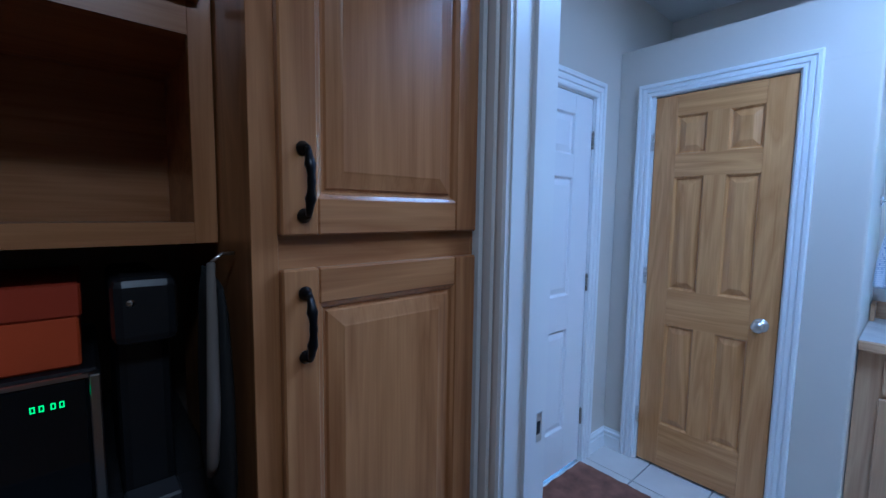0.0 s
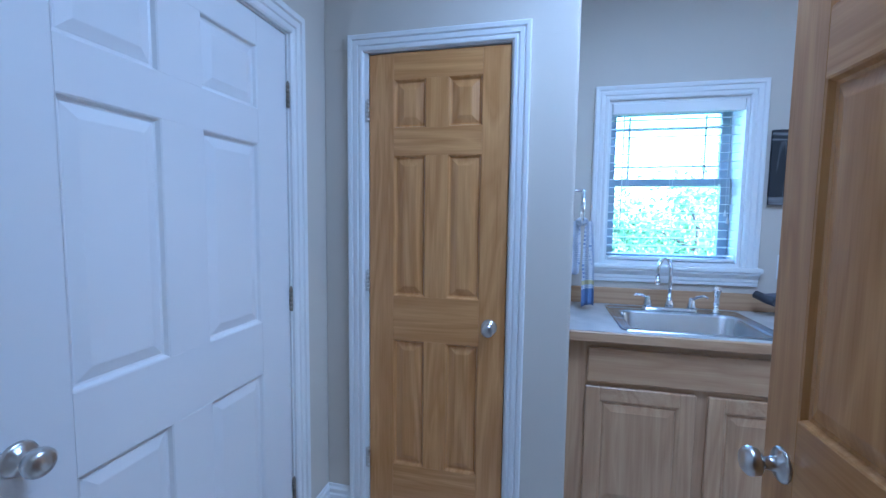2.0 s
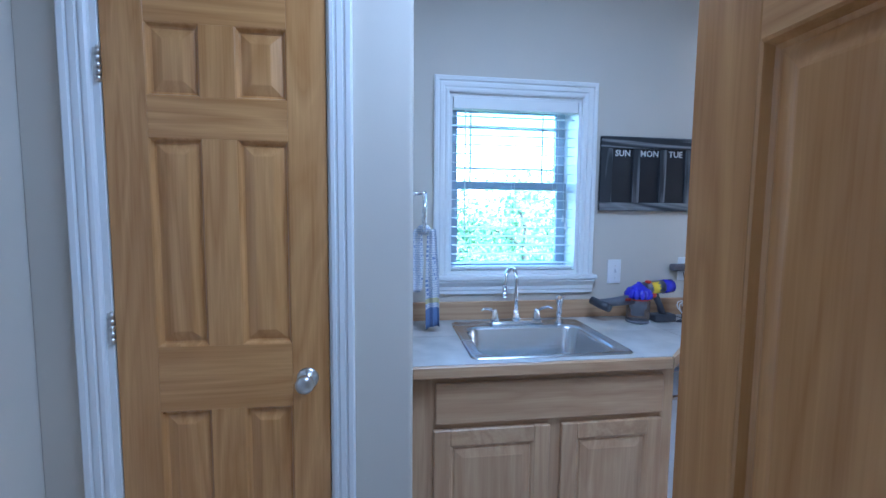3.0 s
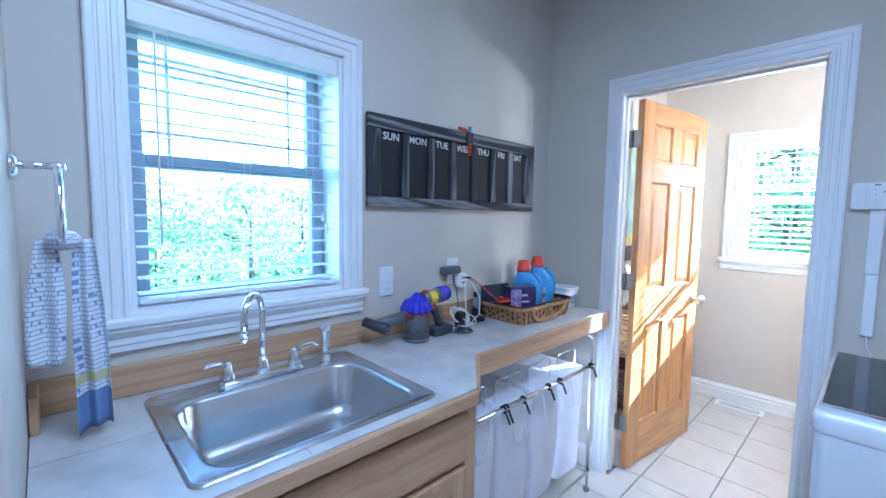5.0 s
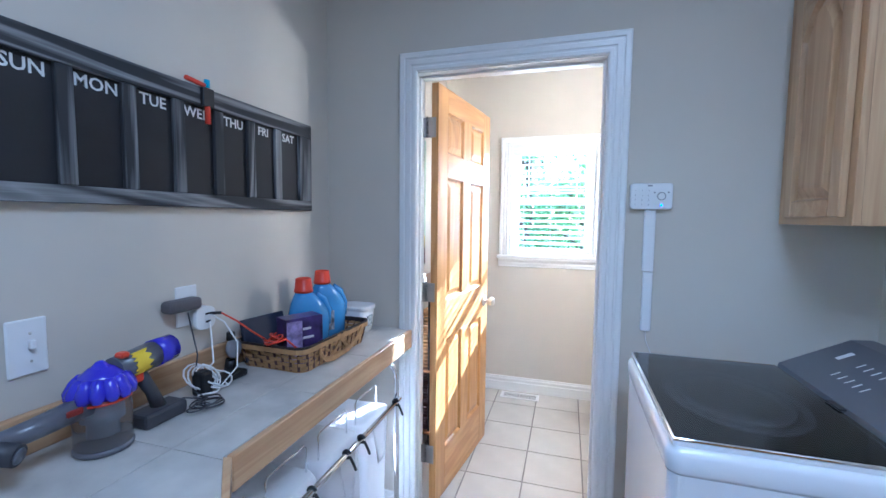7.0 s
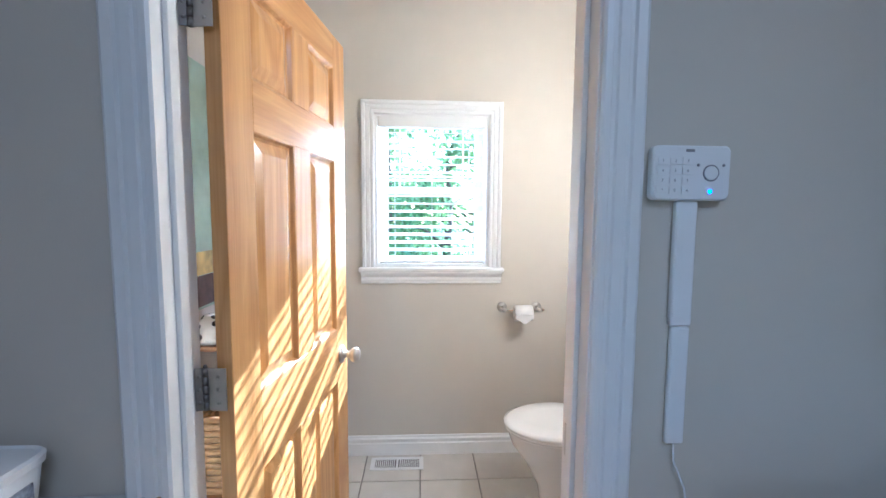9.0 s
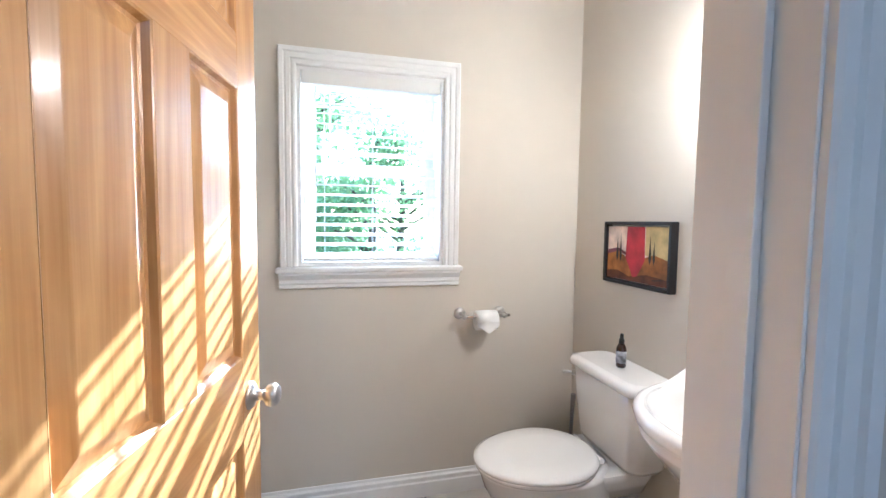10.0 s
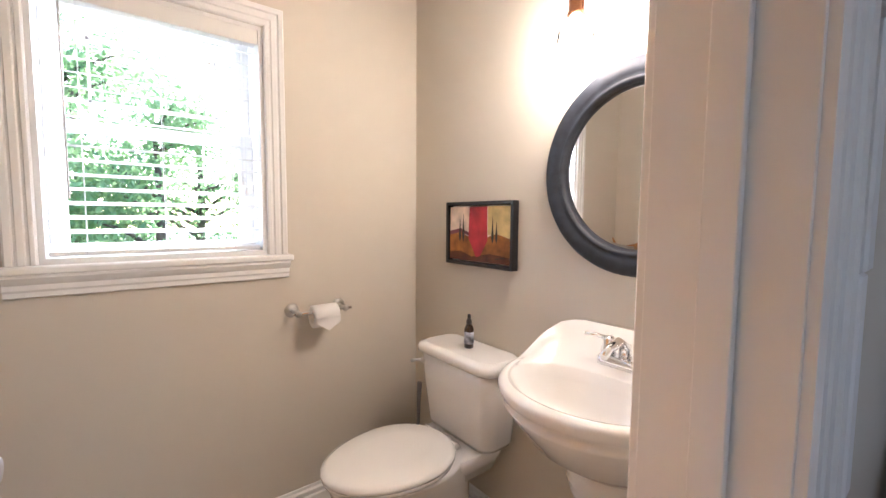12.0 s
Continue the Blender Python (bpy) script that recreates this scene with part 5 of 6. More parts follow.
for k, s in enumerate(stakes):
    p0, p1 = basket_point(s, 0.004), basket_point(s, bh - 0.006)
    nrm = Vector((p0.x, p0.y, 0)).normalized()
    tan = Vector((-nrm.y, nrm.x, 0)) * 0.0042
    bm = bmesh.new()
    loft(bm, [[q - tan - nrm * 0.0016, q + tan - nrm * 0.0016, q + tan + nrm * 0.0010, q - tan + nrm * 0.0010] for q in (p0, p1)], smooth=False)
    part("stake", bm, WICKERD, o, m=brot)
bm = bmesh.new()
for dz, mt in ((0, 0),):
    ring = [basket_point(s_at(cum[-1] * k / 60), bh - 0.004) for k in range(60)]
    sect = [(0.004, -0.009), (0.004, 0.008), (-0.004, 0.008), (-0.004, -0.009)]
    vs = [[bm.verts.new(p + Vector((p.x, p.y, 0)).normalized() * a + Vector((0, 0, b))) for a, b in sect] for p in ring]
    for k in range(60):
        a, b = vs[k], vs[(k + 1) % 60]
        for j in range(4):
            bm.faces.new((a[j], b[j], b[(j + 1) % 4], a[(j + 1) % 4]))
part("rim", bm, material("black_brown_rim", (0.03, 0.022, 0.022), 0.5), o, m=brot)
for sy in (-1, 1):
    bm = bmesh.new()
    pts = [(-bw / 2 - 0.006, sy * 0.06, 0.008), (-bw / 2 - 0.012, sy * 0.02, 0.045), (-bw / 2 - 0.016, -sy * 0.02, 0.086)]
    loft(bm, [[Vector(p) + Vector(d) for d in ((-0.002, -0.010, 0), (0.002, -0.010, 0), (0.002, 0.010, 0), (-0.002, 0.010, 0))] for p in pts], smooth=False)
    part("strap", bm, WICKER, o, m=brot)

bm = bmesh.new()
pts = [(-bw / 2 - 0.020, -0.135, 0.072), (-bw / 2 - 0.026, -0.10, 0.045), (-bw / 2 - 0.024, -0.04, 0.020), (-bw / 2 - 0.022, 0.06, 0.012), (-bw / 2 - 0.022, 0.11, 0.022), (-bw / 2 - 0.022, 0.145, 0.060)]
loft(bm, [[Vector(p) + Vector(d) for d in ((-0.002, 0, -0.009), (0.002, 0, -0.009), (0.002, 0, 0.009), (-0.002, 0, 0.009))] for p in pts], smooth=False)
part("handle", bm, WICKER, o, "pale splint handle folded down", m=brot)
bm = bmesh.new()
ring = [basket_point(s_at(cum[-1] * k / 60), bh - 0.012) for k in range(60)]
vs = [[bm.verts.new(p + Vector((p.x, p.y, 0)).normalized() * a + Vector((0, 0, b))) for a, b in ((0.0075, -0.007), (0.0075, 0.009), (0.0045, 0.009), (0.0045, -0.007))] for p in ring]
for k in range(60):
    for j in range(4):
        bm.faces.new((vs[k][j], vs[(k + 1) % 60][j], vs[(k + 1) % 60][(j + 1) % 4], vs[k][(j + 1) % 4]))
part("outer_rim", bm, WICKER, o, "pale splint outer rim", m=brot)


def jug(x, y, h, yaw, label):
    o = thing("detergent_bottle", label, "detergent bottle", "detergent bottles in the basket", pose(x, y, ZC + 0.008, 0, 0, yaw))
    bm = bmesh.new()
    loops = []
    for z, a, b, dx in ((0, 0.068, 0.036, 0), (0.006, 0.074, 0.042, 0), (0.09, 0.078, 0.045, 0), (0.13, 0.074, 0.044, 0), (0.165, 0.060, 0.040, 0.006), (0.195, 0.040, 0.032, 0.014), (0.21, 0.026, 0.026, 0.018)):
        z = z * h / 0.26
        loops.append([(dx + a * math.copysign(abs(math.cos(t)) ** 0.8, math.cos(t)), b * math.copysign(abs(math.sin(t)) ** 0.8, math.sin(t)), z) for t in [6.2832 * k / 24 for k in range(24)]])
    loft(bm, loops)
    part("body", bm, BLUE, o)
    bm = bmesh.new()
    tube(bm, [(-0.028, 0, 0.195 * h / 0.26), (-0.058, 0, 0.175 * h / 0.26), (-0.078, 0, 0.13 * h / 0.26), (-0.074, 0, 0.08 * h / 0.26)], [0.012, 0.013, 0.012, 0.012], 10)
    part("grip", bm, BLUE, o)
    bm = bmesh.new()
    zt = 0.208 * h / 0.26
    lathe(bm, [(0.031, zt), (0.0345, zt + 0.003), (0.0345, zt + 0.010), (0.0325, zt + 0.012), (0.0280, zt + 0.052), (0.025, zt + 0.054), (0.023, zt + 0.050), (0, zt + 0.050)], Matrix.Translation((0.018, 0, 0)), n=24)
    part("cap", bm, RED, o, "orange-red screw cap")
    bm = bmesh.new()
    loft(bm, [[(0.0785 * math.cos(t) * 0.6, 0.0445 * (1.0 - 0.0 * t) * s0, zz) for t, s0 in ((1.9, 1.02), (1.25, 1.02))] + [(0.0785 * math.cos(t) * 0.6, 0.0445 * 1.03, zz) for t in (1.25, 1.9)] for zz in (0.04, 0.12)], smooth=False)
    part("label", bm, LABELP, o, "printed bottle label")
    return o


jug(3.925, -0.905, 0.268, 52, "blue liquid detergent jug with orange-red cap in the basket")
jug(3.935, -1.045, 0.283, 52, "taller blue detergent jug with orange-red cap in the basket")
o = thing("purple_carton", "purple printed carton standing in the basket", "box")
bm = bmesh.new()
box(bm, -0.066, 0.066, -0.036, 0.036, 0, 0.158, 0.001)
part("carton", bm, PURPLE, o, m=pose(3.860, -0.760, ZC + 0.010, 0, 0, 62))
mcar = pose(3.860, -0.760, ZC + 0.010, 0, 0, 62 + 180)
LILAC = material("lilac_flower_print", (0.30, 0.24, 0.46), 0.35, vary=0.55, vscale=45)
part("printed_panel", B(-0.064, -0.010, -0.0370, -0.0362, 0.006, 0.149), LILAC, o, "lilac flower print", m=mcar)
for i, (a, w, z) in enumerate(((-0.008, 0.030, 0.115), (-0.008, 0.040, 0.085), (0.0, 0.03, 0.03))):
    part("print_bar", B(a, a + w, -0.0372, -0.0362, z, z + 0.008), material("carton_print", (0.6, 0.58, 0.65), 0.5) if i == 0 else bpy.data.materials["carton_print"], o, m=pose(3.860, -0.760, ZC + 0.010, 0, 0, 62 + 180))
tagged(part("black_tablet", B(-0.09, 0.09, -0.007, 0.007, 0, 0.145, 0.004, seg=2), material("dark_navy_case", (0.02, 0.026, 0.05), 0.5), m=pose(3.995, -0.765, ZC + 0.012, 12, 0, 80)), "dark grey flat case leaning in the basket", "tablet case")
o = thing("small_bottle", "blue-capped bottle standing between the detergents", "small bottle")
bm = bmesh.new()
lathe(bm, [(0.018, 0), (0.018, 0.16), (0.010, 0.19), (0, 0.19)], Matrix.Translation((3.985, -0.925, ZC + 0.01)), n=16)
part("body", bm, WHITEP, o)
bm = bmesh.new()
lathe(bm, [(0.012, 0.19), (0.012, 0.235), (0, 0.237)], Matrix.Translation((3.985, -0.925, ZC + 0.01)), n=16)
part("cap", bm, VIOLET, o)
o = thing("plastic_tub", "white plastic tub with a lid behind the basket", "tub")
bm = bmesh.new()
tx, ty = 3.880, -1.205
loft(bm, [rr(tx - 0.055, tx + 0.055, ty - 0.048, ty + 0.048, 0.025, ZC + 0.001), rr(tx - 0.066, tx + 0.066, ty - 0.058, ty + 0.058, 0.030, ZC + 0.105)])
part("body", bm, WHITEP, o)
bm = bmesh.new()
loft(bm, [rr(tx - 0.070, tx + 0.070, ty - 0.062, ty + 0.062, 0.033, ZC + 0.100), rr(tx - 0.071, tx + 0.071, ty - 0.063, ty + 0.063, 0.034, ZC + 0.113), rr(tx - 0.066, tx + 0.066, ty - 0.058, ty + 0.058, 0.030, ZC + 0.118), rr(tx - 0.060, tx + 0.060, ty - 0.052, ty + 0.052, 0.026, ZC + 0.115)], smooth=False)
part("lid", bm, WHITEP, o)
part("label", B(tx - 0.0660, tx - 0.0630, ty - 0.02, ty + 0.03, ZC + 0.03, ZC + 0.075), LABELP, o, "printed tub label")

# laundry sorter
o = thing("laundry_sorter", "chrome-framed rolling laundry sorter parked under the worktop", "laundry sorter")
for yy in (-1.075, -0.105):
    bm = bmesh.new()
    tube(bm, [(3.635, yy, 0.09), (3.635, yy, 0.77)] + arc((3.695, yy, 0.77), 0.06, 180, 90, (1, 0, 0), (0, 0, 1), 7) + arc((3.925, yy, 0.77), 0.06, 90, 0, (1, 0, 0), (0, 0, 1), 7) + [(3.985, yy, 0.09)], 0.0105, 12)
    part("end_frame", bm, CHROME, o)
    bm = bmesh.new()
    tube(bm, [(3.635, yy, 0.105), (3.985, yy, 0.105)], 0.009, 10)
    part("foot_rail", bm, CHROME, o)
for xx in (3.625, 3.985):
    bm = bmesh.new()
    tube(bm, [(xx, -1.085, 0.68), (xx, -0.095, 0.68)], 0.0095, 12)
    part("side_bar", bm, CHROME, o)
    bm = bmesh.new()
    tube(bm, [(xx, -1.075, 0.12), (xx, -0.105, 0.12)], 0.0085, 12)
    part("low_bar", bm, CHROME, o)
for xx, yy in ((3.635, -1.075), (3.985, -1.075), (3.635, -0.105), (3.985, -0.105)):
    bm = bmesh.new()
    lathe(bm, [(0, -0.008), (0.014, -0.008), (0.016, -0.005), (0.016, 0.005), (0.014, 0.008), (0, 0.008)], pose(xx, yy, 0.0165, 90, 0, 0), n=16)
    tube(bm, [(xx, yy, 0.024), (xx, yy, 0.092)], 0.006, 8)
    part("castor", bm, GREY, o)


def bag(y0, y1, seed, lab):
    b = thing("laundry_bag", lab, "laundry bag", "bags on the laundry sorter")
    rnd = random.Random(seed)
    bm = bmesh.new()
    loops = []
    for z in [0.665, 0.64, 0.58, 0.50, 0.42, 0.34, 0.26, 0.18, 0.145]:
        t = (0.665 - z) / 0.52
        bulge = 0.012 * math.sin(t * 3.0)
        g0 = 0.010 * t
        pts = rr(3.660 - bulge + g0, 3.955 + bulge, y0 + 0.006 - bulge * 0.3 + g0, y1 - 0.006 + bulge * 0.3 - g0, 0.03, z, 5)
        loops.append([(x + 0.006 * math.sin(13 * y + 9 * z + seed), y + 0.006 * math.sin(17 * x + 11 * z + seed * 2), zz - 0.012 * math.sin(14 * y + seed) * (1 - t)) for x, y, zz in pts])
    loops.insert(0, rr(3.675, 3.94, y0 + 0.018, y1 - 0.018, 0.03, 0.672, 5))
    loft(bm, loops)
    part("sack", bm, CLOTHW, b)
    bm = bmesh.new()
    ym = (y0 + y1) / 2
    w = 0.085
    tube(bm, [(3.70, ym - w, 0.665), (3.70, ym - w, 0.745), (3.70, ym - w + 0.01, 0.755), (3.70, ym + w - 0.01, 0.755), (3.70, ym + w, 0.745), (3.70, ym + w, 0.665)], 0.0032, 8)
    part("wire_handle", bm, CHROME, b)
    bm = bmesh.new()
    tube(bm, [(3.648, ym - 0.05, 0.655), (3.640, ym - 0.045, 0.60), (3.640, ym - 0.02, 0.50), (3.640, ym + 0.02, 0.50), (3.640, ym + 0.045, 0.60), (3.648, ym + 0.05, 0.655)], 0.003, 6)
    part("cord_loop", bm, CLOTHW, b)
    return b


for i in range(4):
    y1 = -0.125 - i * 0.233
    bag(y1 - 0.226, y1, 3 + i * 7, "white cloth laundry bag hanging in the chrome sorter")
for i, yy in enumerate((-0.345, -0.365, -0.475, -0.66, -0.755, -1.045)):
    bm = bmesh.new()
    tube(bm, arc((3.625, yy, 0.680), 0.0125, 20, 330, (-1, 0, 0), (0, 0, 1), 12) + [(3.607, yy - 0.004, 0.655), (3.600, yy - 0.012, 0.626)], 0.0045, 7)
    tagged(part("hook_clip", bm, BLACK), "black plastic hook clip on the sorter bar", "hook", "clips on the sorter bar")

# ---- laundry: washer side ----
o = thing("washing_machine", "white top-loading washer with a black glass lid", "washing machine")
wx0, wx1, wy0, wy1 = 2.06, 2.772, -1.125, -0.497
bm = bmesh.new()
loft(bm, [rr(wx0, wx1 - 0.01, wy0, wy1, 0.03, 0.02), rr(wx0, wx1 - 0.006, wy0, wy1, 0.03, 0.89)], smooth=False)
part("cabinet", bm, ENAMEL, o)
bm = bmesh.new()
loft(bm, [rr(wx0, wx1 - 0.004, wy0, wy1, 0.03, 0.8825), rr(wx0, wx1, wy0 - 0.002, wy1 + 0.002, 0.03, 0.89), rr(wx0, wx1, wy0 - 0.002, wy1 + 0.002, 0.03, 0.924), rr(wx0, wx1 - 0.006, wy0 + 0.004, wy1 - 0.004, 0.028, 0.937), rr(wx0, wx1 - 0.016, wy0 + 0.014, wy1 - 0.014, 0.02, 0.9405)])
part("top_deck", bm, ENAMEL, o)
lx0, lx1, ly0, ly1 = 2.335, wx1 - 0.012, wy0 + 0.012, wy1 - 0.012
bm = bmesh.new()
for x0, x1, y0, y1 in ((lx0, lx1, ly0, ly0 + 0.006), (lx0, lx1, ly1 - 0.006, ly1), (lx1 - 0.006, lx1, ly0 + 0.006, ly1 - 0.006)):
    box(bm, x0, x1, y0, y1, 0.9515, 0.958, 0.0015)
part("lid_rim", bm, CHROME, o)
bm = bmesh.new()
for x0, x1, y0, y1 in ((lx0, lx1, ly0, ly0 + 0.005), (lx0, lx1, ly1 - 0.005, ly1), (lx1 - 0.005, lx1, ly0 + 0.005, ly1 - 0.005)):
    box(bm, x0, x1, y0, y1, 0.9408, 0.9512)
part("lid_side", bm, ENAMEL, o)
bm = bmesh.new()
box(bm, lx0, lx1 - 0.0065, ly0 + 0.0065, ly1 - 0.0065, 0.9407, 0.942)
part("tub_cover", bm, GLASSD, o)
for k, (ra, rb) in enumerate(((0.205, 0.180), (0.165, 0.130))):
    bm = bmesh.new()
    lathe(bm, [(ra, 0.9421), (ra - 0.004, 0.948), (rb + 0.004, 0.948), (rb, 0.9421)], Matrix.Translation((2.555, -0.81, 0)), n=48, sx=0.80)
    part("tub_ring", bm, GREY, o, "grey tub ring under the glass")
SMOKE = material("smoked_lid_glass", (0.13, 0.135, 0.15), 0.03, trans=1.0, ior=1.45, coat=0.3)
g = part("lid_glass", B(lx0, lx1 - 0.0065, ly0 + 0.0065, ly1 - 0.0065, 0.952, 0.9575, 0.001), SMOKE, o, "dark smoked glass lid")
g.visible_shadow = False
bm = bmesh.new()
prof = [(2.328, 0.9408), (2.322, 0.964), (2.14, 1.055), (2.085, 1.058), (2.075, 0.9408)]
loft(bm, [[(x, y, z) for x, z in prof] for y in (wy0 + 0.004, wy1 - 0.004)], smooth=False)
part("console", bm, material("silver_grey_console", (0.15, 0.155, 0.18), 0.35, metal=0.3), o, "silver-grey sloping control console")
nrm = Vector((0.443, 0, 0.897)).normalized()
mc = nrm.to_track_quat("Z", "Y").to_matrix().to_4x4()
bm = bmesh.new()
lathe(bm, [(0.036, 0), (0.036, 0.006), (0.030, 0.010), (0.028, 0.026), (0.024, 0.030), (0, 0.031)], Matrix.Translation((2.215, -0.76, 1.018)) @ mc, n=30)
part("dial", bm, CHROME, o, "chrome cycle dial")
for i in range(5):
    for j in range(2):
        bm = bmesh.new()
        box(bm, -0.002, 0.002, -0.012, 0.012, 0, 0.0006)
        part("print_bar", bm, WHITEP, o, m=Matrix.Translation((2.26 - 0.055 * j, -0.95 + 0.030 * i, 0.9962 + 0.0272 * j)) @ mc)
part("badge", B(-0.009, 0.009, -0.022, 0.022, 0, 0.001), WHITEP, o, m=Matrix.Translation((2.20, -1.03, 1.0262)) @ mc)
part("latch", B(2.324, 2.342, -0.83, -0.77, 0.9578, 0.963, 0.002), BLACK, o)

o = thing("alarm_keypad", "white wall alarm keypad with number keys and a blue light", "keypad")
kx0, kx1, kz0, kz1 = 2.620, 2.765, 1.457, 1.555
mk = pose(kx0, YS + 0.003, kz0, 90, 0, 0)
bm = bmesh.new()
loft(bm, [[(x, YS + h, z) for x, z, _ in rr(kx0 + i, kx1 - i, kz0 + i, kz1 - i, 0.012, 0)] for h, i in ((0.001, 0.003), (0.006, 0.0), (0.020, 0.0), (0.024, 0.003))], smooth=False)
part("body", bm, WHITEP, o)
for r in range(4):
    for c in range(3):
        x = kx1 - 0.017 - 0.023 * c
        z = kz1 - 0.028 - 0.0175 * r
        bm = bmesh.new()
        box(bm, x - 0.0095, x + 0.0095, YS + 0.0242, YS + 0.0262, z - 0.0065, z + 0.0065)
        k = part("key", bm, WHITEP, o)
        text_part("key_number", "123456789*0#"[r * 3 + c], 0.0080, GREY, k, pose(x, YS + 0.0264, z, 90, 0, 180), thick=0.0001)
bm = bmesh.new()
lathe(bm, [(0.0150, 0), (0.0150, 0.0012), (0.0128, 0.0012), (0.0128, 0)], pose(kx0 + 0.038, YS + 0.0241, (kz0 + kz1) / 2, -90, 0, 0), n=26)
part("dial_ring", bm, GREY, o)
bm = bmesh.new()
lathe(bm, [(0.0125, 0), (0.0125, 0.0018), (0.011, 0.002), (0, 0.002)], pose(kx0 + 0.038, YS + 0.0241, (kz0 + kz1) / 2, -90, 0, 0), n=22)
part("dial_button", bm, WHITEP, o)
bm = bmesh.new()
lathe(bm, [(0.0034, 0), (0.0034, 0.001), (0, 0.001)], pose(kx0 + 0.038, YS + 0.0241, kz0 + 0.016, -90, 0, 0), n=14)
part("status_light", bm, LED, o, "lit blue status light")
for dx in (0.015, 0.062):
    bm = bmesh.new()
    lathe(bm, [(0.0028, 0), (0.0028, 0.001), (0, 0.001)], pose(kx0 + dx, YS + 0.0241, kz0 + 0.063, -90, 0, 0), n=12)
    part("side_button", bm, GREY, o)
part("badge", B(kx0 + 0.070, kx0 + 0.086, YS + 0.0241, YS + 0.0244, kz1 - 0.012, kz1 - 0.007), GREY, o)
o = thing("cable_cover", "white cable cover running down the wall below the keypad", "cable cover")
part("upper_length", B(2.672, 2.712, YS + 0.001, YS + 0.016, 1.222, 1.4565, 0.003), WHITEP, o)
part("lower_length", B(2.672, 2.708, YS + 0.001, YS + 0.013, 0.99, 1.220, 0.003), WHITEP, o)
bm = bmesh.new()
tube(bm, [(2.690, YS + 0.008, 0.995), (2.688, YS + 0.009, 0.955), (2.665, YS + 0.012, 0.90), (2.65, YS + 0.012, 0.80), (2.65, YS + 0.012, 0.50)], 0.002, 6)
part("cord", bm, WHITEP, o)

o = thing("upper_cabinet", "light oak wall cupboard with an arched raised-panel door above the washer", "cabinet")
ux, uy0, uy1, uz0, uz1 = 2.278, YS + 0.002, -0.900, 1.408, 2.17
bm = bmesh.new()
box(bm, 1.972, ux - 0.019, uy0, uy0 + 0.015, uz0, uz1)
box(bm, 1.972, ux - 0.019, uy1 - 0.015, uy1, uz0, uz1)
box(bm, 1.972, 1.985, uy0 + 0.015, uy1 - 0.015, uz0, uz1)
box(bm, 1.985, ux - 0.019, uy0 + 0.015, uy1 - 0.015, uz0 + 0.012, uz0 + 0.026)
box(bm, 1.985, ux - 0.019, uy0 + 0.015, uy1 - 0.015, uz1 - 0.02, uz1)
part("carcass", bm, CABV, o)
bm = bmesh.new()
box(bm, ux - 0.019, ux, uy0, uy0 + 0.04, uz0, uz1, 0.001)
box(bm, ux - 0.019, ux, uy1 - 0.04, uy1, uz0, uz1, 0.001)
box(bm, ux - 0.019, ux - 0.0003, uy0 + 0.04, uy1 - 0.04, uz0, uz0 + 0.04, mi=1)
box(bm, ux - 0.019, ux - 0.0003, uy0 + 0.04, uy1 - 0.04, uz1 - 0.04, uz1, mi=1)
part("face_frame", bm, [CABV, CABY], o)
cab_door("door", o, 0.303, 0.70, pose(ux + 0.0195, -1.229, uz0 + 0.023, 0, 0, 90), [CABV, CABY], arch=0.10, fr=0.05)

o = thing("door_mat", "brown textured mat lying at the white door", "mat")
bm = bmesh.new()
rnd = random.Random(9)
pts = []
for x0, y0, x1, y1, n in ((2.42, 1.58, 3.115, 1.58, 30), (3.115, 1.58, 3.115, 1.97, 18), (3.115, 1.97, 2.42, 1.97, 30), (2.42, 1.97, 2.42, 1.58, 18)):
    for k in range(n):
        pts.append((x0 + (x1 - x0) * k / n + rnd.uniform(-0.004, 0.004), y0 + (y1 - y0) * k / n + rnd.uniform(-0.004, 0.004)))
slab(bm, pts, 0.001, 0.010)
part("mat_body", bm, RUG, o)

# ---- washroom ----
TY = -2.43
o = thing("toilet", "white two-piece toilet with its lid closed", "toilet")
bm = bmesh.new()


def egg(x0, x1, hw, z, n=36, sq=1.0):
    pts = []
    L = x1 - x0
    for k in range(n):
        t = 2 * math.pi * k / n
        cx = math.cos(t)
        x = x0 + L * (0.42 + (0.58 * cx if cx > 0 else 0.42 * cx))
        pts.append((x, TY + hw * math.copysign(abs(math.sin(t)) ** sq, math.sin(t)), z))
    return pts


loft(bm, [egg(2.16, 2.60, 0.125, 0.0, sq=0.8), egg(2.17, 2.60, 0.118, 0.03, sq=0.8), egg(2.19, 2.62, 0.105, 0.14), egg(2.20, 2.68, 0.125, 0.25), egg(2.22, 2.745, 0.165, 0.34), egg(2.25, 2.765, 0.180, 0.400), egg(2.26, 2.768, 0.182, 0.414), egg(2.30, 2.74, 0.155, 0.416)])
part("bowl", bm, CERAMIC, o)
bm = bmesh.new()
loft(bm, [rr(2.13, 2.36, TY - 0.12, TY + 0.12, 0.04, 0.31), rr(2.12, 2.37, TY - 0.15, TY + 0.15, 0.04, 0.385), rr(2.12, 2.37, TY - 0.15, TY + 0.15, 0.04, 0.413)])
part("tank_shelf", bm, CERAMIC, o)
bm = bmesh.new()
loft(bm, [egg(2.315, 2.775, 0.186, 0.4175), egg(2.310, 2.780, 0.190, 0.422), egg(2.310, 2.780, 0.190, 0.429), egg(2.315, 2.775, 0.187, 0.4325)])
part("seat", bm, CERAMIC, o)
bm = bmesh.new()
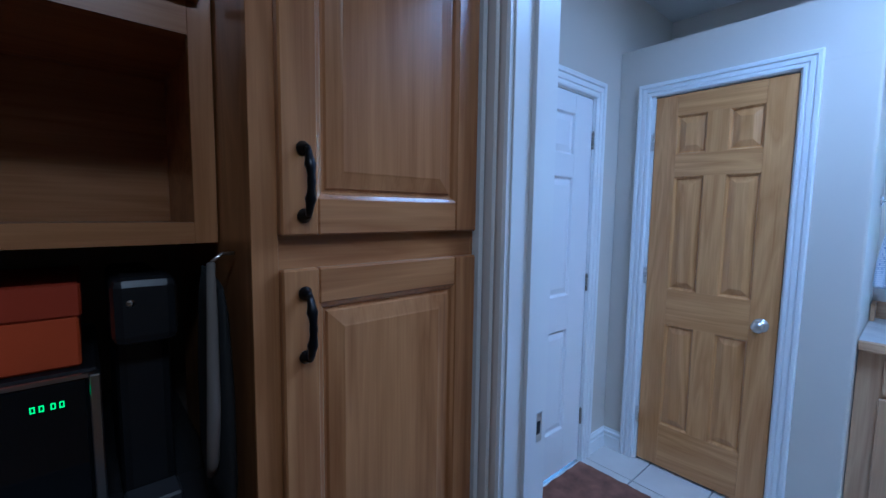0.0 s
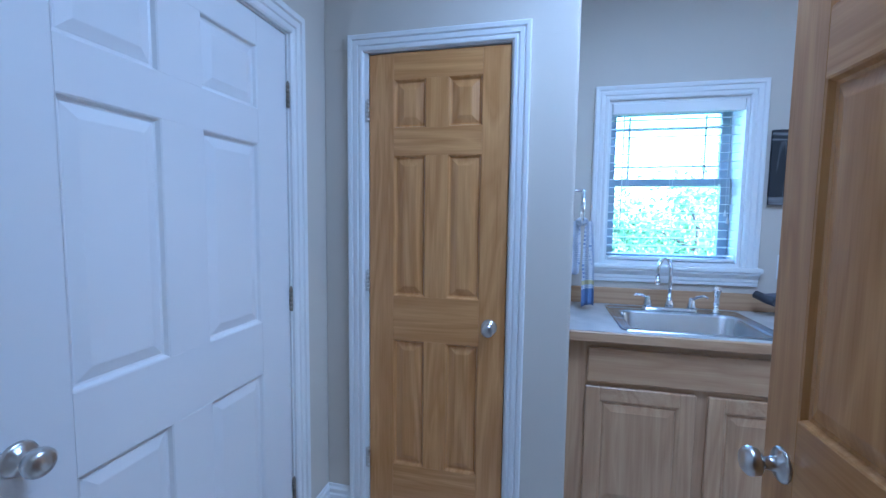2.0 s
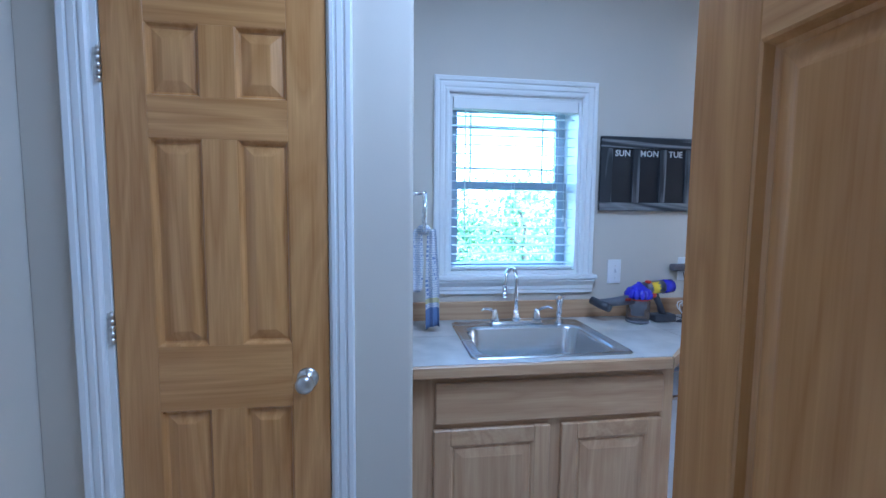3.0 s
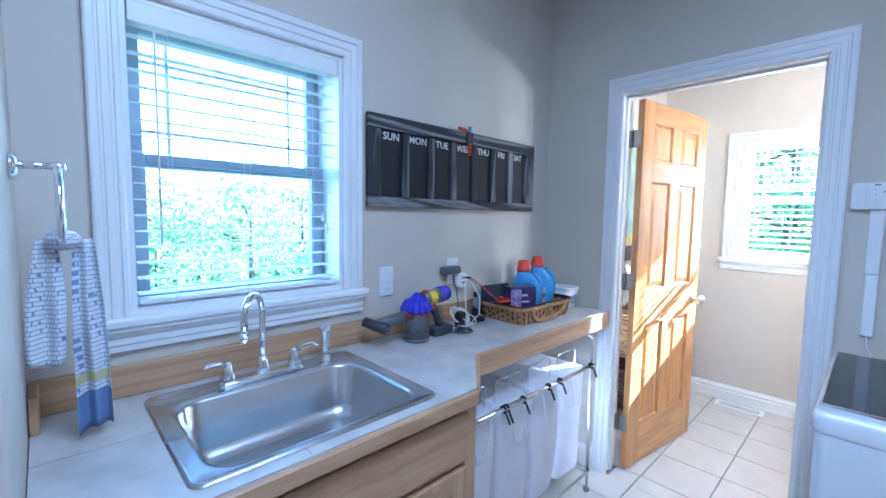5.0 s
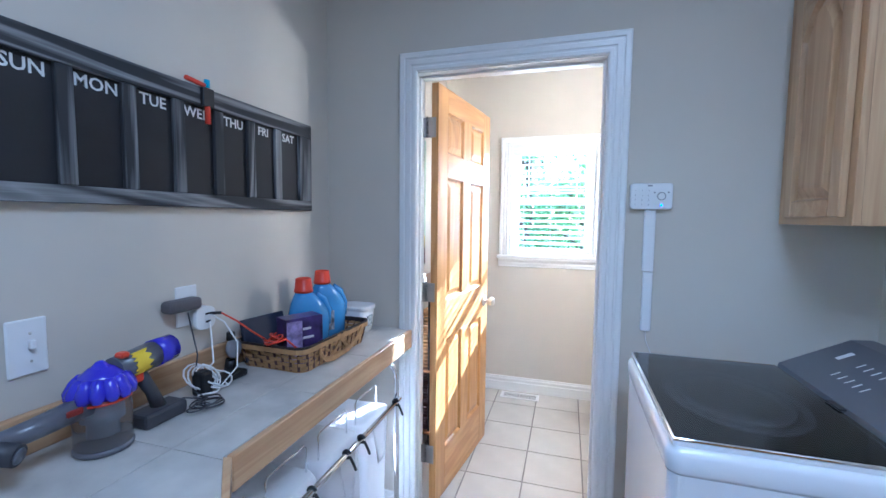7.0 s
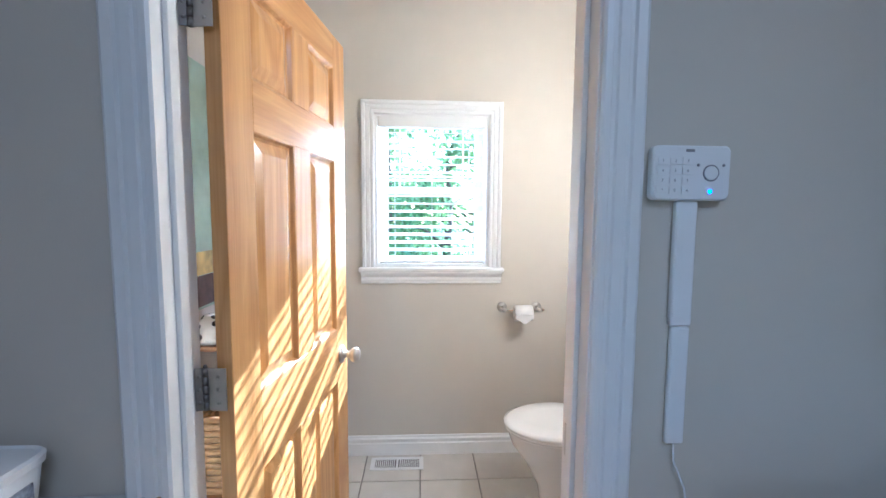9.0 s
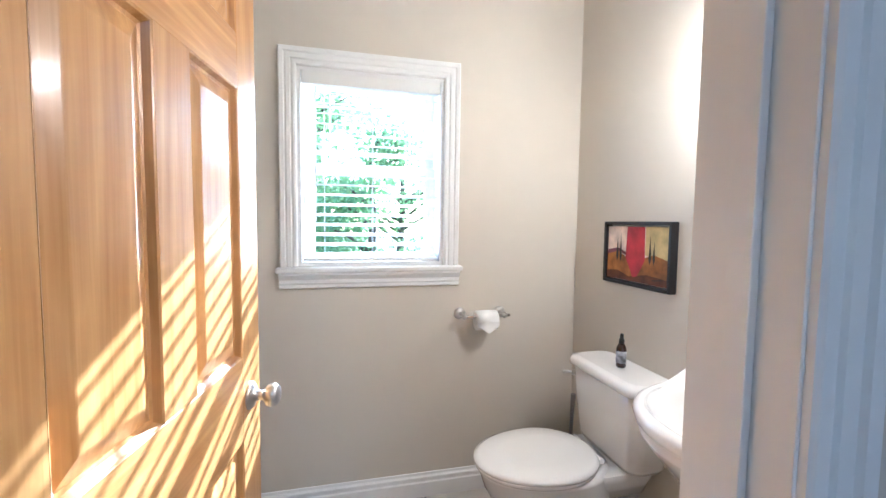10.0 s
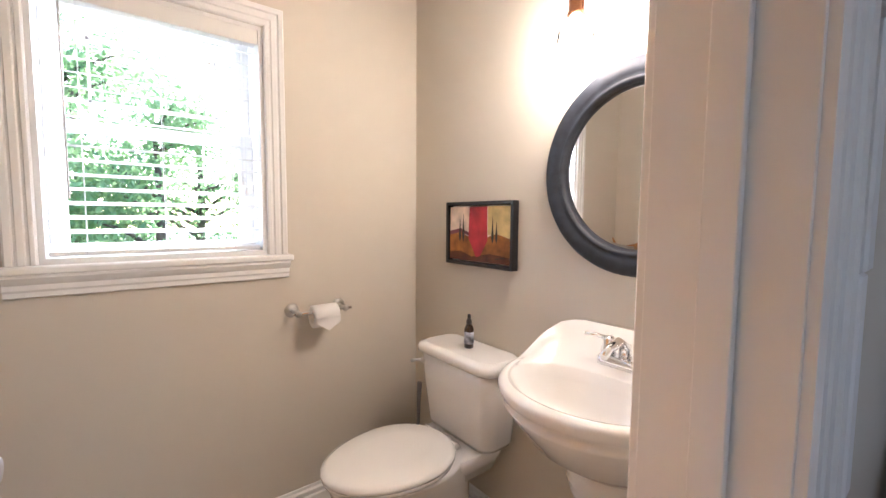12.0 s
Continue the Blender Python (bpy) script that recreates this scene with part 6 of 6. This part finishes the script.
loft(bm, [egg(2.305, 2.782, 0.190, 0.434), egg(2.300, 2.786, 0.193, 0.439), egg(2.302, 2.784, 0.191, 0.448), egg(2.32, 2.765, 0.175, 0.455), egg(2.38, 2.70, 0.11, 0.4585)])
part("lid", bm, CERAMIC, o)
bm = bmesh.new()
for s in (-1, 1):
    tube(bm, [(2.318, TY + s * 0.075 - 0.02, 0.440), (2.318, TY + s * 0.075 + 0.02, 0.440)], 0.011, 10)
part("hinge_caps", bm, CERAMIC, o, kind="stuff")


def tank_loop(x1, hw, z):
    pts = []
    for x, y, zz in rr(2.100, x1 - 0.020, TY - hw, TY + hw, 0.045, z, 8):
        q = (y - TY) / hw
        pts.append((x + (0.020 * (1 - q * q) if x > 2.15 else 0), y, zz))
    return pts


bm = bmesh.new()
loft(bm, [tank_loop(2.262, 0.175, 0.414), tank_loop(2.270, 0.187, 0.435), tank_loop(2.285, 0.205, 0.60), tank_loop(2.290, 0.210, 0.715)])
part("tank", bm, CERAMIC, o)
bm = bmesh.new()
loft(bm, [tank_loop(2.300, 0.218, 0.716), tank_loop(2.308, 0.224, 0.722), tank_loop(2.308, 0.224, 0.742), tank_loop(2.300, 0.219, 0.753), tank_loop(2.28, 0.20, 0.760)])
part("tank_lid", bm, CERAMIC, o)
bm = bmesh.new()
lathe(bm, [(0.012, 0), (0.012, 0.008), (0, 0.010)], pose(2.285, TY - 0.165, 0.685, 0, 90, 0), n=16)
tube(bm, [(2.297, TY - 0.165, 0.687), (2.306, TY - 0.185, 0.684), (2.308, TY - 0.212, 0.674)], [0.006, 0.007, 0.008], 10)
part("flush_lever", bm, NICKEL, o)

o = thing("toilet_brush", "slim grey toilet brush standing behind the toilet", "toilet brush")
bm = bmesh.new()
lathe(bm, [(0.045, 0), (0.048, 0.01), (0.04, 0.12), (0.03, 0.13), (0, 0.13)], Matrix.Translation((2.17, -2.80, 0.001)), n=20)
part("holder", bm, GREY, o)
bm = bmesh.new()
tube(bm, [(2.17, -2.80, 0.13), (2.17, -2.79, 0.40), (2.168, -2.785, 0.50)], [0.007, 0.009, 0.012], 10)
part("handle", bm, GREY, o)

o = thing("spray_bottle", "small dark amber spray bottle standing on the toilet tank", "bottle")
mm = Matrix.Translation((2.185, -2.425, 0.761))
bm = bmesh.new()
lathe(bm, [(0.017, 0), (0.019, 0.003), (0.019, 0.075), (0.014, 0.088), (0.009, 0.094), (0, 0.094)], mm, n=22)
part("body", bm, AMBER, o)
bm = bmesh.new()
lathe(bm, [(0.0194, 0.018), (0.0194, 0.065)], mm, n=22)
part("label", bm, LABELP, o, "small printed label")
bm = bmesh.new()
lathe(bm, [(0.011, 0.094), (0.011, 0.110), (0.007, 0.114), (0.007, 0.130), (0.004, 0.134), (0, 0.134)], mm, n=16)
part("pump", bm, BLACK, o)

o = thing("toilet_roll_holder", "brushed nickel toilet roll holder on the washroom wall", "toilet roll holder")
for i, xx in enumerate((2.708, 2.506)):
    bm = bmesh.new()
    lathe(bm, [(0.0, 0.012), (0.012, 0.012), (0.024, 0.008), (0.029, 0.002), (0.029, 0.0)], pose(xx, BY0 + 0.001, 0.888, -90, 0, 0), n=22)
    tube(bm, [(xx, BY0 + 0.008, 0.888), (xx, BY0 + 0.075, 0.886)], [0.009, 0.008], 12)
    lathe(bm, [(0, 0.014), (0.010, 0.010), (0.013, 0), (0.010, -0.010), (0, -0.014)], Matrix.Translation((xx, BY0 + 0.078, 0.886)), n=16)
    part("post", bm, NICKEL, o)
bm = bmesh.new()
tube(bm, [(2.725, BY0 + 0.078, 0.886), (2.481, BY0 + 0.078, 0.886)], 0.007, 12)
part("spindle", bm, CHROME, o)
o = thing("toilet_roll", "white toilet roll with its loose end folded", "toilet roll")
bm = bmesh.new()
lathe(bm, [(0.019, -0.05), (0.046, -0.05), (0.046, 0.05), (0.019, 0.05), (0.019, -0.05)], pose(2.600, BY0 + 0.078, 0.868, 0, 90, 0), n=30)
part("roll", bm, PAPER, o)
bm = bmesh.new()
xa, xb, yf = 2.550, 2.650, BY0 + 0.1245
bm.faces.new([bm.verts.new(p) for p in ((xb, yf, 0.868), (xa, yf, 0.868), (xa, yf + 0.001, 0.848), ((xa + xb) / 2, yf + 0.003, 0.815), (xb, yf + 0.001, 0.848))])
bmesh.ops.solidify(bm, geom=bm.faces[:], thickness=0.0015)
part("loose_end", bm, PAPER, o)

# pedestal basin
PY = -1.790
o = thing("pedestal_basin", "white glazed pedestal basin against the washroom wall", "basin")


def shell(front, hw, z, rise=0.0, back=0.003, n=40):
    """Basin outline from one end of its wall side round the front to the other; rise lifts the part near the wall."""
    pts = []
    for k in range(n + 1):
        t = math.pi * k / n
        x = 2.235 + (front - 2.235) * math.sin(t) ** 0.8
        lift = rise * max(0.0, 1 - (x - 2.235) / 0.10) ** 1.5 * 0.45
        pts.append((x, PY + 0.975 * hw * math.cos(t), z + lift))
    for s in (-1, 1):
        seg = [(2.19, 0.985, 0.62), (2.145, 0.90, 0.90), (2.125, 0.78, 1.0), (BX0 + back, 0.70, 1.0)]
        seg = seg if s < 0 else seg[::-1]
        pts += [(x, PY + s * hw * a, z + rise * b) for x, a, b in seg]
    return pts


def bowl_loop(cx, a, b, z):
    """One point for each of the outline's, in the same order."""
    pts = [(cx + a * math.sin(math.pi * k / 40), PY + b * math.cos(math.pi * k / 40), z) for k in range(41)]
    for q in range(1, 9):
        t = math.pi + math.pi * q / 9
        pts.append((cx + a * 0.62 * math.sin(t), PY + b * math.cos(t), z))
    return pts


bm = bmesh.new()
loft(bm, [shell(2.30, 0.095, 0.600), shell(2.38, 0.140, 0.635), shell(2.47, 0.200, 0.695), shell(2.520, 0.240, 0.760, 0.02), shell(2.545, 0.256, 0.790, 0.04), shell(2.549, 0.259, 0.800, 0.05), shell(2.541, 0.257, 0.806, 0.055),
          shell(2.558, 0.268, 0.824, 0.075), shell(2.564, 0.272, 0.842, 0.085), shell(2.560, 0.270, 0.852, 0.090), shell(2.548, 0.263, 0.858, 0.092),
          shell(2.540, 0.257, 0.859, 0.090, 0.014), shell(2.526, 0.247, 0.855, 0.055, 0.026), bowl_loop(2.345, 0.178, 0.228, 0.852), bowl_loop(2.345, 0.170, 0.220, 0.846), bowl_loop(2.343, 0.157, 0.204, 0.815), bowl_loop(2.342, 0.128, 0.165, 0.762), bowl_loop(2.342, 0.08, 0.10, 0.730), bowl_loop(2.342, 0.022, 0.022, 0.722)])
part("bowl", bm, CERAMIC, o)
bm = bmesh.new()
lathe(bm, [(0.115, 0), (0.118, 0.02), (0.108, 0.04), (0.100, 0.06), (0.080, 0.10), (0.070, 0.25), (0.072, 0.42), (0.085, 0.50), (0.100, 0.535), (0.096, 0.545), (0.108, 0.565), (0.104, 0.578), (0.118, 0.60), (0.112, 0.62), (0, 0.62)], Matrix.Translation((2.245, PY, 0.001)), n=36, sx=0.95, sy=1.05)
part("pedestal", bm, CERAMIC, o)
bm = bmesh.new()
lathe(bm, [(0.022, 0.0), (0.022, 0.003), (0.016, 0.004), (0, 0.003)], Matrix.Translation((2.342, PY, 0.7225)), n=20)
part("drain", bm, CHROME, o)
o = thing("basin_faucet", "small chrome two-handle basin faucet", "faucet")
fz = 0.872
bm = bmesh.new()
loft(bm, [rr(2.160, 2.210, PY - 0.078, PY + 0.078, 0.022, fz - 0.008), rr(2.160, 2.210, PY - 0.078, PY + 0.078, 0.022, fz + 0.012), rr(2.162, 2.198, PY - 0.072, PY + 0.072, 0.016, fz + 0.020)])
part("base_plate", bm, CHROME, o)
bm = bmesh.new()
tube(bm, [(2.18, PY, fz + 0.01), (2.185, PY, fz + 0.05), (2.22, PY, fz + 0.070), (2.27, PY, fz + 0.062), (2.295, PY, fz + 0.045)], [0.018, 0.017, 0.014, 0.012, 0.011], 14)
part("spout", bm, CHROME, o)
for s in (-1, 1):
    bm = bmesh.new()
    lathe(bm, [(0.020, 0.015), (0.022, 0.03), (0.016, 0.05), (0.018, 0.062), (0.012, 0.070), (0, 0.071)], Matrix.Translation((2.18, PY + s * 0.051, fz)), n=20)
    tube(bm, [(2.18, PY + s * 0.051, fz + 0.062), (2.205, PY + s * 0.075, fz + 0.072), (2.215, PY + s * 0.105, fz + 0.072)], [0.007, 0.006, 0.005], 10)
    part("handle", bm, CHROME, o)

# mirror
o = thing("round_mirror", "round wall mirror in a wide dark navy frame", "mirror")
mm = pose(BX0 + 0.001, -1.820, 1.415, 0, 90, 0)
bm = bmesh.new()
lathe(bm, [(0.309, 0), (0.309, 0.018), (0.300, 0.026), (0.262, 0.030), (0.255, 0.024), (0.250, 0.028), (0.240, 0.026), (0.236, 0.012), (0.236, 0.0), (0.309, 0)], mm, n=72)
part("frame", bm, NAVY, o)
bm = bmesh.new()
lathe(bm, [(0.237, 0.004), (0.237, 0.009), (0.222, 0.0125), (0, 0.0125)], mm, n=72)
for f in bm.faces:
    f.smooth = False
part("glass", bm, MIRROR, o)

o = thing("vanity_light", "copper-toned wall light with glowing glass shades above the mirror", "wall lamp")
bm = bmesh.new()
loft(bm, [[(x, y, z) for y, z, _ in rr(-1.98, -1.70, 1.935, 1.995, 0.012, 0)] for x in (BX0 + 0.001, BX0 + 0.022)], smooth=False)
part("backplate", bm, COPPER, o)
for yy in (-1.965, -1.745):
    bm = bmesh.new()
    tube(bm, [(BX0 + 0.02, yy, 1.965), (BX0 + 0.075, yy, 1.975), (BX0 + 0.11, yy, 1.955), (BX0 + 0.112, yy, 1.92)], 0.008, 10)
    part("arm", bm, COPPER, o)
    bm = bmesh.new()
    lathe(bm, [(0.0, 0.075), (0.016, 0.073), (0.022, 0.06), (0.022, 0.008), (0.026, 0.004), (0.026, 0.0), (0, 0)], Matrix.Translation((BX0 + 0.112, yy, 1.852)), n=22)
    part("socket", bm, COPPER, o)
    bm = bmesh.new()
    lathe(bm, [(0.016, 0.028), (0.020, 0.020), (0.027, 0.0), (0.025, -0.016), (0.014, -0.028), (0, -0.031)], Matrix.Translation((BX0 + 0.112, yy, 1.822)), n=20)
    b = part("bulb", bm, BULB, o, "glowing warm bulb")
    b.visible_shadow = False
    bm = bmesh.new()
    lathe(bm, [(0.024, 0.004), (0.045, -0.02), (0.052, -0.07), (0.0512, -0.0705), (0.0442, -0.0205), (0.0232, 0.003)], Matrix.Translation((BX0 + 0.112, yy, 1.852)), n=28)
    g = part("shade", bm, PANE, o, "clear glass shade")
    g.visible_shadow = False

# painting
o = thing("small_painting", "small framed abstract painting of red and ochre with cypress shapes", "painting")
py0, py1, pz0, pz1 = -2.652, -2.262, 1.075, 1.337
part("frame", box(box(box(B(BX0 + 0.001, BX0 + 0.034, py0, py0 + 0.014, pz0, pz1, 0.002), BX0 + 0.001, BX0 + 0.034, py1 - 0.014, py1, pz0, pz1, 0.002), BX0 + 0.001, BX0 + 0.034, py0 + 0.0142, py1 - 0.0142, pz0, pz0 + 0.014, 0.002), BX0 + 0.001, BX0 + 0.034, py0 + 0.0142, py1 - 0.0142, pz1 - 0.014, pz1, 0.002), BLACK, o, "thin black box frame")


def paint(name, c, vary=0.25):
    return material(name, c, 0.6, vary=vary, vscale=18, bump=0.4, scale=60)


part("canvas", B(BX0 + 0.002, BX0 + 0.0240, py0 + 0.02, py1 - 0.02, pz0 + 0.02, pz1 - 0.02), paint("painted_cream", (0.74, 0.60, 0.48)), o)
W, H = py1 - py0 - 0.04, pz1 - pz0 - 0.04
px = BX0 + 0.0242


def patch(nm, pts, mat, lift):
    bm = bmesh.new()
    # y runs right to left as seen from the room, so the canvas's left is py0
    loft(bm, [[(px + lift + h, py0 + 0.02 + a * W, pz0 + 0.02 + b * H) for a, b in pts] for h in (0, 0.0003)], smooth=False)
    part(nm, bm, mat, o)


patch("paint_right_sky", [(0.66, 0.50), (1, 0.42), (1, 1), (0.66, 1)], paint("painted_yellow", (0.62, 0.48, 0.20)), 0.0)
patch("paint_ground", [(0, 0), (1, 0), (1, 0.44), (0.8, 0.52), (0.65, 0.45), (0.35, 0.44), (0.2, 0.53), (0, 0.46)], paint("painted_ochre", (0.30, 0.11, 0.02), 0.5), 0.0004)
patch("paint_dark_ground", [(0, 0), (1, 0), (1, 0.12), (0.7, 0.16), (0.4, 0.08), (0.2, 0.17), (0, 0.14)], paint("painted_umber", (0.10, 0.03, 0.01), 0.5), 0.0008)
patch("paint_red_band", [(0.36, 1), (0.34, 0.42), (0.42, 0.22), (0.47, 0.08), (0.54, 0.10), (0.60, 0.24), (0.66, 0.40), (0.65, 1)], paint("painted_red", (0.42, 0.025, 0.035), 0.3), 0.0012)
patch("paint_horizon", [(0, 0.46), (0.2, 0.53), (0.35, 0.46), (0.35, 0.52), (0.2, 0.60), (0, 0.54)], paint("painted_plum", (0.16, 0.05, 0.06), 0.4), 0.0012)
for a, hgt, w in ((0.19, 0.34, 0.022), (0.25, 0.42, 0.02), (0.74, 0.40, 0.02), (0.80, 0.30, 0.018)):
    patch("paint_cypress", [(a - w, 0.44), (a, 0.34), (a + w, 0.44), (a, 0.44 + hgt)], paint("painted_dark_green", (0.03, 0.028, 0.02), 0.3) if a == 0.19 else bpy.data.materials["painted_dark_green"], 0.0016)
patch("signature", [(0.78, 0.07), (0.92, 0.10), (0.92, 0.115), (0.78, 0.085)], bpy.data.materials["painted_dark_green"], 0.0016)

# poster on the wall behind the open door
o = thing("canvas_poster", "pale green vintage poster with a dark lower band behind the door", "poster")
part("canvas", B(BX1 - 0.022, BX1 - 0.002, -2.36, -1.80, 1.085, 1.95, 0.002), material("poster_green", (0.36, 0.46, 0.36), 0.7, vary=0.25, vscale=6), o)
part("dark_band", B(BX1 - 0.0228, BX1 - 0.0222, -2.35, -1.81, 1.095, 1.205), material("poster_brown", (0.09, 0.05, 0.04), 0.7, vary=0.4, vscale=20), o)
part("ochre_band", B(BX1 - 0.0228, BX1 - 0.0222, -2.35, -1.81, 1.207, 1.29), material("poster_ochre", (0.48, 0.36, 0.12), 0.7, vary=0.5, vscale=16), o)
text_part("lettering", "JZ", 0.20, DGREY, o, pose(BX1 - 0.0226, -1.93, 1.78, 90, 0, -90), "dark grey capital letters")
text_part("lettering", "a", 0.12, DGREY, o, pose(BX1 - 0.0226, -1.87, 1.55, 90, 0, -90), "dark grey letter")
# long stand with baskets along the wall behind the door
o = thing("wire_stand", "long narrow dark stand holding baskets behind the open door", "shelf")
bm = bmesh.new()
for xx in (3.755, 3.945):
    for yy in (-2.83, -1.85):
        tube(bm, [(xx, yy, 0.0), (xx, yy, 1.0)], 0.008, 8)
part("legs", bm, BLACKM, o, kind="stuff")
for z in (0.12, 0.50, 1.0):
    part("shelf_board", B(3.74, 3.955, -2.85, -1.83, z, z + 0.015, 0.002), KITX, o)
for z, y0, mat, lab in ((0.516, -2.12, WICKER, "pale woven basket on the middle shelf of the stand"), (0.136, -2.12, WICKERD, "dark woven basket on the low shelf of the stand"), (0.516, -2.46, WICKER, "second pale woven basket on the middle shelf of the stand")):
    t2 = thing("storage_basket", lab, "basket", "baskets on the stand")
    for k in range(12):
        zz = z + 0.012 + k * 0.0215
        loop = rr(3.76, 3.935, y0, y0 + 0.26, 0.03, zz, 4)
        bm = bmesh.new()
        tube(bm, loop + [loop[0]], 0.0112, 6)
        part("woven_row", bm, mat, t2)
o = thing("spotted_toy", "cream soft toy with dark spots sitting on the stand", "soft toy")
SPOT = material("spotted_fabric", (0.65, 0.60, 0.50), 0.9)
t = SPOT.node_tree
vo = t.nodes.new("ShaderNodeTexVoronoi")
co = t.nodes.new("ShaderNodeTexCoord")
vo.inputs["Scale"].default_value = 32
rp = t.nodes.new("ShaderNodeValToRGB")
rp.color_ramp.elements[0].position, rp.color_ramp.elements[1].position = 0.28, 0.32
rp.color_ramp.elements[0].color, rp.color_ramp.elements[1].color = (0.03, 0.02, 0.015, 1), (0.65, 0.60, 0.50, 1)
t.links.new(co.outputs["Object"], vo.inputs["Vector"])
t.links.new(vo.outputs["Distance"], rp.inputs[0])
t.links.new(rp.outputs[0], t.nodes["Principled BSDF"].inputs["Base Color"])
bm = bmesh.new()
loft(bm, [rr(3.80, 3.89, -1.93, -1.845, 0.038, 1.0155), rr(3.79, 3.90, -1.94, -1.838, 0.045, 1.035), rr(3.80, 3.89, -1.93, -1.845, 0.04, 1.075), rr(3.82, 3.87, -1.91, -1.865, 0.022, 1.105)])
part("body", bm, SPOT, o)
o = thing("wooden_ornament", "long brown carved wooden animal ornament lying on the stand", "ornament")
bm = bmesh.new()
tube(bm, [(3.80, -2.845, 1.135), (3.80, -2.82, 1.075), (3.80, -2.76, 1.052), (3.80, -2.68, 1.066), (3.80, -2.61, 1.085), (3.80, -2.555, 1.070)], [0.004, 0.014, 0.026, 0.032, 0.034, 0.020], 14)
part("body", bm, KITX, o)
bm = bmesh.new()
tube(bm, [(3.795, -2.60, 1.10), (3.79, -2.615, 1.155), (3.79, -2.635, 1.195)], [0.012, 0.008, 0.003], 8)
part("horn", bm, KITX, o)
bm = bmesh.new()
tube(bm, [(3.80, -2.60, 1.052), (3.80, -2.60, 1.0155)], 0.012, 8)
tube(bm, [(3.80, -2.74, 1.035), (3.80, -2.74, 1.0155)], 0.012, 8)
part("feet", bm, SPOT, o, kind="stuff")

# floor register
o = thing("floor_register", "white metal floor air register set in the tiles", "floor vent")
vx0, vx1, vy0, vy1 = 3.165, 3.465, -2.885, -2.765
bm = bmesh.new()
box(bm, vx0, vx1, vy0, vy0 + 0.020, 0.0005, 0.006, 0.0015)
box(bm, vx0, vx1, vy1 - 0.020, vy1, 0.0005, 0.006, 0.0015)
box(bm, vx0, vx0 + 0.025, vy0 + 0.02, vy1 - 0.02, 0.0005, 0.006)
box(bm, vx1 - 0.025, vx1, vy0 + 0.02, vy1 - 0.02, 0.0005, 0.006)
box(bm, (vx0 + vx1) / 2 - 0.006, (vx0 + vx1) / 2 + 0.006, vy0 + 0.02, vy1 - 0.02, 0.0005, 0.005)
part("frame", bm, WHITEP, o)
part("backing", B(vx0 + 0.02, vx1 - 0.02, vy0 + 0.018, vy1 - 0.018, 0.0003, 0.0012), DGREY, o)
for k in range(22):
    x = vx0 + 0.032 + k * (vx1 - vx0 - 0.064) / 21
    if abs(x - (vx0 + vx1) / 2) > 0.008:
        part("slat", B(x - 0.0028, x + 0.0028, vy0 + 0.02, vy1 - 0.02, 0.0014, 0.0048), WHITEP, o)

# ---- floor tiles ----
P, TX0, TY0, G = 0.3127, 2.870, 1.705, 0.0032
floor = bpy.data.objects["floor"]
cache = {}


def tile_mesh(w, d):
    key = (round(w, 4), round(d, 4))
    if key not in cache:
        bm = bmesh.new()
        e = 0.0018
        loft(bm, [[(0, 0, -0.0075), (w, 0, -0.0075), (w, d, -0.0075), (0, d, -0.0075)], [(0, 0, -e), (w, 0, -e), (w, d, -e), (0, d, -e)], [(e, e, 0), (w - e, e, 0), (w - e, d - e, 0), (e, d - e, 0)]], smooth=False)
        bmesh.ops.recalc_face_normals(bm, faces=bm.faces)
        me = bpy.data.meshes.new("tile")
        bm.to_mesh(me)
        bm.free()
        me.materials.append(TILE)
        cache[key] = me
    return cache[key]


rooms = [(1.70, XE, YS, 0.93), (1.70, XOAK + 0.10, 0.93, YN), (2.862, 3.622, BY1, YS), (BX0, BX1, BY0, BY1)]
for x0, x1, y0, y1 in rooms:
    for i in range(-5, 6):
        for j in range(-16, 3):
            a0, a1 = max(x0, TX0 + i * P + G), min(x1, TX0 + (i + 1) * P - G)
            b0, b1 = TY0 + j * P + G, TY0 + (j + 1) * P - G
            b0, b1 = max(y0, b0), min(y1, b1)
            if a1 - a0 > 0.01 and b1 - b0 > 0.01:
                t = new("tile", tile_mesh(a1 - a0, b1 - b0))
                t.parent = floor
                t.location = (a0, b0, 0)
